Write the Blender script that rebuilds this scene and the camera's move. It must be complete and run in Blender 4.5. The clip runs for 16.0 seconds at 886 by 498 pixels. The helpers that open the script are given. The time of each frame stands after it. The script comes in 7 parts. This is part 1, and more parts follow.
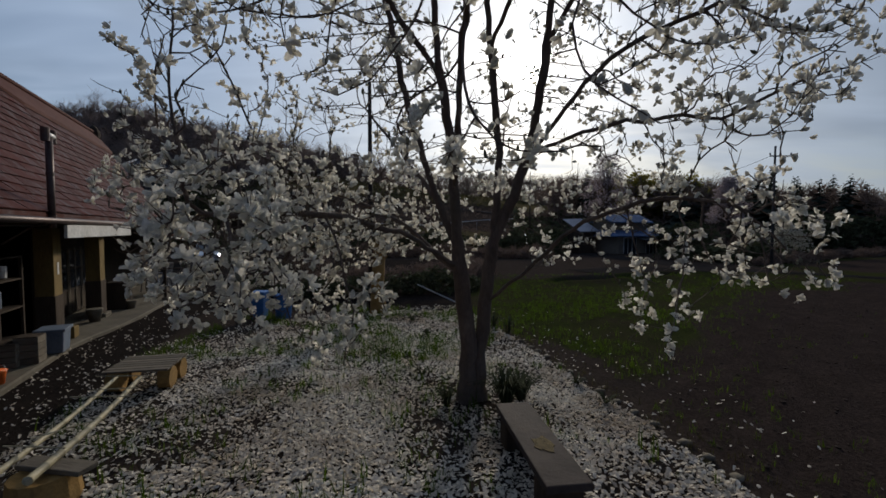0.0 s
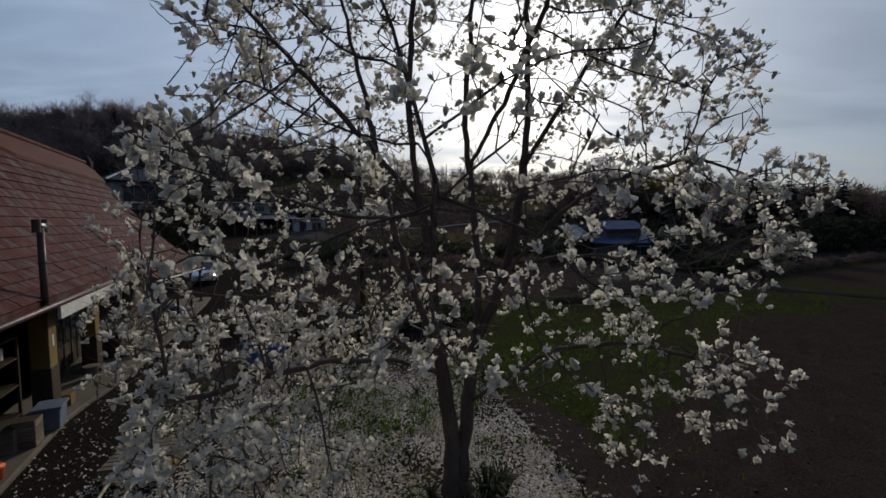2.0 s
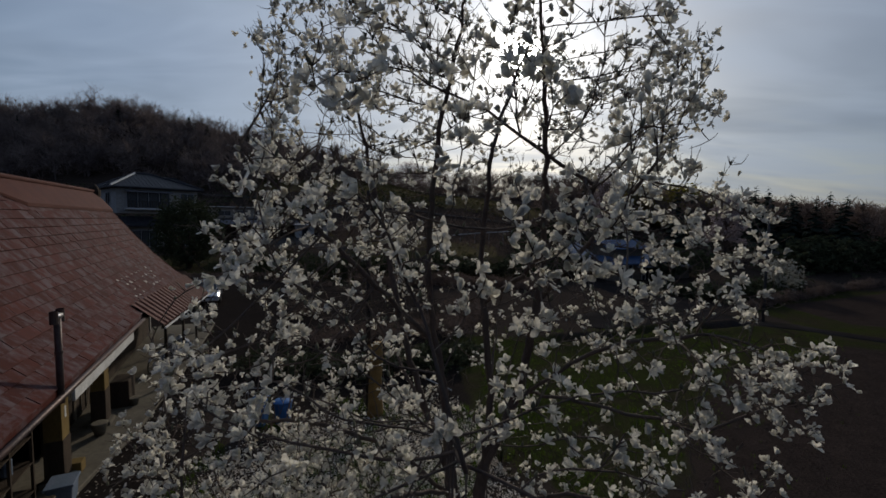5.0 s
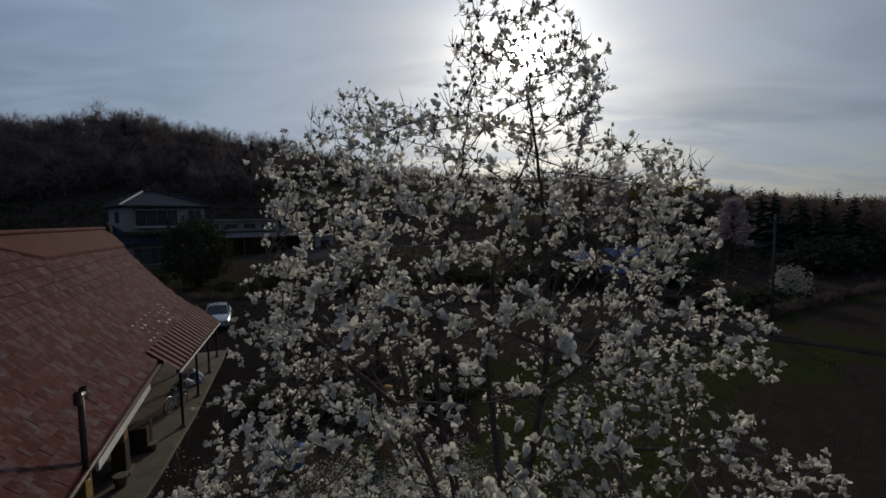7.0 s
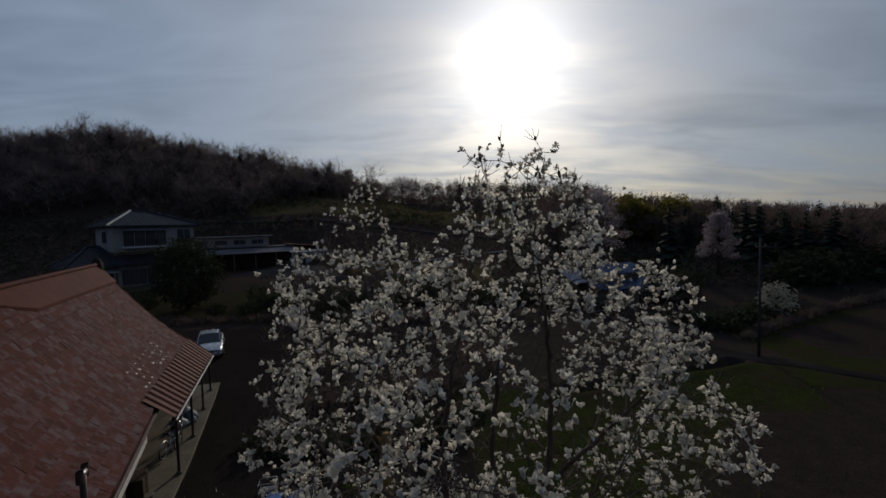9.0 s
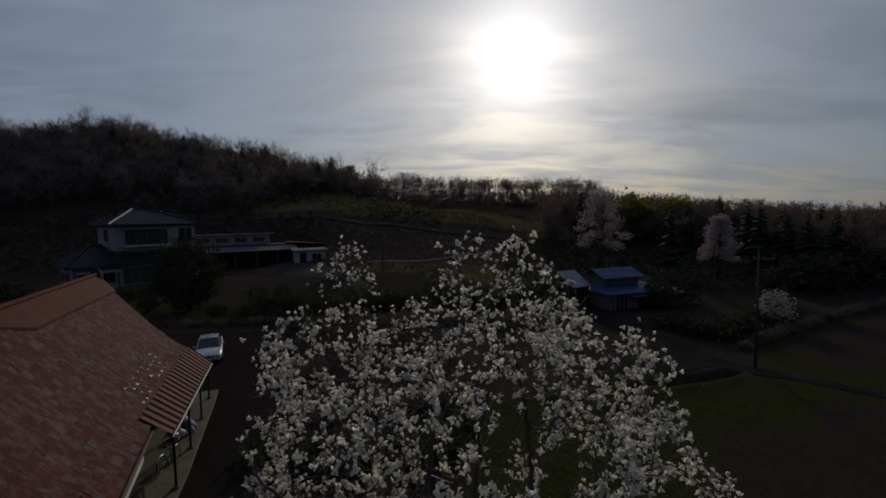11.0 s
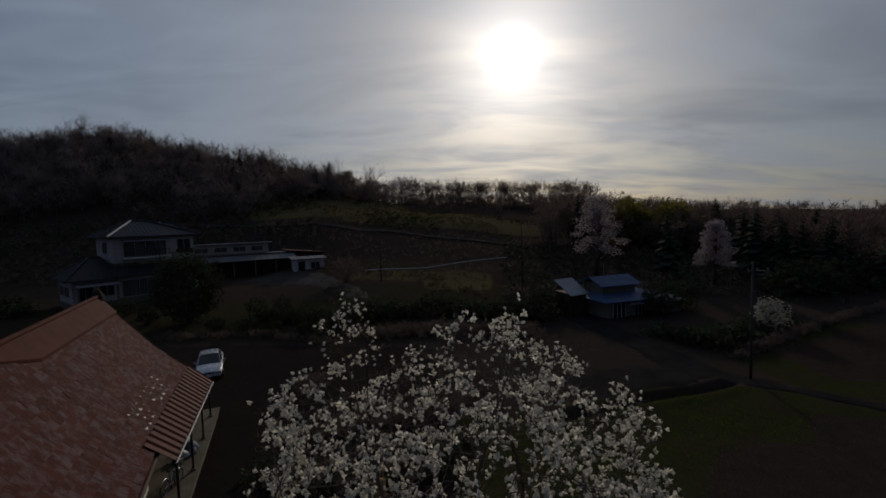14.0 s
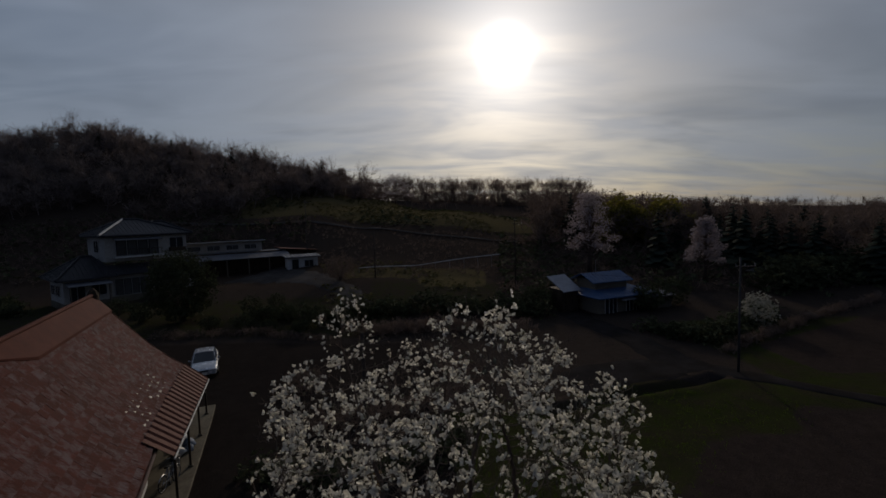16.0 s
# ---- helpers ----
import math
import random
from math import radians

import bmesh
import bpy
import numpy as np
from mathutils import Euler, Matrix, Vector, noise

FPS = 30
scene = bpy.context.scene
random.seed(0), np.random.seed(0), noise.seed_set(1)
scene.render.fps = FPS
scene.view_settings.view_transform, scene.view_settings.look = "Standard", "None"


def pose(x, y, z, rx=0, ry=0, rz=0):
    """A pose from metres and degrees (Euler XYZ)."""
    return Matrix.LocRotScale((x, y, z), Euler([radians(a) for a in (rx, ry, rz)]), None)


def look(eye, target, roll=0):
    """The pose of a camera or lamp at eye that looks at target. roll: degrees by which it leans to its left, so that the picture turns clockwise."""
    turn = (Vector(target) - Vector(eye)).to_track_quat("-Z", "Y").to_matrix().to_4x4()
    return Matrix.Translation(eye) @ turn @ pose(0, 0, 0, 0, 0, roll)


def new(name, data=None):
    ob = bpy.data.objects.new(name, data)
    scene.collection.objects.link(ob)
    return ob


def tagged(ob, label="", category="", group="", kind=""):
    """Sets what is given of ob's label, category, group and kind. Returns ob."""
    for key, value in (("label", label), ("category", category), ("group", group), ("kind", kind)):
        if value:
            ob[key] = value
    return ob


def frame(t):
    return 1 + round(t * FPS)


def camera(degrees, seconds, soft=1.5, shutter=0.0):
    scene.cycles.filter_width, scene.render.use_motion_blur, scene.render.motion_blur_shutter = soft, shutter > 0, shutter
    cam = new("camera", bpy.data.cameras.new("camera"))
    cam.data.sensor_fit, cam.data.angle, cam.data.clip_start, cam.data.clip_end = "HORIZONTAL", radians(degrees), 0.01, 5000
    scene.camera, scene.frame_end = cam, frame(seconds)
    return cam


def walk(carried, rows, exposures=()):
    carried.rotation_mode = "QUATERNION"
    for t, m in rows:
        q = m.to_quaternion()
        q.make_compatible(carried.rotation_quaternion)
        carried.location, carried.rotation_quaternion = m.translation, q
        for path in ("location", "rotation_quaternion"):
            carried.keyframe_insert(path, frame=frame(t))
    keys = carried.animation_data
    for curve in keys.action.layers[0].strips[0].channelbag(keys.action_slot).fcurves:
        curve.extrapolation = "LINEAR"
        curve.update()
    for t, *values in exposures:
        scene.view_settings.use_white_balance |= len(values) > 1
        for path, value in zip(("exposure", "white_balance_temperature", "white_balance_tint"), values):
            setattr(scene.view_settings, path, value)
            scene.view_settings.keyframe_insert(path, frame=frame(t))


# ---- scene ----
cam = camera(92.0, 16.0, soft=1.6)
PATH = [
    (0, (0.233, 0.115, 2.573), (0.188, 2.112, 2.481), 0.0),
    (0.5, (0.256, 0.153, 3.012), (0.184, 2.148, 2.889), -1.3),
    (1, (0.296, 0.113, 3.321), (0.237, 2.109, 3.203), -1.2),
    (1.5, (0.429, 0.086, 3.749), (0.385, 2.083, 3.635), -1.3),
    (2, (0.474, 0.028, 4.259), (0.438, 2.024, 4.132), -0.6),
    (2.5, (0.515, 0.18, 4.698), (0.464, 2.175, 4.556), -0.3),
    (3, (0.462, 0.154, 4.956), (0.422, 2.148, 4.816), 1.2),
    (3.5, (0.402, 0.164, 5.219), (0.368, 2.159, 5.088), 0.8),
    (6, (0.242, -0.076, 6.908), (0.205, 1.919, 6.769), 0.6),
    (6.5, (0.298, -0.089, 7.316), (0.266, 1.907, 7.192), -0.1),
    (7, (0.278, -0.095, 7.578), (0.214, 1.899, 7.437), -0.9),
    (7.5, (0.181, -0.101, 7.81), (0.128, 1.893, 7.667), -0.9),
    (8, (0.141, -0.143, 8.139), (0.113, 1.853, 8.021), -2.0),
    (8.5, (0.142, -0.186, 8.544), (0.119, 1.81, 8.415), -1.7),
    (9, (0.107, -0.214, 8.884), (0.089, 1.783, 8.773), -1.5),
    (9.5, (0.265, -0.187, 9.252), (0.238, 1.808, 9.112), -1.3),
    (12, (0.38, -0.249, 10.145), (0.354, 1.746, 10.01), -0.9),
    (12.5, (0.362, -0.288, 10.379), (0.341, 1.708, 10.252), -1.5),
    (13, (0.399, -0.364, 10.6), (0.376, 1.632, 10.473), -1.8),
    (13.5, (0.422, -0.374, 10.724), (0.398, 1.622, 10.591), -1.5),
    (14, (0.423, -0.441, 10.719), (0.403, 1.555, 10.589), -1.6),
    (14.5, (0.398, -0.507, 10.667), (0.378, 1.489, 10.537), -0.1),
    (15, (0.397, -0.555, 10.633), (0.389, 1.441, 10.505), 0.3),
    (15.5, (0.433, -0.638, 10.647), (0.436, 1.358, 10.517), -2.0),
    (16, (0.413, -0.723, 10.73), (0.422, 1.272, 10.587), -1.8),
]
walk(cam, [(t, look(eye, target, roll)) for t, eye, target, roll in PATH],
     exposures=((0.0, 0.84, 6450, 10), (1.5, 0.82, 6450, 10), (3.5, 0.67, 6450, 10), (6.0, 0.5, 6500, 10), (8.0, 0.38, 6500, 10), (9.0, 0.28, 6550, 11), (12.0, -0.03, 6750, 12), (16.0, -0.07, 6900, 13)))

# ---------------------------------------------------------------- world and sun
SUN_AZ, SUN_EL = radians(9.0), radians(20.0)          # to the right of +y, above the horizon
SUN_DIR = Vector((math.sin(SUN_AZ) * math.cos(SUN_EL), math.cos(SUN_AZ) * math.cos(SUN_EL), math.sin(SUN_EL)))


def build_world():
    w = bpy.data.worlds.new("thin_cloud_sky")
    scene.world = w
    w.use_nodes = True
    nt = w.node_tree
    nt.nodes.clear()
    N, L = nt.nodes.new, nt.links.new

    def math_node(op, a, b=None, clamp=False):
        n = N("ShaderNodeMath")
        n.operation, n.use_clamp = op, clamp
        for i, v in enumerate((a, b)):
            if v is None:
                continue
            if isinstance(v, (int, float)):
                n.inputs[i].default_value = v
            else:
                L(v, n.inputs[i])
        return n.outputs[0]

    def mix(fac, a, b, kind="MIX"):
        n = N("ShaderNodeMixRGB")
        n.blend_type = kind
        for i, v in enumerate((fac, a, b)):
            if isinstance(v, (int, float)):
                n.inputs[i].default_value = v
            elif isinstance(v, tuple):
                n.inputs[i].default_value = (*v, 1)
            else:
                L(v, n.inputs[i])
        return n.outputs[0]

    sky = N("ShaderNodeTexSky")
    sky.sky_type, sky.sun_disc = "NISHITA", False
    sky.sun_elevation, sky.sun_rotation = SUN_EL, SUN_AZ
    sky.air_density, sky.dust_density = 1.0, 1.5
    tc = N("ShaderNodeTexCoord")
    sep = N("ShaderNodeSeparateXYZ")
    L(tc.outputs["Generated"], sep.inputs[0])
    up = math_node("MAXIMUM", sep.outputs[2], 0.0)
    high = math_node("ADD", up, 0.17)
    flat = N("ShaderNodeCombineXYZ")
    L(math_node("DIVIDE", sep.outputs[0], high), flat.inputs[0])
    L(math_node("DIVIDE", sep.outputs[1], high), flat.inputs[1])

    def clouds(scale, stretch, turn, detail, lo, hi):
        m = N("ShaderNodeMapping")
        m.inputs["Rotation"].default_value = (0, 0, turn)
        m.inputs["Scale"].default_value = (scale, scale * stretch, 1)
        L(flat.outputs[0], m.inputs[0])
        n = N("ShaderNodeTexNoise")
        n.inputs["Scale"].default_value, n.inputs["Detail"].default_value = 1.0, detail
        n.inputs["Roughness"].default_value = 0.55
        n.inputs["Distortion"].default_value = 0.5
        L(m.outputs[0], n.inputs["Vector"])
        r = N("ShaderNodeMapRange")
        r.interpolation_type = "SMOOTHSTEP"
        r.inputs[1].default_value, r.inputs[2].default_value = lo, hi
        L(n.outputs["Fac"], r.inputs[0])
        return r.outputs[0]

    dot = N("ShaderNodeVectorMath")
    dot.operation = "DOT_PRODUCT"
    L(tc.outputs["Generated"], dot.inputs[0])
    dot.inputs[1].default_value = SUN_DIR
    near = math_node("MAXIMUM", dot.outputs["Value"], 0.0)
    clear = mix(1.0, sky.outputs[0], (0.023, 0.0255, 0.029), "MULTIPLY")
    veil = clouds(1.1, 2.4, 0.25, 3.5, 0.30, 0.70)      # broad streaks of high cloud
    dark = clouds(0.7, 2.1, -0.1, 3.5, 0.46, 0.76)     # thicker, greyer bands
    lowness = math_node("POWER", math_node("SUBTRACT", 1.0, up), 7.0)
    pale = mix(lowness, (0.162, 0.206, 0.275), (0.168, 0.197, 0.235))
    base = mix(math_node("ADD", math_node("MULTIPLY", veil, 0.45), 0.4), clear, pale)
    base = mix(math_node("MULTIPLY", dark, 0.45), base, (0.075, 0.098, 0.13))
    away = N("ShaderNodeMapRange")                     # cloud scatters forwards: dimmer the further from the sun
    away.interpolation_type = "SMOOTHSTEP"
    away.inputs[1].default_value, away.inputs[2].default_value = -0.5, 0.8
    away.inputs[3].default_value, away.inputs[4].default_value = 0.4, 1.0
    L(dot.outputs["Value"], away.inputs[0])
    base = mix(1.0, base, away.outputs[0], "MULTIPLY")
    behind = N("ShaderNodeMapRange")                   # the unseen sky away from the sun is tinted bluer, to cool the shade
    behind.interpolation_type = "SMOOTHSTEP"
    behind.inputs[1].default_value, behind.inputs[2].default_value = -0.3, 0.65
    L(dot.outputs["Value"], behind.inputs[0])
    base = mix(1.0, base, mix(behind.outputs[0], (0.88, 0.99, 1.30), (1.0, 1.0, 1.0)), "MULTIPLY")
    side = N("ShaderNodeMapRange")                     # the cloud sheet thins towards one side
    side.interpolation_type = "SMOOTHSTEP"
    side.inputs[1].default_value, side.inputs[2].default_value = -0.75, 0.1
    side.inputs[3].default_value, side.inputs[4].default_value = 1.36, 1.0
    L(sep.outputs[0], side.inputs[0])
    base = mix(1.0, base, side.outputs[0], "MULTIPLY")
    # thin cloud lit through by the sun that stands behind it
    broad = math_node("MULTIPLY", math_node("POWER", near, 9.0), 0.22)
    wide = math_node("MULTIPLY", math_node("POWER", near, 60.0), 0.14)
    core = math_node("ADD", math_node("MULTIPLY", math_node("POWER", near, 150.0), 0.5), math_node("MULTIPLY", math_node("POWER", near, 2500.0), 14.0))
    thin = math_node("ADD", math_node("MULTIPLY", veil, 0.22), 0.82)
    thin = math_node("MULTIPLY", thin, math_node("SUBTRACT", 1.0, math_node("MULTIPLY", dark, 0.28)))
    lift = N("ShaderNodeMapRange")                     # thicker air dims the glow towards the horizon
    lift.interpolation_type = "SMOOTHSTEP"
    lift.inputs[1].default_value, lift.inputs[2].default_value = 0.0, 0.24
    lift.inputs[3].default_value, lift.inputs[4].default_value = 0.48, 1.0
    L(up, lift.inputs[0])
    lit = math_node("ADD", math_node("MULTIPLY", math_node("ADD", math_node("MULTIPLY", broad, thin), wide), lift.outputs[0]), core)
    glow = mix(1.0, (1.0, 0.975, 0.935), lit, "MULTIPLY")
    full = mix(1.0, base, glow, "ADD")
    bg = N("ShaderNodeBackground")
    bg.inputs[1].default_value = 1.0
    L(full, bg.inputs[0])
    out = N("ShaderNodeOutputWorld")
    L(bg.outputs[0], out.inputs[0])


build_world()
sun = new("sun", bpy.data.lights.new("sun", "SUN"))
sun.data.energy, sun.data.angle, sun.data.color = 1.08, radians(4), (1.0, 0.9, 0.76)
sun.matrix_world = look((0, 0, 60), Vector((0, 0, 60)) - SUN_DIR)

# ---------------------------------------------------------------- materials
MATS = {}


def surf(name, a, b, scale=4.0, rough=0.8, bump=0.3, metal=0.0, fine=9.0, stretch=(1, 1, 1), dirt=None, dirt_amount=0.35,
         spread=0.0, translucent=0.0, spec=0.12, own=False, dirt_scale=0.37):
    """A surface with two scales of variation, stains of its own and fine relief. spread: how much pieces differ."""
    if name in MATS:
        return MATS[name]
    m = bpy.data.materials.new(name)
    m.use_nodes = True
    nt = m.node_tree
    N, L = nt.nodes.new, nt.links.new
    p = nt.nodes["Principled BSDF"]
    p.inputs["Roughness"].default_value, p.inputs["Metallic"].default_value = rough, metal
    p.inputs["Specular IOR Level"].default_value = spec
    tc = N("ShaderNodeTexCoord")
    mp = N("ShaderNodeMapping")
    mp.inputs["Scale"].default_value = stretch
    L(tc.outputs["Object"], mp.inputs[0])
    if own:                                            # every sheet weathers in its own way
        which = N("ShaderNodeMath")
        which.operation = "ADD"
        L(N("ShaderNodeObjectInfo").outputs["Random"], which.inputs[0])
        L(N("ShaderNodeNewGeometry").outputs["Random Per Island"], which.inputs[1])
        far = N("ShaderNodeMath")
        far.operation = "MULTIPLY"
        L(which.outputs[0], far.inputs[0])
        far.inputs[1].default_value = 60.0
        L(far.outputs[0], mp.inputs["Location"])

    def noise_node(s, detail, rgh=0.6):
        n = N("ShaderNodeTexNoise")
        n.inputs["Scale"].default_value, n.inputs["Detail"].default_value = s, detail
        n.inputs["Roughness"].default_value = rgh
        L(mp.outputs[0], n.inputs["Vector"])
        return n.outputs["Fac"]

    def mixed(fac, x, y):
        n = N("ShaderNodeMixRGB")
        for i, v in enumerate((fac, x, y)):
            if isinstance(v, (int, float)):
                n.inputs[i].default_value = v
            elif isinstance(v, tuple):
                n.inputs[i].default_value = (*v, 1)
            else:
                L(v, n.inputs[i])
        return n.outputs[0]

    def ramp(v, lo, hi):
        r = N("ShaderNodeMapRange")
        r.inputs[1].default_value, r.inputs[2].default_value = lo, hi
        L(v, r.inputs[0])
        return r.outputs[0]

    big, small = noise_node(scale, 4), noise_node(scale * fine, 6)
    col = mixed(ramp(big, 0.3, 0.7), a, b)
    hsv = N("ShaderNodeHueSaturation")
    L(ramp(small, 0.2, 0.8), hsv.inputs["Value"])
    vr = hsv.inputs["Value"].links[0].from_node
    vr.inputs[3].default_value, vr.inputs[4].default_value = 0.72, 1.28
    L(col, hsv.inputs["Color"])
    col = hsv.outputs[0]
    if spread:
        info = N("ShaderNodeObjectInfo")
        geo = N("ShaderNodeNewGeometry")
        add = N("ShaderNodeMath")
        add.operation = "ADD"
        L(info.outputs["Random"], add.inputs[0])
        L(geo.outputs["Random Per Island"], add.inputs[1])
        fr = N("ShaderNodeMath")
        fr.operation = "FRACT"
        L(add.outputs[0], fr.inputs[0])
        h2 = N("ShaderNodeHueSaturation")
        r = N("ShaderNodeMapRange")
        r.inputs[3].default_value, r.inputs[4].default_value = 1 - spread, 1 + spread
        L(fr.outputs[0], r.inputs[0])
        L(r.outputs[0], h2.inputs["Value"])
        L(col, h2.inputs["Color"])
        col = h2.outputs[0]
    if dirt:
        st = ramp(noise_node(scale * dirt_scale, 5, 0.7), 0.46, 0.64)
        k = N("ShaderNodeMath")
        k.operation = "MULTIPLY"
        L(st, k.inputs[0])
        k.inputs[1].default_value = dirt_amount
        col = mixed(k.outputs[0], col, dirt)
    L(col, p.inputs["Base Color"])
    rr = N("ShaderNodeMapRange")
    rr.inputs[3].default_value, rr.inputs[4].default_value = max(0.03, rough - 0.12), min(1, rough + 0.12)
    L(small, rr.inputs[0])
    L(rr.outputs[0], p.inputs["Roughness"])
    if bump:
        bp = N("ShaderNodeBump")
        bp.inputs["Strength"].default_value, bp.inputs["Distance"].default_value = bump, 0.02
        L(small, bp.inputs["Height"])
        L(bp.outputs[0], p.inputs["Normal"])
    if translucent:
        t = N("ShaderNodeBsdfTranslucent")
        L(col, t.inputs[0])
        mx = N("ShaderNodeMixShader")
        mx.inputs[0].default_value = translucent
        L(p.outputs[0], mx.inputs[1])
        L(t.outputs[0], mx.inputs[2])
        L(mx.outputs[0], nt.nodes["Material Output"].inputs[0])
    MATS[name] = m
    return m


def glass(name="window_glass"):
    if name in MATS:
        return MATS[name]
    m = bpy.data.materials.new(name)
    m.use_nodes = True
    p = m.node_tree.nodes["Principled BSDF"]
    p.inputs["Base Color"].default_value = (0.02, 0.025, 0.03, 1)
    p.inputs["Roughness"].default_value = 0.06
    MATS[name] = m
    return m


BARK = surf("magnolia_bark", (0.085, 0.062, 0.050), (0.155, 0.115, 0.092), 5, 0.9, 0.8, fine=6, stretch=(1, 1, 0.35), dirt=(0.12, 0.11, 0.085))
PETAL = surf("magnolia_petal", (0.73, 0.70, 0.60), (0.82, 0.785, 0.70), 6, 0.6, 0.08, spread=0.2, translucent=0.58, spec=0.15)
FALLEN = surf("fallen_petal", (0.66, 0.60, 0.49), (0.82, 0.76, 0.66), 1.5, 0.75, 0.1, spread=0.32, translucent=0.35, dirt=(0.34, 0.22, 0.11), dirt_amount=0.5)
BUD = surf("bud_scale", (0.13, 0.12, 0.08), (0.2, 0.19, 0.12), 20, 0.8, 0.2, spread=0.3)
GRASS = surf("grass_blade", (0.042, 0.074, 0.006), (0.080, 0.128, 0.011), 2, 0.7, 0.1, spread=0.4, translucent=0.5)
DRYGRASS = surf("dry_grass", (0.060, 0.054, 0.018), (0.105, 0.092, 0.032), 2, 0.8, 0.1, spread=0.4, translucent=0.2)
LEAF = surf("evergreen_leaf", (0.038, 0.044, 0.025), (0.074, 0.082, 0.042), 1.2, 0.85, 0.1, spread=0.45, translucent=0.15, spec=0.03)
# haze put into both twig materials: translucency lightens them against the sun
HILLTWIG = surf("grey_brown_woods", (0.14, 0.108, 0.097), (0.235, 0.19, 0.172), 0.3, 0.9, 0.1, spread=0.35, translucent=0.3, spec=0.0)
TWIG = surf("bare_twigs", (0.100, 0.071, 0.058), (0.172, 0.127, 0.104), 0.6, 0.9, 0.1, spread=0.35, translucent=0.28)
CONIFER = surf("conifer_needles", (0.026, 0.034, 0.026), (0.044, 0.054, 0.038), 0.5, 0.9, 0.1, spread=0.35, spec=0.02)
CHERRY = surf("pale_pink_blossom", (0.29, 0.245, 0.25), (0.41, 0.345, 0.355), 0.8, 0.7, 0.05, spread=0.25, translucent=0.42)
WHITEBLOOM = surf("cream_blossom", (0.29, 0.28, 0.23), (0.38, 0.37, 0.31), 0.8, 0.7, 0.05, spread=0.2, translucent=0.3)
YELLOWLEAF = surf("bamboo_leaf", (0.13, 0.115, 0.022), (0.21, 0.18, 0.04), 0.5, 0.7, 0.05, spread=0.3, translucent=0.5)
SLATE = surf("red_painted_slate", (0.058, 0.014, 0.0095), (0.072, 0.022, 0.018), 1.0, 0.72, 0.25, spread=0.16, stretch=(1.0, 0.55, 1.0), dirt=(0.118, 0.094, 0.100), dirt_amount=0.7, dirt_scale=3.2, own=True, spec=0.05)
# pale glossy colour for the painted glints on the roof sheets
GLINTSHEET = surf("pale_glint_sheet", (0.22, 0.18, 0.14), (0.32, 0.27, 0.215), 3, 0.3, 0.1, spread=0.5, spec=0.5)
REDMETAL = surf("rust_red_sheet", (0.060, 0.014, 0.010), (0.080, 0.022, 0.014), 2.0, 0.8, 0.15, spread=0.12, dirt=(0.10, 0.03, 0.02), dirt_amount=0.5)
SKIRT = surf("brown_corrugated_sheet", (0.085, 0.028, 0.020), (0.12, 0.042, 0.03), 1.5, 0.7, 0.2, dirt=(0.08, 0.035, 0.025))
DARKWOOD = surf("weathered_dark_wood", (0.03, 0.022, 0.016), (0.07, 0.05, 0.034), 3, 0.85, 0.5, stretch=(1, 1, 0.2), spread=0.15)
OLDWOOD = surf("grey_weathered_board", (0.12, 0.10, 0.075), (0.19, 0.16, 0.12), 3, 0.85, 0.5, stretch=(0.3, 2, 2), spread=0.2)
YELLOWWOOD = surf("ochre_painted_wood", (0.135, 0.088, 0.028), (0.20, 0.136, 0.048), 3, 0.75, 0.3, stretch=(1, 1, 0.3), dirt=(0.1, 0.07, 0.03))
LOGWOOD = surf("cut_log_wood", (0.24, 0.14, 0.045), (0.34, 0.21, 0.075), 4, 0.85, 0.5, spread=0.15, dirt=(0.08, 0.05, 0.025))
WHITEPAINT = surf("white_painted_board", (0.50, 0.49, 0.46), (0.60, 0.59, 0.56), 1.5, 0.6, 0.1, dirt=(0.3, 0.28, 0.24))
PLASTER = surf("pale_plaster", (0.32, 0.30, 0.27), (0.40, 0.375, 0.34), 0.8, 0.9, 0.2, dirt=(0.28, 0.26, 0.23))
CONCRETE = surf("worn_concrete", (0.11, 0.095, 0.07), (0.16, 0.14, 0.105), 0.9, 0.9, 0.35, dirt=(0.06, 0.05, 0.04), dirt_amount=0.6)
ROADMAT = surf("grey_asphalt", (0.020, 0.018, 0.017), (0.034, 0.030, 0.029), 0.6, 0.95, 0.4, fine=30, dirt=(0.020, 0.017, 0.014), dirt_amount=0.7, spec=0.0, dirt_scale=0.8)
TILE = surf("dark_grey_roof_tile", (0.028, 0.028, 0.032), (0.05, 0.05, 0.056), 1.5, 0.45, 0.2, spread=0.2)
PALETILE = surf("pale_ridge_mortar", (0.45, 0.45, 0.44), (0.55, 0.55, 0.54), 2, 0.6, 0.1)
PALESHEET = surf("pale_sheet_roof", (0.26, 0.26, 0.28), (0.34, 0.34, 0.36), 0.7, 0.6, 0.1, dirt=(0.2, 0.19, 0.19))
GRAVEL = surf("pale_gravel", (0.050, 0.045, 0.042), (0.085, 0.078, 0.073), 0.6, 0.95, 0.4, fine=30, dirt=(0.04, 0.035, 0.03), dirt_amount=0.6, spec=0.0)
GREYMETAL = surf("grey_sheet_roof", (0.12, 0.125, 0.14), (0.17, 0.175, 0.19), 0.7, 0.6, 0.1, dirt=(0.13, 0.11, 0.1))
BLUEMETAL = surf("blue_sheet_roof", (0.035, 0.075, 0.16), (0.06, 0.11, 0.21), 0.7, 0.45, 0.1, dirt=(0.16, 0.17, 0.19))
STEEL = surf("galvanised_steel", (0.30, 0.30, 0.31), (0.42, 0.42, 0.42), 4, 0.4, 0.1, metal=0.8, dirt=(0.14, 0.09, 0.06))
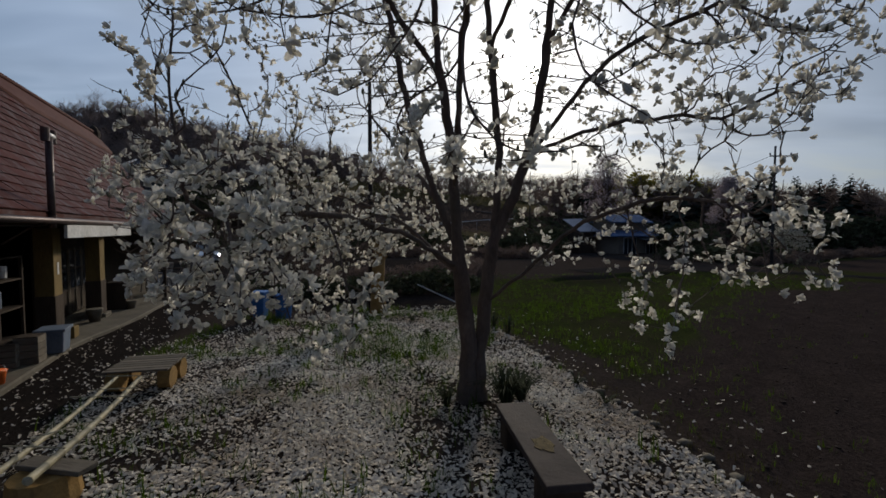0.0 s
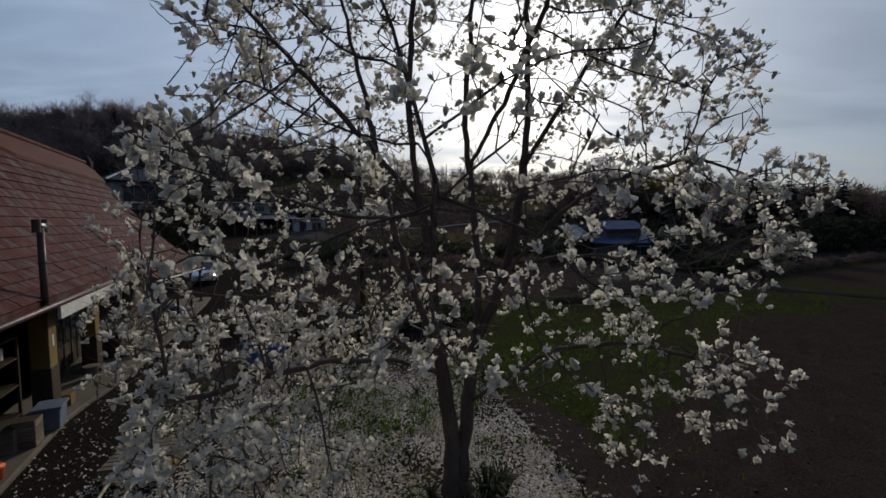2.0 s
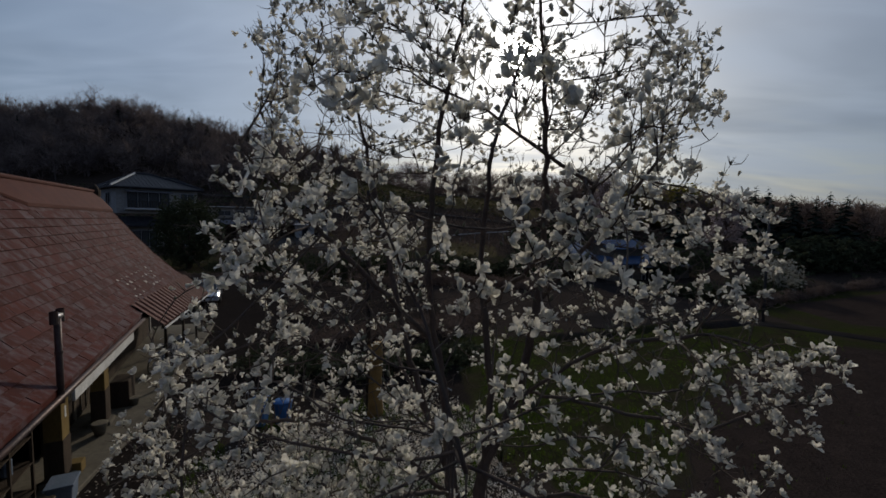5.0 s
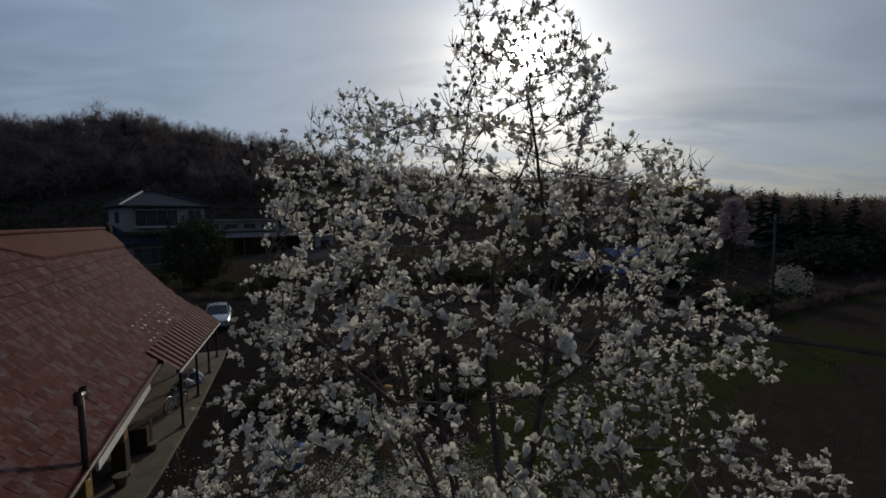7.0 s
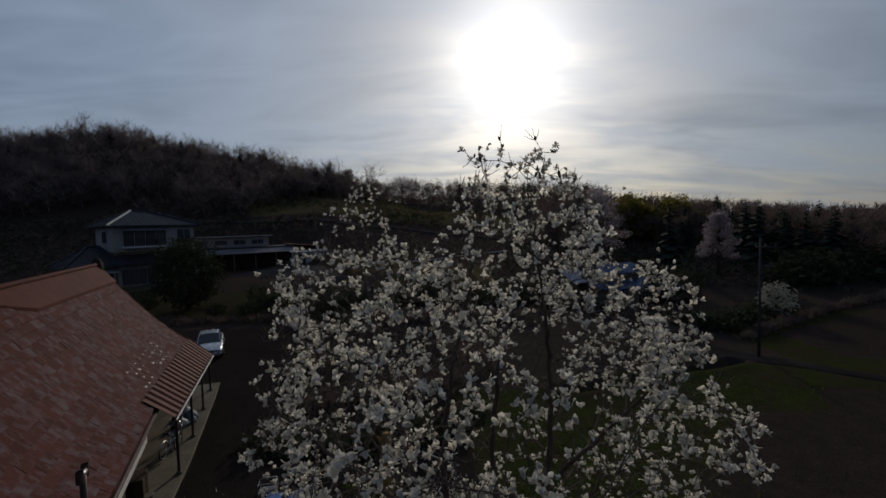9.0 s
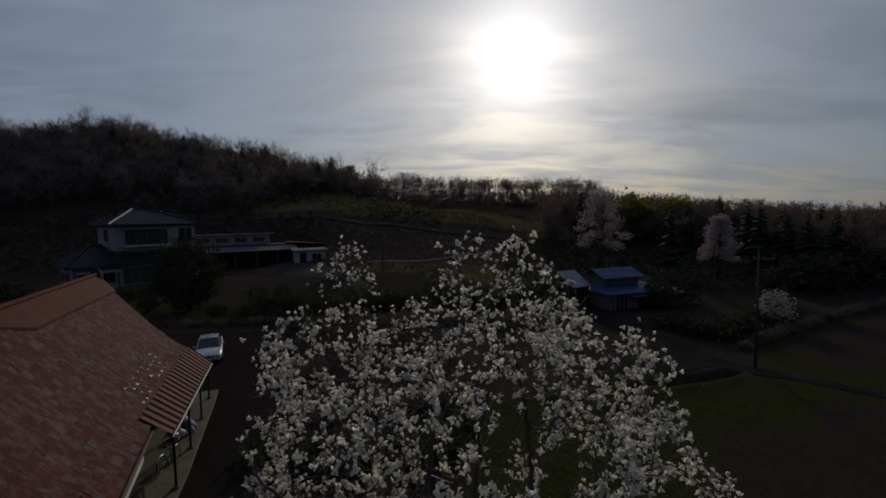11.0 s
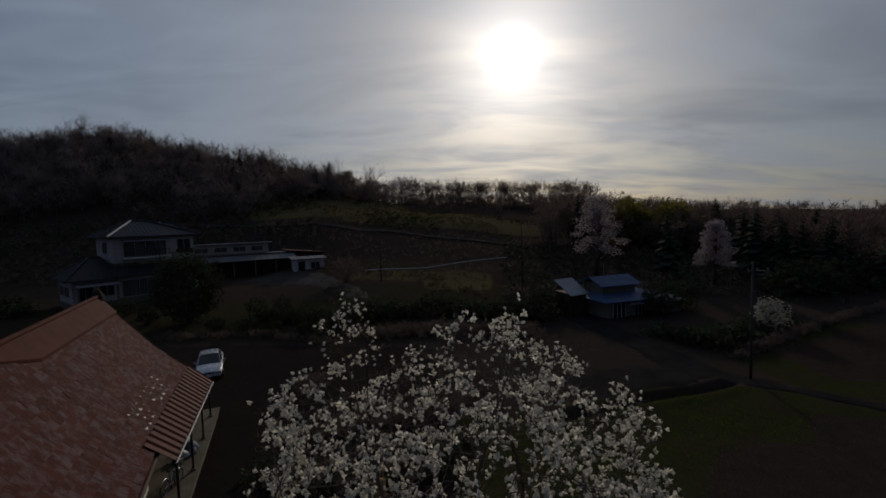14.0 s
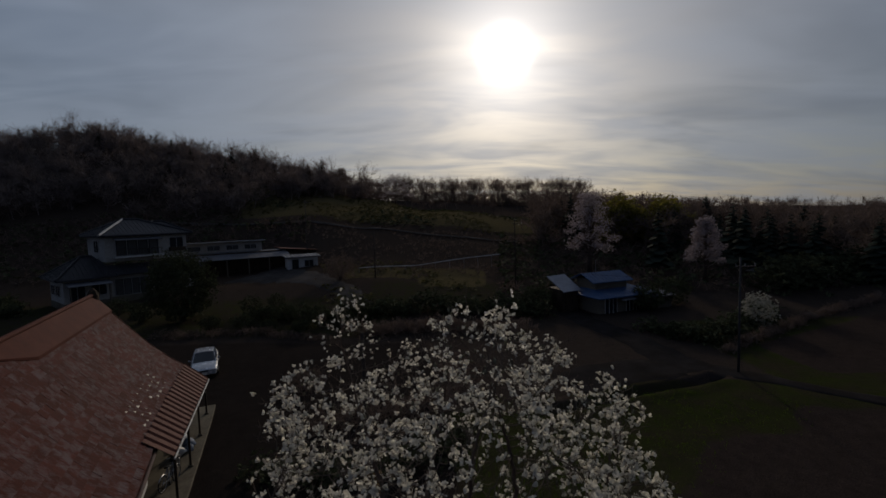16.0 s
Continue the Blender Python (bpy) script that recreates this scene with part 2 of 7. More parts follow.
BROWNPIPE = surf("brown_enamel_pipe", (0.06, 0.045, 0.042), (0.10, 0.075, 0.07), 5, 0.45, 0.1, metal=0.3, dirt=(0.12, 0.06, 0.04))
BLUEPLASTIC = surf("blue_plastic", (0.04, 0.12, 0.30), (0.06, 0.16, 0.36), 3, 0.5, 0.05, dirt=(0.16, 0.2, 0.24))
GREYBLUE = surf("grey_blue_plastic", (0.10, 0.13, 0.17), (0.15, 0.18, 0.23), 3, 0.55, 0.05, dirt=(0.2, 0.2, 0.2))
ORANGE = surf("orange_plastic", (0.55, 0.10, 0.02), (0.65, 0.15, 0.03), 3, 0.5, 0.05)
BLACK = surf("black_rubber", (0.012, 0.012, 0.012), (0.022, 0.022, 0.022), 4, 0.7, 0.1)
SILVER = surf("silver_car_paint", (0.42, 0.44, 0.47), (0.47, 0.49, 0.52), 0.5, 0.25, 0.0, metal=0.45, spec=0.5)
LAMPGLASS = surf("clear_lamp_lens", (0.5, 0.5, 0.5), (0.6, 0.6, 0.6), 5, 0.1, 0.0, metal=0.4)
REDLENS = surf("red_lamp_lens", (0.35, 0.02, 0.02), (0.4, 0.03, 0.03), 5, 0.2, 0.0)
STONE = surf("flat_grey_stone", (0.034, 0.027, 0.024), (0.07, 0.054, 0.046), 2.2, 0.8, 0.3, dirt=(0.10, 0.075, 0.05), dirt_amount=0.5, spec=0.1)
LICHEN = surf("yellow_lichen", (0.075, 0.055, 0.028), (0.16, 0.12, 0.05), 14, 0.9, 0.4)
BAMBOO = surf("pale_bamboo", (0.36, 0.31, 0.19), (0.46, 0.41, 0.28), 6, 0.5, 0.1, spread=0.15)
POLEMAT = surf("grey_concrete_pole", (0.05, 0.047, 0.045), (0.075, 0.07, 0.067), 1, 0.85, 0.2)
WOODPOLE = surf("tarred_wooden_pole", (0.03, 0.025, 0.02), (0.055, 0.045, 0.038), 2, 0.9, 0.4)
CURTAIN = surf("curtain_behind_glass", (0.055, 0.055, 0.055), (0.085, 0.083, 0.08), 6, 0.25, 0.05, stretch=(6, 6, 0.2), spread=0.3, spec=0.4)
GLASS = glass()


def ground_material():
    m = bpy.data.materials.new("earth_grass_and_soil")
    m.use_nodes = True
    nt = m.node_tree
    N, L = nt.nodes.new, nt.links.new
    p = nt.nodes["Principled BSDF"]
    p.inputs["Roughness"].default_value = 0.95
    p.inputs["Specular IOR Level"].default_value = 0.0
    tc = N("ShaderNodeTexCoord")

    def tex(s, d=6, r=0.62):
        n = N("ShaderNodeTexNoise")
        n.inputs["Scale"].default_value, n.inputs["Detail"].default_value, n.inputs["Roughness"].default_value = s, d, r
        L(tc.outputs["Object"], n.inputs["Vector"])
        return n.outputs["Fac"]

    def mixed(f, x, y):
        n = N("ShaderNodeMixRGB")
        for i, v in enumerate((f, x, y)):
            if isinstance(v, tuple):
                n.inputs[i].default_value = (*v, 1)
            else:
                L(v, n.inputs[i])
        return n.outputs[0]

    def edge(w, nz, amount=0.5):
        """A zone's weight with a ragged rim."""
        a = N("ShaderNodeMath")
        a.operation = "MULTIPLY_ADD"
        L(nz, a.inputs[0])
        a.inputs[1].default_value, a.inputs[2].default_value = amount, -amount / 2
        s = N("ShaderNodeMath")
        s.operation = "ADD"
        L(w, s.inputs[0])
        L(a.outputs[0], s.inputs[1])
        r = N("ShaderNodeMapRange")
        r.interpolation_type = "SMOOTHSTEP"
        r.inputs[1].default_value, r.inputs[2].default_value = 0.35, 0.65
        L(s.outputs[0], r.inputs[0])
        return r.outputs[0]

    def zone(name):
        a = N("ShaderNodeAttribute")
        a.attribute_name = name
        return a.outputs["Fac"]

    fine, mid, big = tex(19, 8, 0.7), tex(1.6), tex(0.12, 4)
    pr = N("ShaderNodeMapRange")
    pr.inputs[1].default_value, pr.inputs[2].default_value = 0.4, 0.62
    L(tex(0.5, 5), pr.inputs[0])
    patch = pr.outputs[0]
    col = mixed(mid, (0.026, 0.020, 0.017), (0.056, 0.044, 0.036))
    wood = mixed(mid, (0.032, 0.024, 0.019), (0.062, 0.047, 0.037))
    col = mixed(edge(zone("wood"), big, 0.8), col, wood)
    lawn = mixed(patch, mixed(mid, (0.024, 0.029, 0.010), (0.038, 0.043, 0.014)), mixed(mid, (0.024, 0.021, 0.013), (0.044, 0.037, 0.022)))
    col = mixed(edge(zone("lawn"), mid, 0.9), col, lawn)
    dry = mixed(big, mixed(mid, (0.080, 0.066, 0.027), (0.130, 0.104, 0.046)), mixed(mid, (0.060, 0.047, 0.028), (0.10, 0.078, 0.048)))
    col = mixed(edge(zone("dry"), mid, 0.8), col, dry)
    soil = mixed(mid, (0.021, 0.0155, 0.0132), (0.052, 0.039, 0.033))
    col = mixed(edge(zone("soil"), mid, 0.7), col, soil)
    drive = mixed(big, mixed(mid, (0.018, 0.015, 0.013), (0.036, 0.029, 0.025)), mixed(mid, (0.012, 0.010, 0.009), (0.024, 0.019, 0.017)))
    col = mixed(edge(zone("drive"), mid, 0.5), col, drive)
    hs = N("ShaderNodeHueSaturation")
    r = N("ShaderNodeMapRange")
    r.inputs[1].default_value, r.inputs[2].default_value, r.inputs[3].default_value, r.inputs[4].default_value = 0.28, 0.72, 0.4, 1.6
    L(fine, r.inputs[0])
    L(r.outputs[0], hs.inputs["Value"])
    L(col, hs.inputs["Color"])
    L(hs.outputs[0], p.inputs["Base Color"])
    b = N("ShaderNodeBump")
    b.inputs["Strength"].default_value, b.inputs["Distance"].default_value = 0.8, 0.05
    L(fine, b.inputs["Height"])
    L(b.outputs[0], p.inputs["Normal"])
    return m


# ---------------------------------------------------------------- mesh tools
def mesh_from(name, verts, faces, material, smooth=False):
    me = bpy.data.meshes.new(name)
    me.from_pydata([tuple(map(float, v)) for v in verts], [], [tuple(map(int, f)) for f in faces])
    me.materials.append(material)
    if smooth:
        me.shade_smooth()
    me.update()
    return me


class Shape:
    """Collects verts and faces of one part."""

    def __init__(self):
        self.v, self.f = [], []

    def add(self, verts, faces):
        o = len(self.v)
        self.v.extend(verts)
        self.f.extend([tuple(i + o for i in f) for f in faces])
        return self

    def box(self, c, s, m=None, bevel=0.0):
        bm = bmesh.new()
        bmesh.ops.create_cube(bm, size=1.0)
        for v in bm.verts:
            v.co = Vector((v.co.x * s[0], v.co.y * s[1], v.co.z * s[2]))
        if bevel:
            bmesh.ops.bevel(bm, geom=bm.edges[:], offset=bevel, segments=2, affect="EDGES", profile=0.6)
        if m is not None:
            bmesh.ops.transform(bm, matrix=m, verts=bm.verts[:])
        bm.verts.index_update()
        self.add([v.co + Vector(c) for v in bm.verts], [tuple(v.index for v in f.verts) for f in bm.faces])
        bm.free()
        return self

    def tube(self, pts, radii, n=8, cap=True):
        pts = [Vector(p) for p in pts]
        if isinstance(radii, (int, float)):
            radii = [radii] * len(pts)
        o, vs, fs = 0, [], []
        u = None
        for i, p in enumerate(pts):
            d = (pts[min(i + 1, len(pts) - 1)] - pts[max(i - 1, 0)]).normalized()
            if u is None:
                u = d.orthogonal().normalized()
            u = (u - d * u.dot(d))
            u = u.normalized() if u.length > 1e-6 else d.orthogonal().normalized()
            w = d.cross(u)
            for k in range(n):
                a = 2 * math.pi * k / n
                vs.append(p + (u * math.cos(a) + w * math.sin(a)) * radii[i])
            if i:
                for k in range(n):
                    fs.append((o + k, o + (k + 1) % n, o + n + (k + 1) % n, o + n + k))
                o += n
        if cap:
            fs.append(tuple(range(n - 1, -1, -1)))
            fs.append(tuple(range(o, o + n)))
        return self.add(vs, fs)

    def lathe(self, c, profile, n=16):
        vs, fs = [], []
        for r, z in profile:
            for k in range(n):
                a = 2 * math.pi * k / n
                vs.append(Vector(c) + Vector((r * math.cos(a), r * math.sin(a), z)))
        for i in range(len(profile) - 1):
            for k in range(n):
                fs.append((i * n + k, i * n + (k + 1) % n, (i + 1) * n + (k + 1) % n, (i + 1) * n + k))
        fs.append(tuple(range(n - 1, -1, -1)))
        fs.append(tuple(range((len(profile) - 1) * n, len(profile) * n)))
        return self.add(vs, fs)

    def mesh(self, name, material, smooth=False):
        return mesh_from(name, self.v, self.f, material, smooth)


def part(name, shape, material, parent, label="", smooth=False, m=None):
    """Links a Shape or a mesh as one part under a thing or a part."""
    me = shape.mesh(name, material, smooth) if isinstance(shape, Shape) else shape
    ob = new(name, me)
    ob.parent = parent
    if m is not None:
        ob.matrix_basis = m
    return tagged(ob, label)


def thing(name, m, label, category, group="", kind=""):
    ob = new(name)
    ob.empty_display_size = 0.2
    ob.matrix_basis = m
    return tagged(ob, label, category, group, kind)


def lone(name, shape, material, label, category, group="", kind="", m=None, smooth=False):
    ob = new(name, shape.mesh(name, material, smooth) if isinstance(shape, Shape) else shape)
    if m is not None:
        ob.matrix_basis = m
    return tagged(ob, label, category, group, kind)


def repeat(verts, faces, mats):
    """Many copies of one small mesh as arrays: verts (n,3), faces of equal size, mats (k,4,4)."""
    verts, faces, mats = np.asarray(verts, float), np.asarray(faces, int), np.asarray(mats, float)
    vh = np.c_[verts, np.ones(len(verts))]
    vs = np.einsum("kij,nj->kni", mats, vh)[:, :, :3].reshape(-1, 3)
    fs = (faces[None] + (np.arange(len(mats)) * len(verts))[:, None, None]).reshape(-1, faces.shape[1])
    return vs, fs


def big_mesh(name, chunks, material, smooth=False):
    """One mesh out of (verts, quads) arrays; quick for very many faces."""
    vs = np.concatenate([c[0] for c in chunks])
    off = np.cumsum([0] + [len(c[0]) for c in chunks[:-1]])
    fs = np.concatenate([c[1] + o for c, o in zip(chunks, off)])
    me = bpy.data.meshes.new(name)
    me.vertices.add(len(vs))
    me.vertices.foreach_set("co", vs.astype(np.float32).ravel())
    k = fs.shape[1]
    me.loops.add(fs.size)
    me.loops.foreach_set("vertex_index", fs.astype(np.int32).ravel())
    me.polygons.add(len(fs))
    me.polygons.foreach_set("loop_start", (np.arange(len(fs)) * k).astype(np.int32))
    me.materials.append(material)
    me.update(calc_edges=True)
    me.shade_smooth() if smooth else me.shade_flat()
    return me


def pose_array(xyz, yaw, tilt=None, lean=None, size=1.0):
    """4x4 matrices for many places: yaw about z after tilt about x and lean about y."""
    n = len(xyz)
    tilt = np.zeros(n) if tilt is None else tilt
    lean = np.zeros(n) if lean is None else lean
    size = np.full(n, size) if np.isscalar(size) else size
    cz, sz, cx, sx, cy, sy = np.cos(yaw), np.sin(yaw), np.cos(tilt), np.sin(tilt), np.cos(lean), np.sin(lean)
    z, o = np.zeros(n), np.ones(n)
    Rz = np.stack([cz, -sz, z, sz, cz, z, z, z, o], 1).reshape(-1, 3, 3)
    Rx = np.stack([o, z, z, z, cx, -sx, z, sx, cx], 1).reshape(-1, 3, 3)
    Ry = np.stack([cy, z, sy, z, o, z, -sy, z, cy], 1).reshape(-1, 3, 3)
    M = np.zeros((n, 4, 4))
    M[:, :3, :3] = (Rz @ Rx @ Ry) * size[:, None, None]
    M[:, :3, 3], M[:, 3, 3] = xyz, 1
    return M

# ---------------------------------------------------------------- ground
DEPTHS = (0, 25, 38, 46, 54, 64, 75, 85, 95, 110, 130, 150, 170, 200, 230, 300, 450, 900)
WAYS = (-1.03, -0.79, -0.6, -0.45, -0.3, -0.17, 0.0, 0.25, 0.6, 1.0)
HILL_RISES = ((0, 0, .5, 1.0, 1.3, 3, 5.5, 9, 13.5, 21, 31, 38.5, 41, 42, 42, 42, 42, 42),
              (0, 0, .5, 1.0, 1.3, 2.5, 4.5, 7.5, 12, 20, 31.5, 40.5, 43, 44, 44, 44, 44, 44),
              (0, 0, .5, 1.0, 1.3, 2, 3, 5.5, 9.5, 16, 25.5, 33.5, 35.5, 36, 36, 36, 36, 36),
              (0, 0, .5, 1.0, 1.3, 1.8, 2.5, 5, 9.5, 14.5, 22, 28.5, 31, 32, 33, 33, 33, 33),
              (0, 0, .2, .6, 1.4, 2.2, 3.4, 6.5, 10.2, 13.5, 18, 22.5, 24.5, 26, 27, 29, 29, 29))
VALLEY_RISES = ((0, 0, 0, .3, 1.5, 2.5, 3.8, 6.2, 8.6, 11.5, 15.5, 18.5, 19, 20, 21, 23, 25, 26),
                (0, 0, 0, .2, 1.0, 1.9, 3.2, 5.5, 7.2, 10.5, 13.3, 14, 14.5, 18, 20, 22, 24, 25),
                (0, 0, 0, 0, .4, 1.0, 2.3, 4.0, 5.6, 7.5, 9, 10, 11.5, 15, 17.5, 19, 22, 24),
                (0, 0, 0, .2, .6, 1.2, 2, 3, 3.9, 4.7, 6, 6.8, 7.5, 8.5, 9.5, 12, 15, 16),
                (0, 0, 0, 0, .2, .5, 1, 1.5, 2.1, 2.9, 4, 4.7, 5.3, 6.2, 7, 9, 10, 10))
RISES = HILL_RISES + VALLEY_RISES


def smooth(x, lo, hi):
    t = np.clip((x - lo) / (hi - lo), 0, 1)
    return t * t * (3 - 2 * t)


def ripple(x, y, s, seed=0.0):
    return (np.sin(x * s + 1.7 * np.sin(y * s * 0.63 + seed)) * np.cos(y * s * 0.81 + 1.3 * np.sin(x * s * 0.47 + seed * 2)))


def rim_x(y):
    """Where the petal-strewn yard ends and the field begins."""
    return 3.25 - (y - 4) * 0.25


def drive_x(y):
    return -5.0 - (y - 5) * 0.3


def land(x, y):
    x, y = np.asarray(x, float), np.asarray(y, float)
    u = np.clip(x / np.maximum(y, 12), WAYS[0], WAYS[-1])
    prof = np.stack([np.interp(y, DEPTHS, r) for r in RISES])
    i = np.clip(np.searchsorted(WAYS, u, side="right") - 1, 0, len(WAYS) - 2)
    w = np.asarray(WAYS)
    f = (u - w[i]) / (w[i + 1] - w[i])
    f = f * f * (3 - 2 * f)
    lo = np.take_along_axis(prof, i[None], 0)[0] if prof.ndim > 1 else prof[i]
    hi = np.take_along_axis(prof, (i + 1)[None], 0)[0] if prof.ndim > 1 else prof[i + 1]
    z = lo * (1 - f) + hi * f
    far = smooth(y, 50, 140)
    z = z + far * (ripple(x, y, 0.05) * 1.2 + ripple(x, y, 0.13, 2.0) * 0.5)
    z = z + 0.02 * ripple(x, y, 1.3) + 0.012 * ripple(x, y, 3.1, 1.0)
    field = smooth(x - rim_x(y), 0.0, 0.5) * smooth(y, -6, 0) * (1 - smooth(y, 20, 23))
    soil = field * soil_zone(x, y)
    z = z - 0.10 * field + soil * 0.035 * np.sin((x * 0.75 - y * 0.66) * 2 * math.pi / 0.62)
    d, on = ditch_line(x, y)
    z = z + on * (0.16 * np.exp(-((d - 0.75) / 0.42) ** 2) + 0.13 * np.exp(-((d + 0.8) / 0.5) ** 2) - 0.38 * np.exp(-(d / 0.28) ** 2))
    return z


def ditch_line(x, y):
    """Distance from the ditch between the gravel and the field, and where it runs."""
    d = (y - 22.9) * 0.945 - (x - 9.0) * 0.327 + 0.1 * np.sin(x * 0.9)
    return d, smooth(x, 4.5, 6.5) * (1 - smooth(x, 17.6, 18.8))


def soil_zone(x, y):
    edge_y = np.interp(x, (8, 14, 18, 20, 24, 40), (17.2, 18.2, 20.0, 22.6, 20.6, 9.0))
    a = smooth((x - 3.9) * 1.28 + 7.3 - y + 0.7 * ripple(x, y, 0.8, 1.0) + 0.35 * ripple(x, y, 2.1, 2.0), -3.6, 2.6) * smooth(x - rim_x(y), -0.1, 0.4) * (1 - smooth(y - edge_y + 0.8 * ripple(x, y, 0.7, 3.0), -1.2, 1.2))
    b = smooth(x, 24, 26) * smooth(y, 25, 27) * (1 - smooth(y - 0.45 * x, 20, 22))
    return np.maximum(a, b)


def bare_strip(x, y):
    """Trodden earth between the yard's rim and the grass."""
    return (1 - smooth(x - rim_x(y) + 0.3 * ripple(x, y, 1.7), 0.7, 1.3)) * (1 - smooth(y, 9.5, 11.5))


def height(x, y):
    return float(land(np.array([x]), np.array([y]))[0])


def axis(lo, hi, near_lo, near_hi, step, grow):
    mid = list(np.arange(near_lo, near_hi + 1e-6, step))
    a, s = [near_hi], step
    while a[-1] < hi:
        s *= grow
        a.append(a[-1] + s)
    b, s = [near_lo], step
    while b[-1] > lo:
        s *= grow
        b.append(b[-1] - s)
    return np.array(b[:0:-1] + mid + a[1:])


def build_ground():
    xs = axis(-900, 900, -8, 20, 0.26, 1.06)
    ys = axis(-250, 1200, 0, 26, 0.26, 1.05)
    X, Y = np.meshgrid(xs, ys)
    x, y = X.ravel(), Y.ravel()
    z = land(x, y)
    nx, ny = len(xs), len(ys)
    i = np.arange(nx * ny).reshape(ny, nx)
    quads = np.stack([i[:-1, :-1], i[:-1, 1:], i[1:, 1:], i[1:, :-1]], -1).reshape(-1, 4)
    me = big_mesh("ground", [(np.stack([x, y, z], 1), quads)], ground_material(), True)
    u = x / np.maximum(y, 12)
    right = smooth(x - rim_x(y), -0.1, 0.5)
    soil = soil_zone(x, y)
    lawn = right * (1 - soil) * (1 - smooth(y, 21, 24)) * smooth(y, 3, 5) * (1 - bare_strip(x, y))
    lawn = np.maximum(lawn, smooth(x, 6, 12) * smooth(y, 18, 22) * (1 - smooth(y, 25, 26)) * (1 - soil))
    lawn = np.maximum(lawn, smooth(x, 20, 23) * smooth(y, 20, 24) * (1 - smooth(y, 38, 42)) * (1 - soil))
    yard = smooth(y, 35, 39) * (1 - smooth(y, 52, 56)) * smooth(x, -60, -52) * (1 - smooth(x, -6, -2))
    lawn = np.maximum(lawn, yard * 0.52)
    lawn = np.maximum(lawn, 0.5 * smooth(u, -0.2, -0.15) * (1 - smooth(u, 0.13, 0.17)) * smooth(y, 48, 50) * (1 - smooth(y, 60, 64)))
    dry = smooth(u, -0.3, -0.2) * (1 - smooth(u, 0.05, 0.14)) * smooth(y, 60, 64) * (1 - smooth(y, 68, 72)) * 0.7
    dry = np.maximum(dry, smooth(u, -0.08, -0.02) * (1 - smooth(u, 0.09, 0.13)) * smooth(y, 56, 60) * (1 - smooth(y, 68, 71)))
    dry = np.maximum(dry, smooth(u, -0.52, -0.42) * (1 - smooth(u, 0.2, 0.28)) * smooth(y, 98, 104) * (1 - smooth(y, 138, 150)) * 0.85)
    drive = smooth(drive_x(y) - x, -0.4, 0.4) * (1 - smooth(y, 33, 36)) * smooth(x, -32, -28)
    drive = np.maximum(drive, smooth(y, 12.5, 14) * (1 - smooth(y, 34, 38)) * smooth(x, -32, -28) * (1 - smooth(x - rim_x(y) - 0.15 * (y - 12), -1.0, 1.0)))
    wood = smooth(y, 56, 64) * (1 - dry)
    for name, w in (("soil", soil), ("lawn", lawn), ("dry", dry), ("drive", drive), ("wood", wood)):
        at = me.attributes.new(name, "FLOAT", "POINT")
        at.data.foreach_set("value", w.astype(np.float32))
    return lone("ground", me, None, "bare earth, rough grass and tilled soil rising to wooded hills", "ground", kind="structure")


build_ground()


def ribbon(name, pts, widths, material, label, lift=0.03, kind="structure", category="road"):
    """A road draped over the land, with a small kerb edge of its own."""
    P = []
    for (a, b), (wa, wb) in zip(zip(pts[:-1], pts[1:]), zip(widths[:-1], widths[1:])):
        n = max(2, int(math.dist(a, b) / 0.8))
        for k in range(n):
            t = k / n
            P.append((a[0] + (b[0] - a[0]) * t, a[1] + (b[1] - a[1]) * t, wa + (wb - wa) * t))
    P.append((*pts[-1], widths[-1]))
    P = np.array(P)
    for _ in range(6):
        P[1:-1] = (P[:-2] + 2 * P[1:-1] + P[2:]) / 4
    d = np.gradient(P[:, :2], axis=0)
    d /= np.linalg.norm(d, axis=1)[:, None]
    nrm = np.stack([d[:, 1], -d[:, 0]], 1)
    cols = np.array([-0.54, -0.5, -0.25, 0, 0.25, 0.5, 0.54])
    drop = np.array([-0.10, -0.02, 0.0, 0.01, 0.0, -0.02, -0.10])
    vs = []
    for c, dz in zip(cols, drop):
        q = P[:, :2] + nrm * (P[:, 2] * c + 0.05 * P[:, 2] * np.sin(np.arange(len(P)) * 1.7 + 3 * c) + 0.12 * np.sin(np.arange(len(P)) * 0.53 + 5 * c))[:, None]
        vs.append(np.c_[q, land(q[:, 0], q[:, 1]) + lift + dz])
    n = len(P)
    v = np.stack(vs, 1).reshape(-1, 3)
    k = len(cols)
    i = np.arange(n * k).reshape(n, k)
    f = np.stack([i[:-1, :-1], i[1:, :-1], i[1:, 1:], i[:-1, 1:]], -1).reshape(-1, 4)
    return lone(name, big_mesh(name, [(v, f)], material, True), None, label, category, kind=kind)


ribbon("road", [(8.2, 25.6), (12, 27.2), (15.5, 28.2), (18.2, 27.6), (20.3, 25.7), (24, 22.3), (31, 17.0), (44, 8)], [3.6, 4.6, 4.2, 2.6, 1.5, 1.3, 1.2, 1.2], ROADMAT, "gravelly asphalt lane that narrows to a field path")
ribbon("road_branch", [(17.0, 28.4), (16.9, 32), (16.2, 36), (15.2, 40), (14.0, 46)], [3.4, 3.0, 2.8, 2.8, 3.0], ROADMAT, "narrow asphalt branch to the blue-roofed house")
ribbon("road_drive", [(-9, 49), (-12, 55), (-17, 62), (-22, 66), (-31, 70)], [2.6, 3.2, 4.0, 7.0, 11.0], GRAVEL, "concrete drive up to the long annex")
ribbon("road_terrace", [(-62, 99), (-32, 95), (-6, 94), (18, 91)], [1.0, 1.0, 1.0, 1.0], GRAVEL, "pale farm track along the terrace edge", 0.3)

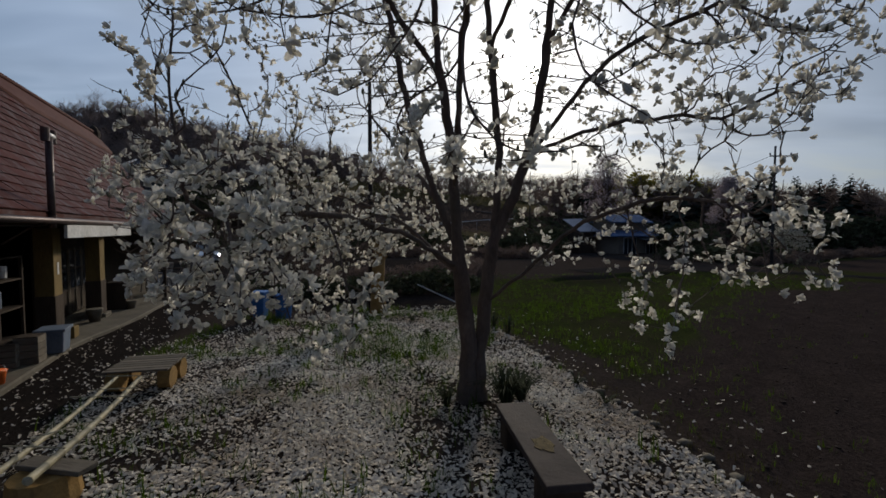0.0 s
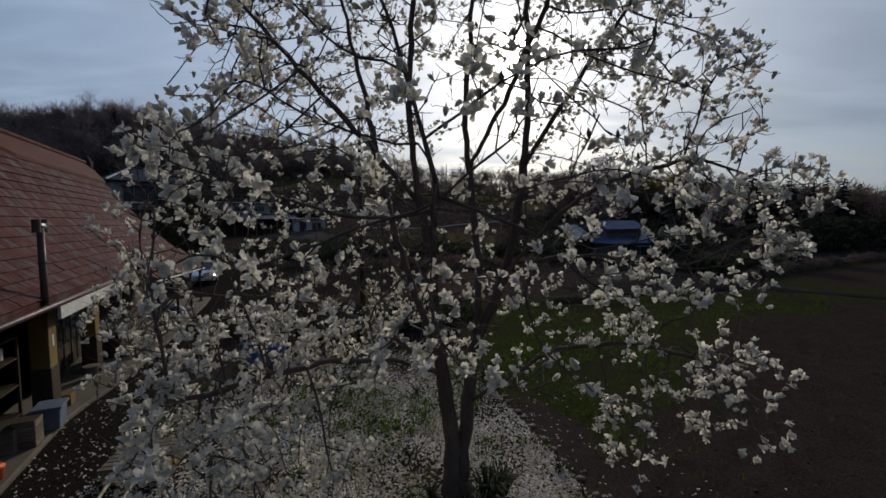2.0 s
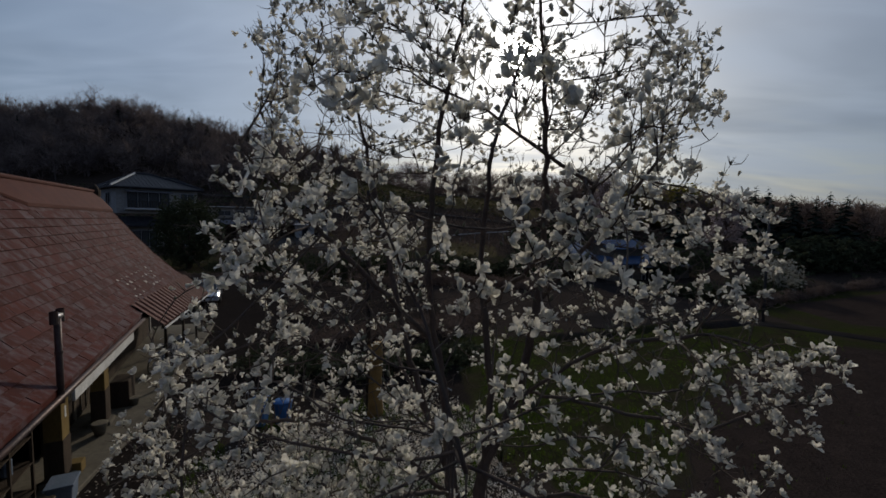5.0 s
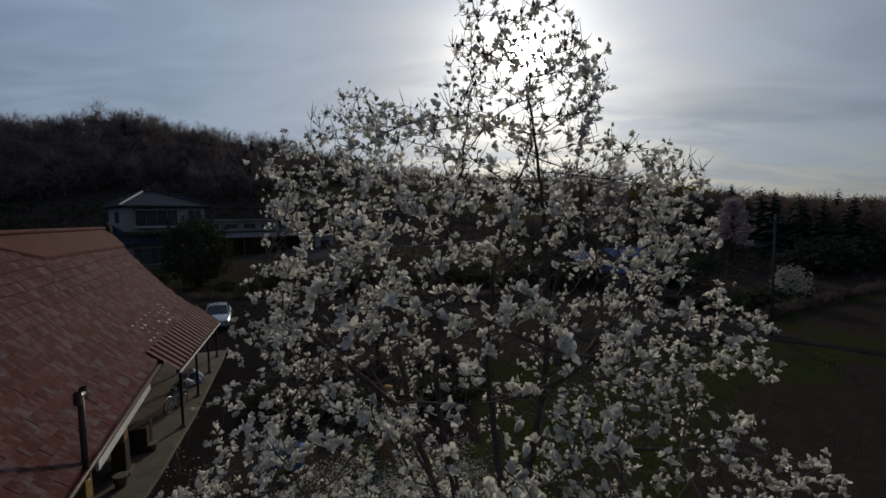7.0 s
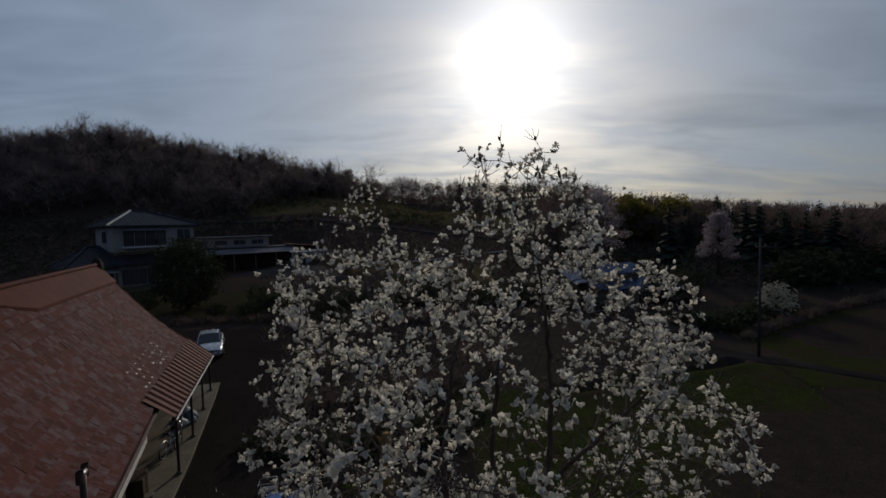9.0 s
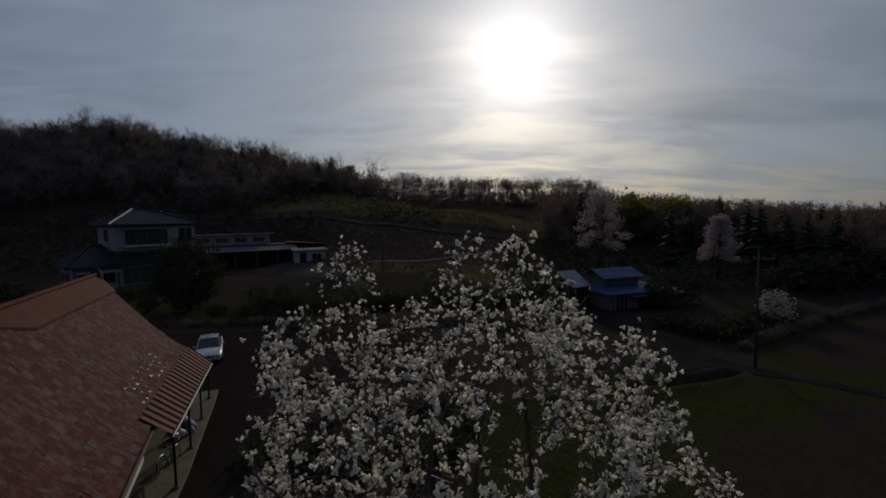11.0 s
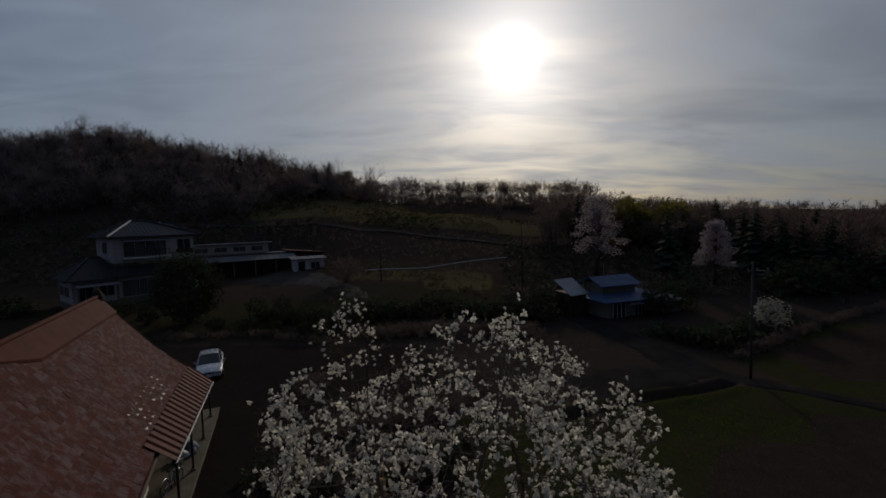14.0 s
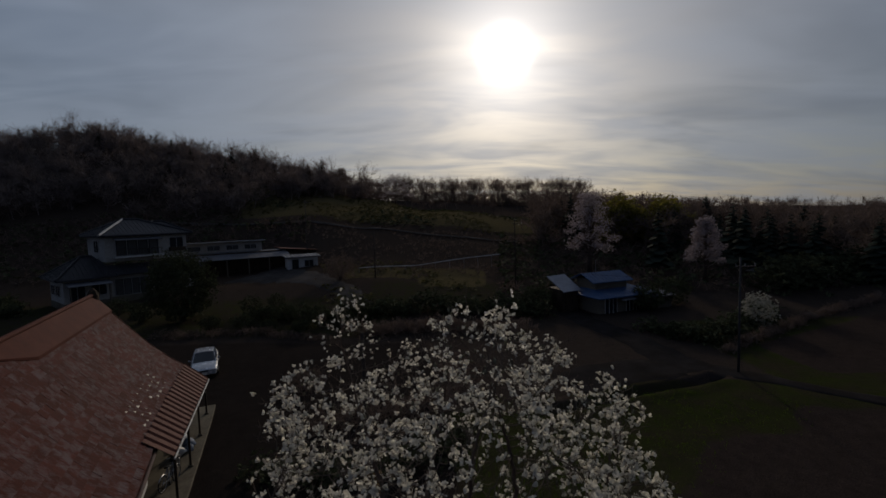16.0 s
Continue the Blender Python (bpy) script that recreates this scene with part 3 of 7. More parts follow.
# ---------------------------------------------------------------- farmhouse with the steep red roof
FH = pose(-7.09, 7.75, 0, 0, 0, 25.35)       # x outwards from the eave line, y along the house, away
S0, S1 = -7.0, 17.1
EAVE_Z, RIDGE_X, RIDGE_Z = 2.88, -3.72, 7.2


def slope_at(t):
    """Point on the roof's front slope, t from the eave (0) to the ridge (1): a slight inward sweep near the eave."""
    x = RIDGE_X * t
    z = EAVE_Z + (RIDGE_Z - EAVE_Z) * (t - 0.10 * math.sin(math.pi * t) * (1 - t))
    return x, z


def farmhouse():
    h = thing("farmhouse", FH, "old farmhouse with a steep red sheet roof and open porch", "house")
    # roof bed, front and back, with thickness
    s = Shape()
    n = 10
    vs, fs = [], []
    for side in (1, -1):
        for k in range(n + 1):
            x, z = slope_at(k / n)
            x = x if side == 1 else 2 * RIDGE_X - x
            for y in (S0, S1 - 0.55 * k / n):
                for dz in (0.0, -0.16):
                    vs.append((x, y, z + dz - 0.02))
        o = 0 if side == 1 else 4 * (n + 1)
        for k in range(n):
            a, b = o + 4 * k, o + 4 * k + 4
            fs += [(a, b, b + 2, a + 2), (a + 1, a + 3, b + 3, b + 1), (a, a + 1, b + 1, b), (a + 2, b + 2, b + 3, a + 3)]
        fs += [(o, o + 2, o + 3, o + 1)]
    s.add([Vector(v) for v in vs], fs)
    roof = part("roof", s, SLATE, h, "faded red roof of overlapping square sheets")
    # cap of plain sheet along the ridge
    s = Shape()
    # towards the near end the sheets climb over its lower edge, so that it narrows
    ends = ((S0 - 0.05, 0.965), (5.6, 0.965), (7.7, 0.825), (S1 - 0.4, 0.81))
    vs, fs = [], []
    for y, t0 in ends:
        prof = [slope_at(t0), slope_at((t0 + 1) / 2), slope_at(1.0)]
        lip = 0.14 if t0 < 0.9 else 0.05
        for x, z in prof + [(2 * RIDGE_X - x, z) for x, z in prof[:-1][::-1]]:
            vs += [Vector((x, y, z + lip)), Vector((x, y, z + 0.02))]
    n5 = 10
    for e in range(len(ends) - 1):
        o = e * n5
        for k in range(4):
            a, b = o + 2 * k, o + 2 * k + 2
            fs += [(a, b, b + n5, a + n5), (a + 1, a + 1 + n5, b + 1 + n5, b + 1)]
        fs += [(o, o + n5, o + n5 + 1, o + 1), (o + 8, o + 9, o + n5 + 9, o + n5 + 8)]
    for o in (0, 3 * n5):
        fs += [(o + 2 * k, o + 2 * k + 1, o + 2 * k + 3, o + 2 * k + 2) for k in range(4)]
    s.add(vs, fs)
    cap = part("ridge_cap", s, REDMETAL, h, "orange-red folded sheet cap along the ridge")
    s = Shape().tube([(RIDGE_X, S0, RIDGE_Z + 0.16), (RIDGE_X, S1 - 0.5, RIDGE_Z + 0.16)], 0.09, 10)
    part("ridge_roll", s, REDMETAL, cap)
    s = Shape().lathe((RIDGE_X, S1 - 0.5, RIDGE_Z - 0.25), [(0.14, 0), (0.24, 0.15), (0.26, 0.4), (0.18, 0.62), (0.05, 0.78)], 10)
    s.box((RIDGE_X, S1 - 0.45, RIDGE_Z + 0.1), (0.5, 0.14, 0.35), bevel=0.04)
    part("ridge_end_ornament", s, DARKWOOD, cap, "dark ridge-end ornament")
    # barge board at the gable end and gable wall
    for k in range(n):
        s = Shape()
        (xa, za), (xb, zb) = slope_at(k / n), slope_at((k + 1) / n)
        ya, yb = S1 - 0.55 * k / n, S1 - 0.55 * (k + 1) / n
        s.add([Vector(v) for v in ((xa, ya, za + 0.02), (xb, yb, zb + 0.02), (xb, yb, zb - 0.28), (xa, ya, za - 0.28),
                                   (xa, ya + 0.05, za + 0.02), (xb, yb + 0.05, zb + 0.02), (xb, yb + 0.05, zb - 0.28), (xa, ya + 0.05, za - 0.28))],
              [(0, 3, 2, 1), (4, 5, 6, 7), (0, 1, 5, 4), (3, 7, 6, 2)])
        part("barge_board", s, REDMETAL, h, "rusty red edge sheet")
    # walls under the roof
    W = -1.5
    s = Shape().box((W - 0.08, (1.5 + S1 - 1) / 2 + 1, 1.25), (0.16, S1 - 5.0, 2.7))
    s.box((W - 0.08, -3.2, 1.25), (0.16, 6.6, 2.7))
    part("front_wall", s, DARKWOOD, h, "dark brown boarded wall")
    part("back_wall", Shape().box((2 * RIDGE_X - W, (S0 + S1) / 2, 1.35), (0.16, S1 - S0 - 1.2, 2.7)), DARKWOOD, h)
    for y in (S0 + 0.6, S1 - 0.9):
        q = Shape().add([Vector(v) for v in ((W, y, 0), (2 * RIDGE_X - W, y, 0), (2 * RIDGE_X - W, y, 3.9), (RIDGE_X, y, 6.7), (W, y, 3.9),
                                             (W, y + .14, 0), (2 * RIDGE_X - W, y + .14, 0), (2 * RIDGE_X - W, y + .14, 3.9), (RIDGE_X, y + .14, 6.7), (W, y + .14, 3.9))],
                        [(0, 1, 2, 3, 4), (9, 8, 7, 6, 5), (0, 5, 6, 1), (1, 6, 7, 2), (0, 4, 9, 5)])
        part("gable_wall", q, PLASTER, h)
    part("soffit", Shape().box((-0.85, (S0 + S1) / 2, 2.68), (1.35, S1 - S0 - 0.4, 0.05)), DARKWOOD, h)
    # gutter along the eave
    s = Shape()
    for y0, y1 in ((S0, 8.3),):
        s.tube([(0.06, y0, EAVE_Z - 0.14), (0.06, y1, EAVE_Z - 0.16)], 0.06, 8)
    part("gutter", s, BROWNPIPE, h, "dark round eave gutter", smooth=True)
    # canopy with a white board at its front
    s = Shape().box((0.03, 3.0, 2.53), (0.06, 4.8, 0.26), bevel=0.01)
    canopy = part("canopy_board", s, WHITEPAINT, h, "white-painted board at the porch front")
    part("canopy_roof", Shape().box((-0.5, 3.0, 2.69), (1.1, 4.9, 0.03)), SKIRT, canopy)
    # posts
    for y, w in ((1.95, 0.42), (5.0, 0.42)):
        q = part("porch_post", Shape().box((-0.72, y, 1.85), (w * 0.8, w, 1.5), bevel=0.015), YELLOWWOOD, h, "ochre-painted square post")
        part("post_base", Shape().box((-0.72, y, 0.62), (w * 0.86, w * 1.06, 1.02), bevel=0.015), DARKWOOD, q)
        part("footing_stone", Shape().box((-0.72, y, 0.11), (w + 0.14, w + 0.14, 0.2), bevel=0.04), CONCRETE, q)
    # sliding doors with pale rails
    for k in range(5):
        y = 3.75 + k * 1.02
        d = part("sliding_door", Shape().box((W + 0.05, y, 1.1), (0.05, 0.98, 1.9)), DARKWOOD, h, "dark glazed sliding door")
        for a in (-0.46, 0.0, 0.46):
            part("door_stile", Shape().box((W + 0.09, y + a, 1.1), (0.04, 0.05, 1.9), bevel=0.006), OLDWOOD, d)
        for z in (0.2, 0.85, 1.45, 2.0):
            part("door_rail", Shape().box((W + 0.088, y, z), (0.034, 0.92, 0.05), bevel=0.006), DARKWOOD, d)
        part("pane", Shape().box((W + 0.082, y, 1.45), (0.01, 0.9, 1.1)), GLASS, d)
    part("wall_notice", Shape().box((-0.72 + 0.17, 1.95, 1.72), (0.012, 0.09, 0.26)), WHITEPAINT, h, "small white thermometer board on the post")
    # lean-to of corrugated sheet past the porch
    skirt = part("lean_to_roof", corrugated(6.9, 17.0), SKIRT, h, "red-brown ribbed sheet lean-to roof")
    part("edge_strip", Shape().tube([(lean_edge(y)[0] + 0.02, y, lean_edge(y)[1] - 0.04) for y in (6.9, 11, 17.0)], 0.035, 6), WHITEPAINT, skirt)
    for y in (7.6, 10.6, 13.6, 16.3):
        x, z = lean_edge(y)
        q = part("lean_to_post", Shape().box((x - 0.12, y, z / 2), (0.09, 0.09, z), bevel=0.01), DARKWOOD, h)
        part("footing", Shape().box((x - 0.12, y, 0.1), (0.2, 0.2, 0.18), bevel=0.03), CONCRETE, q)
    part("lean_to_beam", Shape().tube([(lean_edge(y)[0] - 0.12, y, lean_edge(y)[1] - 0.07) for y in (7.2, 16.8)], 0.06, 4), DARKWOOD, h)
    return h, roof


def lean_edge(y):
    """The outer edge of the lean-to roof, which swings outwards along the house."""
    return 0.60 + (y - 6.6) * 0.053, 2.40 - (y - 6.6) * 0.052


def lean_top(y):
    """Where the lean-to roof meets the eave of the main roof."""
    return -0.28 + (y - 7.0) * 0.031, 3.14 - (y - 7.0) * 0.022


def corrugated(y0, y1, pitch=0.5, amp=0.08):
    n = int((y1 - y0) / pitch) * 6
    s = Shape()
    vs, fs = [], []
    for k in range(n + 1):
        y = y0 + (y1 - y0) * k / n
        w = amp * (1, 1, 1, 0.9, 0, 0)[k % 6]
        for x, z in (lean_top(y), lean_edge(y)):
            vs += [Vector((x, y, z + w)), Vector((x, y, z + w - 0.02))]
        if k:
            a, b = 4 * (k - 1), 4 * k
            fs += [(a, a + 2, b + 2, b), (a + 1, b + 1, b + 3, a + 3), (a + 2, a + 3, b + 3, b + 2), (a, b, b + 1, a + 1)]
    return s.add(vs, fs)


house_ob, roof_ob = farmhouse()


def apron():
    s = Shape()
    vs, fs = [], []
    for k in range(25):
        y = -6.5 + 1.0 * k
        x = float(np.interp(y, (1.9, 3.3, 4.4, 8.4, 15.4, 17.5), (-0.22, 0.2, 0.36, 0.8, 1.3, 1.4)))
        vs += [Vector(p) for p in ((-1.6, y, 0.1), (x - 0.03, y, 0.1), (x, y, 0.07), (x, y, -0.1))]
        if k:
            a, b = 4 * k - 4, 4 * k
            fs += [(a + i, a + i + 1, b + i + 1, b + i) for i in range(3)]
    s.add(vs, fs)
    lone("pavement", s, CONCRETE, "worn beige concrete apron along the farmhouse", "pavement", kind="structure", m=FH)


apron()


def stovepipe():
    p = thing("stovepipe", FH @ pose(0.03, 0.0, 2.6), "brown stovepipe with a T-shaped cowl", "chimney pipe")
    part("pipe", Shape().tube([(0, 0, 0), (0, 0, 0.7), (0, 0, 1.62)], 0.058, 12), BROWNPIPE, p, smooth=True)
    for z in (0.18, 0.95):
        part("collar", Shape().tube([(0, 0, z), (0, 0, z + 0.05)], 0.066, 12), BROWNPIPE, p)
    c = part("cowl", Shape().tube([(0, -0.15, 1.66), (0, 0.15, 1.66)], 0.062, 12), STEEL, p, "bright steel cross piece", smooth=True)
    for y in (-0.15, 0.15):
        part("cowl_end", Shape().tube([(0, y, 1.54), (0, y, 1.78)], 0.066, 12, False), BROWNPIPE, c)
    part("bracket", Shape().tube([(0, 0, 0.1), (-0.3, 0.05, 0.02), (-0.75, 0.1, -0.3)], 0.018, 6), BROWNPIPE, p)


stovepipe()

# ---------------------------------------------------------------- the magnolia
TREE = Vector((0.5, 6.55, 0.0))
# main stems: points x, y, z from the foot upwards
STEMS = (
    ((0.46, 6.50, 0.0), (0.46, 6.44, 0.7), (0.43, 6.36, 1.33), (0.29, 6.2, 2.34), (0.25, 5.9, 3.36), (0.07, 5.6, 4.5), (-0.03, 5.3, 5.43), (0.1, 4.9, 7.0), (0.38, 4.6, 8.3), (0.48, 4.3, 9.0)),
    ((0.63, 6.56, 0.0), (0.63, 6.52, 0.7), (0.70, 6.48, 1.3), (0.83, 6.38, 2.5), (0.89, 6.2, 3.47), (0.78, 6.0, 4.6), (0.66, 5.8, 5.7), (0.8, 5.5, 7.2), (1.3, 5.7, 8.6)),
    ((0.83, 6.38, 2.4), (1.1, 6.3, 3.05), (1.31, 6.25, 3.64), (1.48, 6.0, 4.8), (1.5, 5.6, 5.9), (1.25, 4.7, 7.6), (1.02, 4.05, 8.5), (0.9, 3.95, 9.3)),
    ((0.29, 6.2, 2.34), (-0.08, 6.3, 3.24), (-0.43, 6.4, 4.35), (-0.69, 6.5, 5.66), (-1.0, 6.4, 7.2), (-1.3, 6.4, 8.5)),
    ((1.2, 6.28, 3.4), (1.63, 5.6, 4.1), (2.16, 5.1, 4.67), (2.98, 4.7, 4.9)),
    ((1.31, 6.25, 3.6), (1.7, 5.7, 3.75), (2.24, 5.2, 3.85), (3.1, 4.8, 3.77)),
    ((0.74, 6.46, 1.5), (1.28, 6.0, 2.03), (1.67, 5.4, 2.6), (2.4, 4.7, 2.95), (2.95, 4.4, 2.85)),
    ((0.34, 6.26, 2.0), (-0.3, 5.5, 2.5), (-1.1, 4.5, 2.75), (-1.9, 3.7, 2.7)),
    ((0.36, 6.28, 1.9), (-0.5, 6.2, 2.7), (-1.7, 6.0, 3.2), (-2.8, 5.8, 3.3)),
    ((0.27, 6.0, 3.1), (0.3, 5.0, 3.7), (0.3, 3.8, 4.2), (0.4, 2.7, 4.5)),
    ((0.86, 6.3, 3.0), (1.0, 7.2, 3.7), (1.2, 8.1, 4.5)),
    ((0.1, 6.3, 2.9), (-0.6, 7.1, 3.8), (-1.4, 7.8, 4.8)),
    ((0.07, 5.6, 4.5), (-0.5, 5.2, 5.2), (-1.3, 4.8, 6.1), (-2.0, 4.6, 6.9)),
    ((1.48, 5.9, 5.0), (2.0, 5.4, 5.9), (2.6, 5.0, 6.8)),
    ((0.75, 5.9, 5.0), (1.1, 4.6, 5.6), (1.4, 3.4, 6.4)),
)
# the crown's outline: height, reach to the left, right, towards the yard and away from its axis
CROWN = ((1.0, 2.8, 2.4, 2.3, 2.0), (1.6, 3.7, 2.9, 2.9, 2.8), (2.4, 4.3, 3.3, 3.1, 3.2), (3.4, 4.5, 3.8, 3.3, 3.5), (4.4, 4.5, 4.0, 3.3, 3.6), (5.4, 4.4, 4.0, 3.2, 3.5),
         (6.4, 4.1, 3.8, 3.3, 3.3), (7.4, 3.6, 3.3, 2.9, 3.0), (8.2, 3.1, 2.8, 2.5, 2.7), (8.8, 2.3, 2.2, 1.9, 2.3), (9.2, 1.4, 1.3, 1.2, 1.8), (9.6, 0.5, 0.5, 0.5, 0.9))
# sideways limits per step back, fitted to the camera's view: height, left, right
SPREAD = ((1.0, 0.70, 0.90), (2.4, 0.73, 0.92), (3.2, 0.80, 0.88), (4.2, 0.74, 1.0), (5.0, 0.68, 0.96), (5.8, 0.58, 0.84), (6.6, 0.52, 0.72), (7.7, 0.42, 0.66), (8.4, 0.42, 0.60), (9.0, 0.28, 0.42), (9.6, 0.2, 0.3))
# single boughs that stand out of the crown: middle, half widths, how much of it
BOUGHS = (((3.4, 4.3, 2.5), (0.75, 0.8, 0.6), 320), ((2.75, 4.3, 3.5), (0.6, 0.7, 0.7), 110), ((4.1, 4.6, 4.35), (0.6, 0.8, 0.6), 260), ((-1.85, 3.9, 2.65), (0.95, 1.2, 0.75), 520),
          ((-1.3, 2.95, 2.4), (0.65, 0.6, 0.6), 170), ((-1.95, 3.9, 4.7), (0.75, 0.9, 0.55), 230), ((-1.2, 5.6, 2.6), (1.0, 0.9, 0.6), 220), ((2.5, 4.6, 7.5), (0.7, 0.8, 0.5), 240), ((0.5, 4.15, 9.1), (0.35, 0.4, 0.4), 80),
          ((-1.27, 6.2, 9.15), (0.5, 0.4, 0.32), 90), ((-1.9, 5.0, 8.35), (0.45, 0.4, 0.3), 70), ((3.9, 4.9, 6.2), (0.4, 0.4, 0.3), 60), ((2.7, 5.0, 8.05), (0.75, 0.6, 0.35), 110))
# the top of the crown across its width, cut to fit the camera's view: across, height
CROWN_TOP = ((-3.0, 7.9), (-1.5, 8.65), (-1.28, 9.05), (0.15, 9.13), (0.25, 10.4), (1.95, 10.1), (2.02, 8.55), (2.95, 8.45), (3.45, 7.95), (4.2, 7.2))



def crown_reach(z):
    c = np.array(CROWN)
    return [np.interp(z, c[:, 0], c[:, k]) for k in (1, 2, 3, 4)]


def grow_tree(seed=11):
    """Lets the twigs grow towards free places in the crown (space colonisation). Returns nodes, parents and thicknesses."""
    rng = np.random.default_rng(seed)
    z = rng.uniform(1.0, 9.55, 60000)
    lo, hi, dn, df = crown_reach(z)
    keep = rng.uniform(0, 1, len(z)) < (lo + hi) * (dn + df) / 58 * (1 + 0.5 * (z > 7.6))
    z, lo, hi, dn, df = z[keep], lo[keep], hi[keep], dn[keep], df[keep]
    a = rng.uniform(0, 2 * math.pi, len(z))
    r = rng.uniform(0, 1, len(z)) ** 0.26
    # boughs: uneven reach, so that the outline is loose and has gaps
    bough = 0.84 + 0.16 * np.sin(a * 5 + z * 1.3) * np.cos(z * 2.1 + a * 2) + 0.06 * np.sin(a * 11 + z * 3)
    ca, sa = np.cos(a), np.sin(a)
    x = 0.45 + 0.2 * smooth(z, 7.5, 9.0) + np.where(ca > 0, hi, lo) * ca * r * bough
    y = 5.25 - 0.6 * smooth(z, 8.2, 9.4) + np.where(sa > 0, df, dn) * sa * r * bough
    x = np.where(sa < 0, 0.45 + (x - 0.45) * (1 + np.where(ca < 0, -0.16, -0.1) * np.clip(-1.5 * sa, 0, 1)), x)
    A = np.stack([x, y, z], 1)
    hollow = 0.5 + 0.5 * np.sin(x * 2.3 + 1.1 * z) * np.sin(y * 2.1 - 0.8 * z) > 0.40
    low_mid = (z < 2.0) & (np.hypot(x - 0.6, y - 6.4) < 2.0)
    open_front = (np.abs(x - 0.75) < 1.15) & (y < 6.3) & (z < 3.3 - 0.12 * (6.3 - y))
    thin_right = (x > 1.2) & (z < 4.3) & (rng.uniform(0, 1, len(x)) < 0.72)
    heart = (x > 0) & (x < 1.9) & (y < 4.8) & (z > 3.5) & (z < 7) & (rng.uniform(0, 1, len(x)) < np.where(z < 5.3, 0.9, 0.6))
    heart |= (np.abs(x - 0.9) < 1.3) & (y > 5.6) & (z > 3.2) & (z < 6.6) & (rng.uniform(0, 1, len(x)) < 0.6)
    tail = (z < 1.5) & (np.sin(a * 4 + 1) < 0.1)
    window_gap = ((x + 1.9) ** 2 + (y - 5.2) ** 2 + (z - 4.7) ** 2) < 0.55
    saddle = (z > 8.78) & (x < 0.2) & (x > -1.1)
    A = A[hollow & ~window_gap & ~saddle & ~low_mid & ~tail & ~open_front & ~thin_right & ~heart][:5600]
    # the leading shoot that overtops the crown
    k = rng.uniform(0, 1, 290)
    a = rng.uniform(0, 6.283, 290)
    r = (0.95 - 0.5 * k) * np.sqrt(rng.uniform(0.05, 1, 290))
    top = np.stack([1.0 - 0.15 * k + r * np.cos(a), 3.95 + 0.8 * r * np.sin(a), 8.1 + 1.95 * k], 1)
    front = np.stack([rng.uniform(-1.3, 1.6, 260), rng.uniform(2.2, 3.2, 260), rng.uniform(3.5, 7.2, 260)], 1)
    front = front[np.hypot(front[:, 0] - 0.4, front[:, 1] - 5.2) < 3.6]
    parts = [A, top, front]
    for mid, half, count in BOUGHS:
        d = rng.normal(0, 1, (count, 3))
        d /= np.linalg.norm(d, axis=1)[:, None]
        parts.append(np.array(mid) + d * np.array(half) * rng.uniform(0, 1, (count, 1)) ** 0.4)
    A = np.concatenate(parts)
    # scaled from about the camera's place to a plane five metres off
    k = 5.0 / np.maximum(A[:, 1], 1.0)
    ct = np.array(CROWN_TOP)
    A = A[7.2 + (A[:, 2] - 7.2) * k < np.interp(0.25 + (A[:, 0] - 0.25) * k, ct[:, 0], ct[:, 1])]
    sp = np.array(SPREAD)
    back = A[:, 1] - 0.5 * np.clip((4.6 - A[:, 1]) / 2, 0, 1)
    A = A[(A[:, 0] > -np.interp(A[:, 2], sp[:, 0], sp[:, 1]) * back) & (A[:, 0] < np.interp(A[:, 2], sp[:, 0], sp[:, 2]) * back)]
    nodes, par = [], []
    for st in STEMS:
        pts = [Vector(p) for p in st]
        if not nodes:
            last = -1
        else:
            N = np.array(nodes)
            d = np.linalg.norm(N - np.array(pts[0]), axis=1)
            last = int(d.argmin()) if d.min() < 0.5 and pts[0].z > 0.5 else -1
        fine = []
        for p, q in zip(pts[:-1], pts[1:]):
            n = max(2, int((q - p).length / 0.17))
            fine += [p.lerp(q, k / n) for k in range(n)]
        fine.append(pts[-1])
        arr = np.array([tuple(p) for p in fine])
        for _ in range(4):
            arr[1:-1] = (arr[:-2] + 2 * arr[1:-1] + arr[2:]) / 4
        for k, p in enumerate(arr):
            nodes.append(tuple(p + (rng.normal(0, 0.012, 3) if k else 0)))
            par.append(last)
            last = len(nodes) - 1
        if st is STEMS[3]:
            main = len(nodes)
    P = np.array(nodes)
    par = list(par)
    step, kill = 0.14, 0.165
    alive = np.ones(len(A), bool)
    best = np.full(len(A), 1e9)
    who = np.zeros(len(A), int)

    def update(fresh, base):
        for c in range(0, len(A), 800):
            d = np.linalg.norm(A[c:c + 800, None] - fresh[None], axis=2)
            j = d.argmin(1)
            m = d[np.arange(len(j)), j]
            b = m < best[c:c + 800]
            best[c:c + 800][b] = m[b]
            who[c:c + 800][b] = base + j[b]

    start = 14
    update(P[start:], start)
    allp = [P]
    total = len(P)
    flat = P
    stale, last_best = np.zeros(len(A), int), best.copy()
    for it in range(90):
        stale = np.where(best < last_best - 0.01, 0, stale + 1)
        last_best = best.copy()
        alive &= (best > kill) & (stale < 3)
        idx = np.where(alive)[0]
        if len(idx) == 0:
            break
        src = who[idx]
        d = A[idx] - flat[src]
        d /= np.linalg.norm(d, axis=1)[:, None] + 1e-9
        uniq, inv = np.unique(src, return_inverse=True)
        dirs = np.zeros((len(uniq), 3))
        np.add.at(dirs, inv, d)
        dirs += rng.normal(0, 0.25, dirs.shape)
        for k, u in enumerate(uniq):
            if par[u] >= 0:
                dirs[k] += 0.55 * (flat[u] - flat[par[u]]) / step
        dirs[:, 2] += 0.06
        dirs /= np.linalg.norm(dirs, axis=1)[:, None] + 1e-9
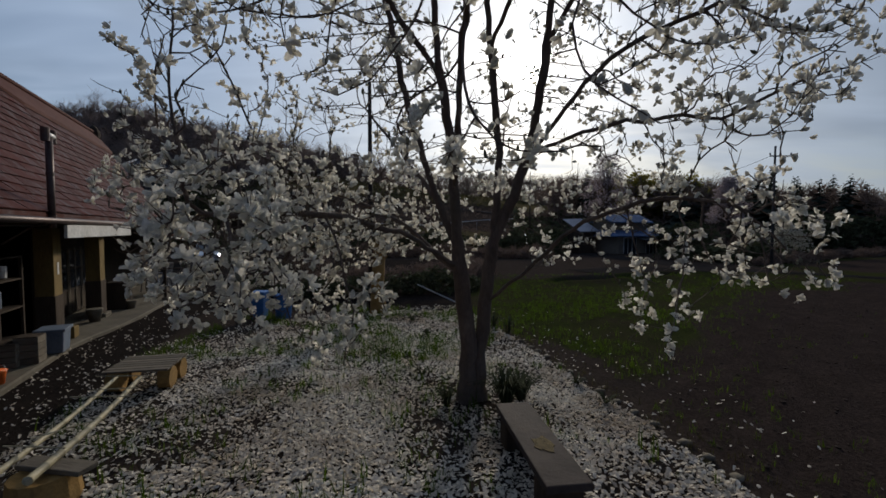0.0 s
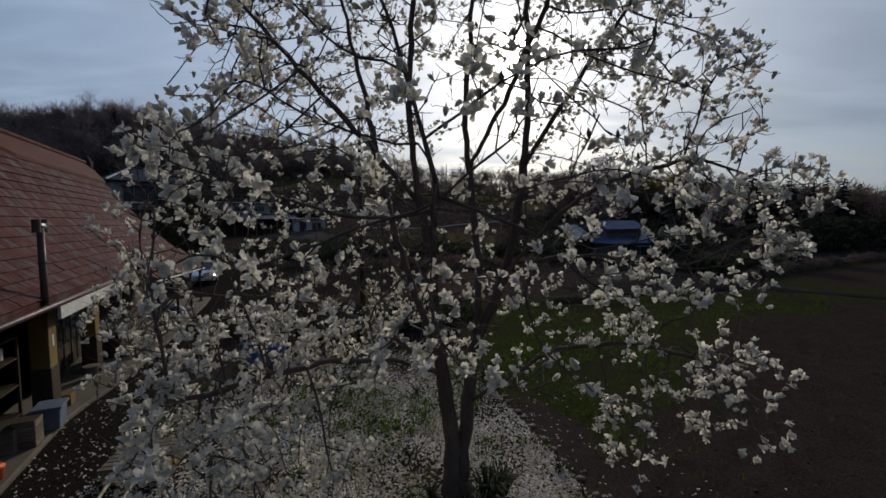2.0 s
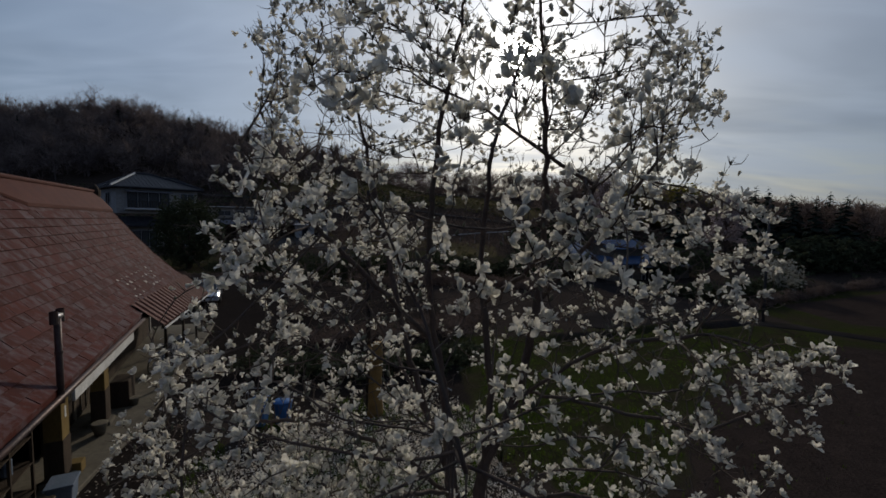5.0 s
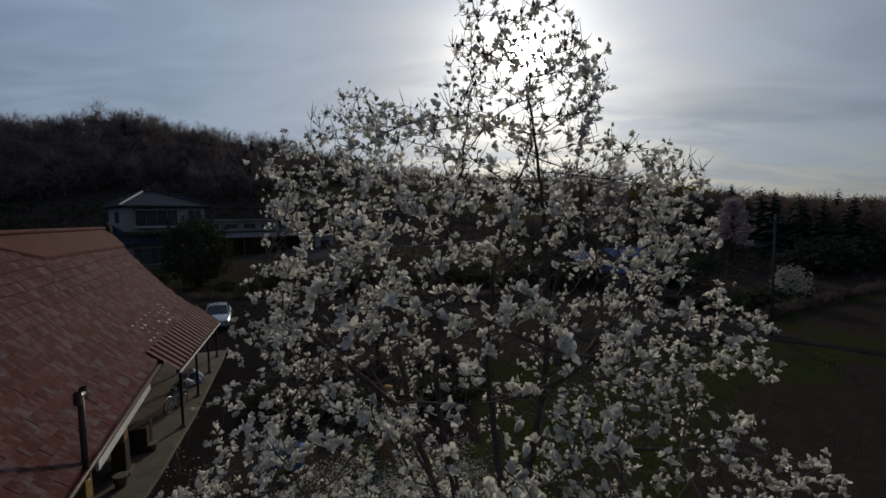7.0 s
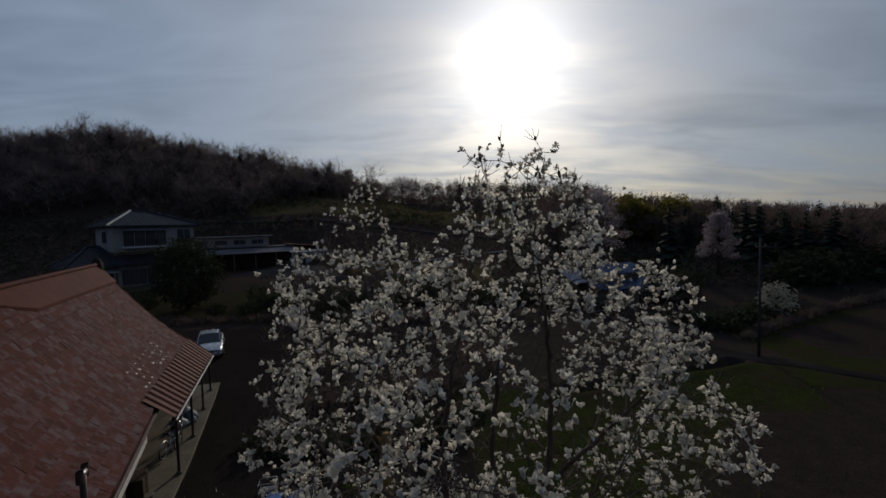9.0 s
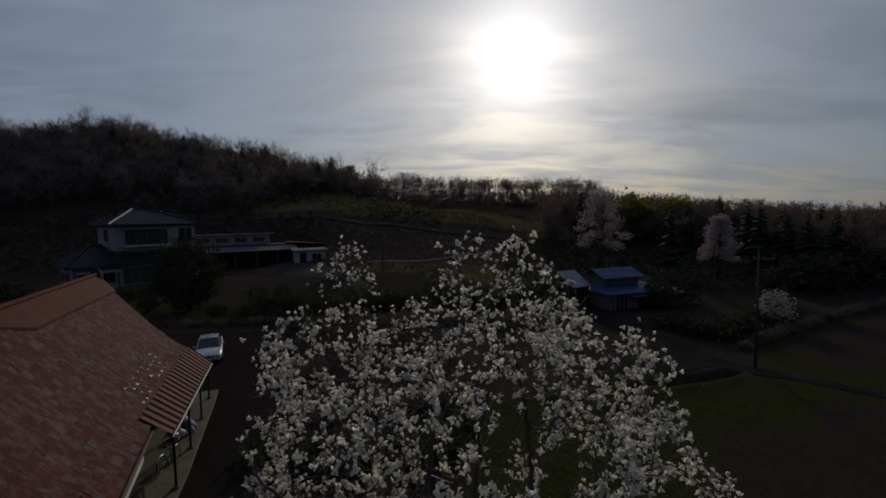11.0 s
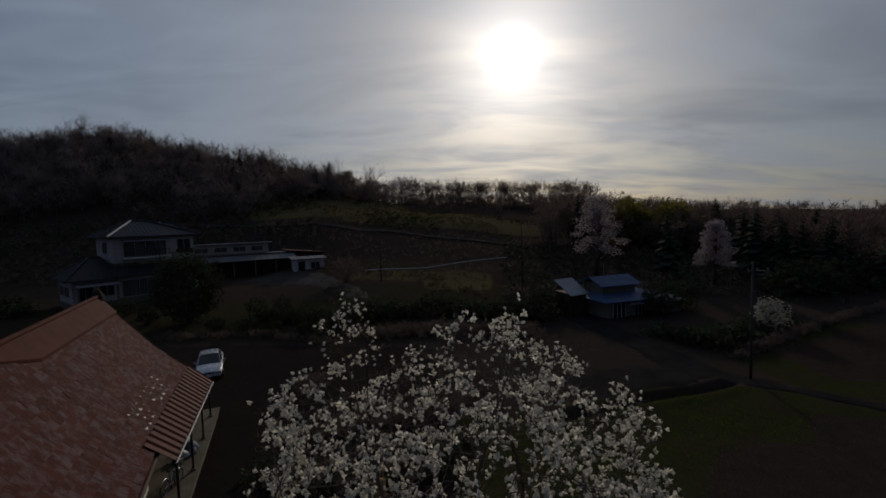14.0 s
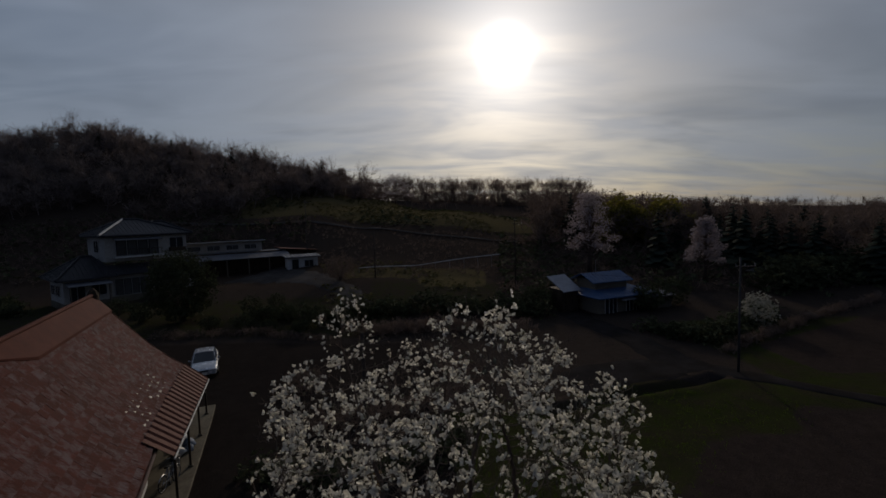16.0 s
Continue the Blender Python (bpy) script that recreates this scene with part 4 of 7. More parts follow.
        fresh = flat[uniq] + dirs * step
        base = total
        par += list(uniq)
        flat = np.concatenate([flat, fresh])
        total = len(flat)
        update(fresh, base)
    par = np.array(par)
    n = len(flat)
    kids = np.zeros(n, int)
    np.add.at(kids, par[par >= 0], 1)
    area = np.full(n, 0.0)
    area[kids == 0] = 1.0
    for i in range(n - 1, -1, -1):
        if area[i] == 0:
            area[i] = 1.0
        if par[i] >= 0:
            area[par[i]] += area[i]
    rad = np.where(np.arange(n) < main, 0.0046 * area ** 0.44, 0.0050 * area ** 0.38)
    rad = np.maximum(rad * np.interp(flat[:, 2], (5.5, 8.0, 9.6), (1.0, 0.6, 0.34)), 0.0034)
    rad = np.minimum(rad, np.interp(flat[:, 2], (5.5, 7.0, 8.0, 8.8, 9.3), (0.2, 0.042, 0.016, 0.0075, 0.004)))
    rad = np.where(np.arange(n) < main, rad, np.minimum(rad, 0.034))
    return flat, par, kids, rad


def tepal(length, width, curl, cup, steps=(0.0, 0.35, 0.72, 1.0), breadths=(0.36, 0.82, 1.0, 0.50), across=(-1, 0, 1)):
    """One petal as a small curved sheet, from its foot at the origin outwards."""
    vs, n = [], len(across)
    for t, breadth in zip(steps, breadths):
        w = width * breadth / 2
        bend = curl * t * t
        x, z = length * t * math.cos(bend), length * t * math.sin(bend)
        for k in across:
            vs.append((x - 0.04 * length * abs(k) * t, k * w, z + cup * length * abs(k) * t * (1 - 0.3 * t)))
    fs = [(n * j + k, n * j + k + 1, n * j + k + n + 1, n * j + k + n) for j in range(len(steps) - 1) for k in range(n - 1)]
    return vs, fs


def blossom(kind, seed, simple=0):
    """A magnolia flower: nine broad petals in two rings. kind: 0 half closed, 1 open, 2 wide open and drooping."""
    rng = random.Random(seed)
    V, F = [], []
    lift = (1.12, 0.72, 0.30)[kind]
    for ring, count in ((0, 3), (1, 5)):
        for k in range(count):
            L = rng.uniform(0.064, 0.086)
            vs, fs = tepal(L, L * rng.uniform(0.46, 0.62), rng.uniform(-0.55, 0.35) if kind else rng.uniform(0.0, 0.5), rng.uniform(0.06, 0.2), *(((), ((0.0, 0.6, 1.0), (0.40, 1.0, 0.54)), ((0.0, 0.6, 1.0), (0.36, 1.0, 0.5), (-1, 1)))[simple]))
            up = lift + (0.28 if ring else 0.0) + rng.uniform(-0.28, 0.28)
            m = Matrix.Rotation(2 * math.pi * (k + 0.5 * ring) / count + rng.uniform(-0.25, 0.25), 4, "Z") @ Matrix.Rotation(-up, 4, "Y") @ Matrix.Rotation(rng.uniform(-0.3, 0.3), 4, "X")
            o = len(V)
            V += [m @ Vector(v) for v in vs]
            F += [tuple(i + o for i in f) for f in fs]
    return [tuple(v) for v in V], F


def magnolia():
    flat, par, kids, rad = grow_tree()
    tree = thing("magnolia_tree", Matrix.Translation(TREE), "white magnolia in full bloom, forked from a low trunk", "tree")
    off = np.array(TREE)
    # chains of nodes become tapering tubes
    n = len(flat)
    children = [[] for _ in range(n)]
    for i, p in enumerate(par):
        if p >= 0:
            children[p].append(i)
    chains, stack = [], [i for i in range(n) if par[i] < 0]
    while stack:
        i = stack.pop()
        chain = [par[i], i] if par[i] >= 0 else [i]
        while children[i]:
            cs = sorted(children[i], key=lambda c: -rad[c])
            stack += cs[1:]
            i = cs[0]
            chain.append(i)
        if len(chain) > 1:
            chains.append(chain)
    trunk, limbs, twigs = [], [], Shape()
    for ch in chains:
        pts = [Vector(flat[c] - off) for c in ch]
        rs = [float(rad[c]) for c in ch]
        if par[ch[0]] >= 0 or len(ch) > 1 and flat[ch[0]][2] > 0.05:
            rs[0] = min(rs[0], rs[1] * 1.15)
        thick = max(rs)
        if flat[ch[0]][2] < 0.05:
            trunk.append((pts, rs))
        elif thick > 0.028:
            limbs.append((pts, rs))
        else:
            twigs.tube(pts, rs, 4 if thick < 0.012 else 5, False)
    for pts, rs in trunk:
        rs = [max(r, 0.02 if p.z < 5 else 0.003) * (1 + 0.3 * math.exp(-max(p.z, 0) / 2.2) + 0.5 * math.exp(-max(p.z, 0) / 0.16)) for p, r in zip(pts, rs)]
        pts = [pts[0] - Vector((0, 0, 0.25))] + pts
        rs = [rs[0] * 1.15] + rs
        part("trunk", Shape().tube(pts, rs, 14), BARK, tree, "smooth dark trunk of the forked pair", smooth=True)
    for pts, rs in limbs:
        part("limb", Shape().tube(pts, rs, 8), BARK, tree, smooth=True)
    rng = np.random.default_rng(3)
    fine_nodes = np.where(rad < 0.02)[0]
    weight = 1.0 + 2.2 * smooth(flat[fine_nodes, 2], 5.5, 7.5)
    for i in rng.choice(fine_nodes, 7000, p=weight / weight.sum()):
        p = Vector(flat[i] - off)
        d = Vector(flat[i] - flat[par[i]]).normalized() * 0.7 + Vector(rng.normal(0, 0.55, 3)) + Vector((0, 0, 0.3))
        d = d.normalized() * rng.uniform(0.07, 0.22 if flat[i][2] < 7 else 0.15)
        twigs.tube([p, p + d * 0.55 + Vector((0, 0, 0.01)), p + d + Vector((0, 0, 0.035))], [0.004, 0.0034, 0.0022], 3, False)
    t = part("twig_work", twigs, BARK, tree, "fine dark flowering twigs", smooth=True)
    tagged(t, kind="stuff")
    # blossoms at the tips and along the thin twigs
    rng = np.random.default_rng(4)
    tips = np.where((kids == 0))[0]
    tips = tips[tips > 200]
    thin = np.where((rad < 0.010) & (kids > 0))[0]
    lo, hi, dn, df = crown_reach(flat[:, 2])
    dx, dy = flat[:, 0] - 0.5, flat[:, 1] - 5.2
    outer = np.hypot(dx / np.where(dx > 0, hi, lo), dy / np.where(dy > 0, df, dn))
    along = rng.choice(thin, min(len(thin), 12000), replace=False)
    along = along[rng.uniform(0, 1, len(along)) < np.where(flat[along, 2] < 3.3, 0.9, np.clip(np.maximum((outer[along] - 0.40) * 2.4, 0.5 * smooth(flat[along, 2], 6.8, 8.0)), 0.10, 1))]
    tips = tips[rng.uniform(0, 1, len(tips)) < np.where(flat[tips, 2] < 3.3, 1.0, np.clip(np.maximum((outer[tips] - 0.28) * 2.4, 0.65 * smooth(flat[tips, 2], 6.8, 8.0)), 0.2, 1))]
    sel = np.concatenate([tips, along])
    sel = sel[(flat[sel, 2] < 9.75)]
    # the bloom gathers in sprays, with bare twigs between them
    q = flat[sel]
    spray = np.sin(q[:, 0] * 5.3 + 2 * np.sin(q[:, 2] * 1.9)) * np.sin(q[:, 1] * 4.9 + 1.4 * np.sin(q[:, 0] * 2.2)) * np.sin(q[:, 2] * 5.6 + q[:, 1])
    sel = sel[rng.uniform(0, 1, len(sel)) < np.where((q[:, 2] < 3.3) & (q[:, 0] < 0.5), 0.9, np.clip(0.66 + 1.5 * spray, 0.14, 1))]
    pts = flat[sel]
    dirs = pts - flat[par[sel]]
    dirs /= np.linalg.norm(dirs, axis=1)[:, None]
    dirs = dirs * 0.6 + rng.normal(0, 0.45, dirs.shape) + np.array([0, 0, 0.55])
    dirs /= np.linalg.norm(dirs, axis=1)[:, None]
    keep = rng.uniform(0, 1, len(sel)) < np.interp(pts[:, 2], (3.0, 5.5, 6.2, 7.6, 8.8, 9.4), (0.64, 0.72, 0.86, 0.86, 0.76, 0.6))
    pts, dirs = pts[keep], dirs[keep]
    # blossoms sit in loose clusters
    more = np.repeat(np.arange(len(pts)), np.where(pts[:, 2] < 5.5, rng.integers(0, 6, len(pts)), rng.integers(0, 7, len(pts))))
    extra = pts[more] + rng.normal(0, 0.066, (len(more), 3)) + np.array([0, 0, 0.015])
    pts = np.concatenate([pts, extra])
    dirs = np.concatenate([dirs, dirs[more] + rng.normal(0, 0.45, (len(more), 3))])
    dirs /= np.linalg.norm(dirs, axis=1)[:, None]
    variants = [blossom(k, s) for k, s in ((0, 1), (1, 2), (0, 3), (2, 4), (1, 5), (1, 6))]
    meshes = [mesh_from("blossom", v, f, PETAL, True) for v, f in variants]
    light = [blossom(k, s, c) for c in (1, 2) for k, s in ((0, 1), (1, 2), (0, 3), (2, 4), (1, 5), (1, 6))]
    pick = rng.integers(0, len(variants), len(pts))
    size = rng.uniform(0.62, 1.04, len(pts)) * np.interp(pts[:, 2], (7.0, 9.2), (1.0, 0.7))
    mats = []
    for p, d, s in zip(pts, dirs, size):
        q = Vector(d).to_track_quat("Z", "Y").to_matrix().to_4x4()
        mats.append(Matrix.Translation(Vector(p - off)) @ q @ Matrix.Rotation(rng.uniform(0, 6.28), 4, "Z") @ Matrix.Diagonal((s, s, s, 1)))
    # the side of the crown towards the open yard is made of single blossoms
    near = np.argsort(np.hypot(pts[:, 1] - 1.6, (pts[:, 0] - 0.2) * 0.7) + 0.05 * np.abs(pts[:, 2] - 5))[:300]
    single = set(near.tolist())
    rest = [[] for _ in light]
    for i, m in enumerate(mats):
        if i in single:
            part("blossom", meshes[pick[i]], None, tree, m=m)
        else:
            rest[pick[i] + (len(variants) if pts[i][1] > 5.6 else 0)].append(np.array(m))
    chunks = [repeat(v, f, r) for (v, f), r in zip(light, rest) if r]
    b = part("blossoms", big_mesh("blossoms", chunks, PETAL, True), None, tree, "cloud of white many-petalled blossoms")
    tagged(b, kind="stuff")
    # pointed buds on the remaining tips
    bud = Shape().lathe((0, 0, 0), [(0.004, 0), (0.011, 0.012), (0.010, 0.026), (0.002, 0.045)], 4)
    v = [tuple(x) for x in bud.v]
    f = [q for q in bud.f if len(q) == 4]
    ex = rng.choice(thin, min(1800, len(thin)), replace=False)
    ex = np.concatenate([ex, np.where((kids == 0) & (flat[:, 2] > 9.0))[0]])
    M = pose_array(flat[ex] - off, rng.uniform(0, 6.28, len(ex)), rng.uniform(-0.9, 0.9, len(ex)), None, rng.uniform(0.8, 1.5, len(ex)))
    bb = part("bud_scatter", big_mesh("bud_scatter", [repeat(v, f, M)], BUD, True), None, tree, "furry green-brown buds")
    tagged(bb, kind="stuff")
    return tree


magnolia()


def fallen_petals():
    rng = np.random.default_rng(8)
    n = 410000
    x, y = rng.uniform(-9, 7, n), rng.uniform(-3.2, 15, n)
    r = np.hypot((x - 0.3) / 1.0, (y - 6.3) / 1.15)
    dens = np.clip(1.35 - r / 5.4, 0, 1) ** 0.75
    dens *= 0.62 + 0.38 * (ripple(x, y, 1.1) > -0.25)
    dens = np.where(x > rim_x(y) - 0.05, dens * 0.022 * np.clip(1 - (x - rim_x(y)) / 3.5, 0, 1), dens)
    dens = np.where(x < drive_x(y), 0.06 * np.clip(1.6 - r / 7, 0, 1), dens)
    dens *= np.where((np.abs(x - 0.45) < 0.75) & (y < 6.5) & (y > 4.3), 0.55, 1)
    dens *= np.where(ripple(x, y, 2.3, 3.0) > 0.45, 0.45, 1)
    k = rng.uniform(0, 1, n) < dens
    x, y = x[k], y[k]
    z = land(x, y) + 0.012
    vs = [(0, -0.012, 0), (0, 0.012, 0), (0.045, -0.026, 0.012), (0.045, 0.026, 0.012), (0.085, -0.012, 0.0), (0.085, 0.012, 0.004)]
    fs = [(0, 2, 3, 1), (2, 4, 5, 3)]
    M = pose_array(np.stack([x, y, z], 1), rng.uniform(0, 6.28, len(x)), rng.normal(0, 0.35, len(x)), rng.normal(-0.15, 0.25, len(x)), rng.uniform(0.42, 0.84, len(x)))
    flat_vs = [(0, -0.012, 0), (0, 0.012, 0), (0.075, 0.022, 0.010), (0.075, -0.022, 0.010)]
    near = (y < 4.6) & (x > -4)
    lone("fallen_petals", big_mesh("fallen_petals", [repeat(vs, fs, M[near]), repeat(flat_vs, [(0, 3, 2, 1)], M[~near])], FALLEN, True), None, "thick carpet of fallen white petals, some browning, on the earth", "petals", kind="stuff")


fallen_petals()


def blades(name, x, y, size, material, label, seed, per=7):
    """Tufts of bent blades."""
    rng = np.random.default_rng(seed)
    x, y, size = (np.repeat(a, per) for a in (x, y, size))
    x = x + rng.normal(0, 0.03, len(x)) * size / 0.1
    y = y + rng.normal(0, 0.03, len(y)) * size / 0.1
    w = 0.035
    vs = [(-w, 0, 0), (w, 0, 0), (-w * 0.8, 0.10, 0.55), (w * 0.8, 0.10, 0.55), (-w * 0.12, 0.42, 1.0), (w * 0.12, 0.42, 1.0)]
    fs = [(0, 1, 3, 2), (2, 3, 5, 4)]
    M = pose_array(np.stack([x, y, land(x, y) - 0.01], 1), rng.uniform(0, 6.28, len(x)), rng.normal(0, 0.35, len(x)), None, size * rng.uniform(0.6, 1.3, len(x)))
    return lone(name, big_mesh(name, [repeat(vs, fs, M)], material, True), None, label, "grass", kind="stuff")


def grass():
    rng = np.random.default_rng(21)
    n = 26000
    x, y = rng.uniform(1.5, 20, n), rng.uniform(4, 24, n)
    lawn = (1 - soil_zone(x, y)) * (x > rim_x(y) + 0.1) * (1 - bare_strip(x, y)) * (0.12 + 0.88 * (ripple(x, y, 0.8, 1.0) + 0.5 * ripple(x, y, 2.3, 4.0) > -0.1)) * (1 - 0.68 * smooth(y, 14.5, 19))
    k = rng.uniform(0, 1, n) < lawn
    blades("field_grass", x[k], y[k], rng.uniform(0.06, 0.16, k.sum()), GRASS, "short rough spring grass of the field margin", 22, 5)
    x, y = rng.uniform(-6, 3, 6000), rng.uniform(3.0, 14, 6000)
    k = (ripple(x, y, 1.4, 2.0) > -0.05) & (x < rim_x(y)) & (x > drive_x(y)) & (rng.uniform(0, 1, 6000) < 0.3 + 0.7 * (y > 8.2))
    blades("yard_weeds", x[k], y[k], rng.uniform(0.07, 0.2, k.sum()), GRASS, "scattered green weeds among the petals", 23)
    y = rng.uniform(3.0, 11, 130)
    x = rim_x(y) + rng.normal(0.2, 0.3, 130)
    blades("rim_grass", x, y, rng.uniform(0.05, 0.13, 130), DRYGRASS, "dry grass tufts along the yard's edge", 24)
    x, y = rng.uniform(3, 14, 2600), rng.uniform(2.5, 14, 2600)
    off = x - rim_x(y)
    k = (off > 0.5) & (ripple(x, y, 0.9, 4.0) + 0.5 * ripple(x, y, 2.4, 1.0) > -0.1) & (rng.uniform(0, 1, 2600) < np.clip(1.25 - off / 3.2, 0.05, 1))
    blades("field_weeds", x[k], y[k], rng.uniform(0.05, 0.12, k.sum()), GRASS, "small weeds in the tilled soil", 25, 6)


grass()

# ---------------------------------------------------------------- plants further off
def leaf_cloud(rng, centre, radii, n, size, lumps=7, shell=0.5):
    """Small leaf sheets round an uneven body; returns places and matrices."""
    d = rng.normal(0, 1, (n, 3))
    d /= np.linalg.norm(d, axis=1)[:, None]
    a = np.arctan2(d[:, 1], d[:, 0])
    lump = 1 + 0.22 * np.sin(a * lumps + d[:, 2] * 4 + rng.uniform(0, 6)) * np.cos(d[:, 2] * lumps + a * 2) + 0.06 * np.sin(a * 13 + d[:, 2] * 17)
    r = (shell + (1 - shell) * rng.uniform(0, 1, n) ** 0.5) * lump
    p = np.asarray(centre) + d * r[:, None] * np.asarray(radii)
    return pose_array(p, rng.uniform(0, 6.28, n), rng.normal(0, 0.9, n), rng.normal(0, 0.5, n), size * rng.uniform(0.6, 1.4, n))


LEAF_V = [(-0.5, 0, 0), (0.0, -0.28, 0.06), (0.5, 0, 0), (0.0, 0.28, 0.06)]
LEAF_F = [(0, 1, 2, 3)]


def tuft(n_quads, seed):
    """A spray of several leaves as one small mesh of quads."""
    rng = np.random.default_rng(seed)
    M = pose_array(rng.normal(0, 0.28, (n_quads, 3)), rng.uniform(0, 6.28, n_quads), rng.normal(0, 0.9, n_quads), None, rng.uniform(0.3, 0.6, n_quads))
    return repeat(LEAF_V, LEAF_F, M)


SPRAY = tuft(6, 1)


def twig_tuft(n, seed):
    """A spray of thin bare twigs that fan out from one point."""
    rng = np.random.default_rng(seed)
    vs, fs = [], []
    for k in range(n):
        d = rng.normal(0, 1, 3) + np.array([0, 0, 0.7])
        d /= np.linalg.norm(d)
        side = np.cross(d, rng.normal(0, 1, 3))
        side *= 0.032 / np.linalg.norm(side)
        a, b = d * rng.uniform(0, 0.15), d * rng.uniform(0.4, 0.75)
        vs += [a - side, a + side, b + side * 0.5, b - side * 0.5]
        fs.append((4 * k, 4 * k + 1, 4 * k + 2, 4 * k + 3))
    return np.array(vs), np.array(fs)


TWIGS = twig_tuft(9, 2)


def bare_tree(seed, levels=3, spread=0.55):
    """A leafless tree one metre high as quads: trunk, boughs and a haze of thin twigs."""
    rng = random.Random(seed)
    s = Shape()

    def grow(p, d, length, r, lv):
        pts, rs = [p], [r]
        for k in range(2):
            d = (d + Vector((rng.gauss(0, .14), rng.gauss(0, .14), rng.gauss(0.05, .08)))).normalized()
            p = p + d * length / 2
            pts.append(p)
            rs.append(r * (0.8 - 0.25 * k))
        s.tube(pts, rs, 3, False)
        for k in range(4 if lv else 7):
            e = (d + Vector((rng.gauss(0, spread), rng.gauss(0, spread), rng.gauss(0.15, spread * 0.6)))).normalized()
            q = pts[1].lerp(pts[2], rng.uniform(-0.3, 1.0))
            if lv:
                grow(q, e, length * rng.uniform(0.5, 0.8), max(rs[-1] * 0.65, 0.0022), lv - 1)
            else:
                w = e.cross(Vector((rng.gauss(0, 1), rng.gauss(0, 1), rng.gauss(0, 1)))).normalized() * 0.0024
                t = q + e * length * rng.uniform(0.6, 1.2)
                s.add([q - w, q + w, t + w * 0.4, t - w * 0.4], [(0, 1, 2, 3)])

    grow(Vector((0, 0, 0)), Vector((0, 0, 1)), 0.36, 0.014, levels)
    v = np.array([tuple(x) for x in s.v])
    v[:, 2] /= v[:, 2].max()
    return v, np.array(s.f)


def conifer(seed, n=70):
    """A cedar one metre high: a trunk and drooping sprays that shorten upwards."""
    rng = random.Random(seed)
    v, f = [], []
    for k in range(n):
        t = (k + rng.random()) / n
        z = 0.12 + 0.86 * t
        L = 0.19 * (1 - t) ** 0.8 * rng.uniform(0.7, 1.25) + 0.015
        a = k * 2.4 + rng.uniform(-0.4, 0.4)
        ca, sa = math.cos(a), math.sin(a)
        w = L * 0.5
        o = len(v)
        for x, y, dz in ((0.0, -0.3, 0.03), (0.0, 0.3, 0.03), (0.6, 1, -0.01), (0.6, -1, -0.01), (1.0, 0.45, -0.05), (1.0, -0.45, -0.05)):
            xx, yy = x * L, y * w
            v.append((xx * ca - yy * sa, xx * sa + yy * ca, z + dz * L * 5))
        f += [(o, o + 1, o + 2, o + 3), (o + 3, o + 2, o + 4, o + 5)]
    o = len(v)
    for z, r in ((0, 0.014), (0.9, 0.004)):
        for k in range(4):
            v.append((r * math.cos(k * 1.57), r * math.sin(k * 1.57), z))
    f += [(o + k, o + (k + 1) % 4, o + 4 + (k + 1) % 4, o + 4 + k) for k in range(4)]
    return np.array(v), np.array(f)


def scatter(rng, n, test, box):
    x, y = rng.uniform(box[0], box[1], n), rng.uniform(box[2], box[3], n)
    k = test(x, y)
    return x[k], y[k]


def way(x, y):
    return x / np.maximum(y, 1)


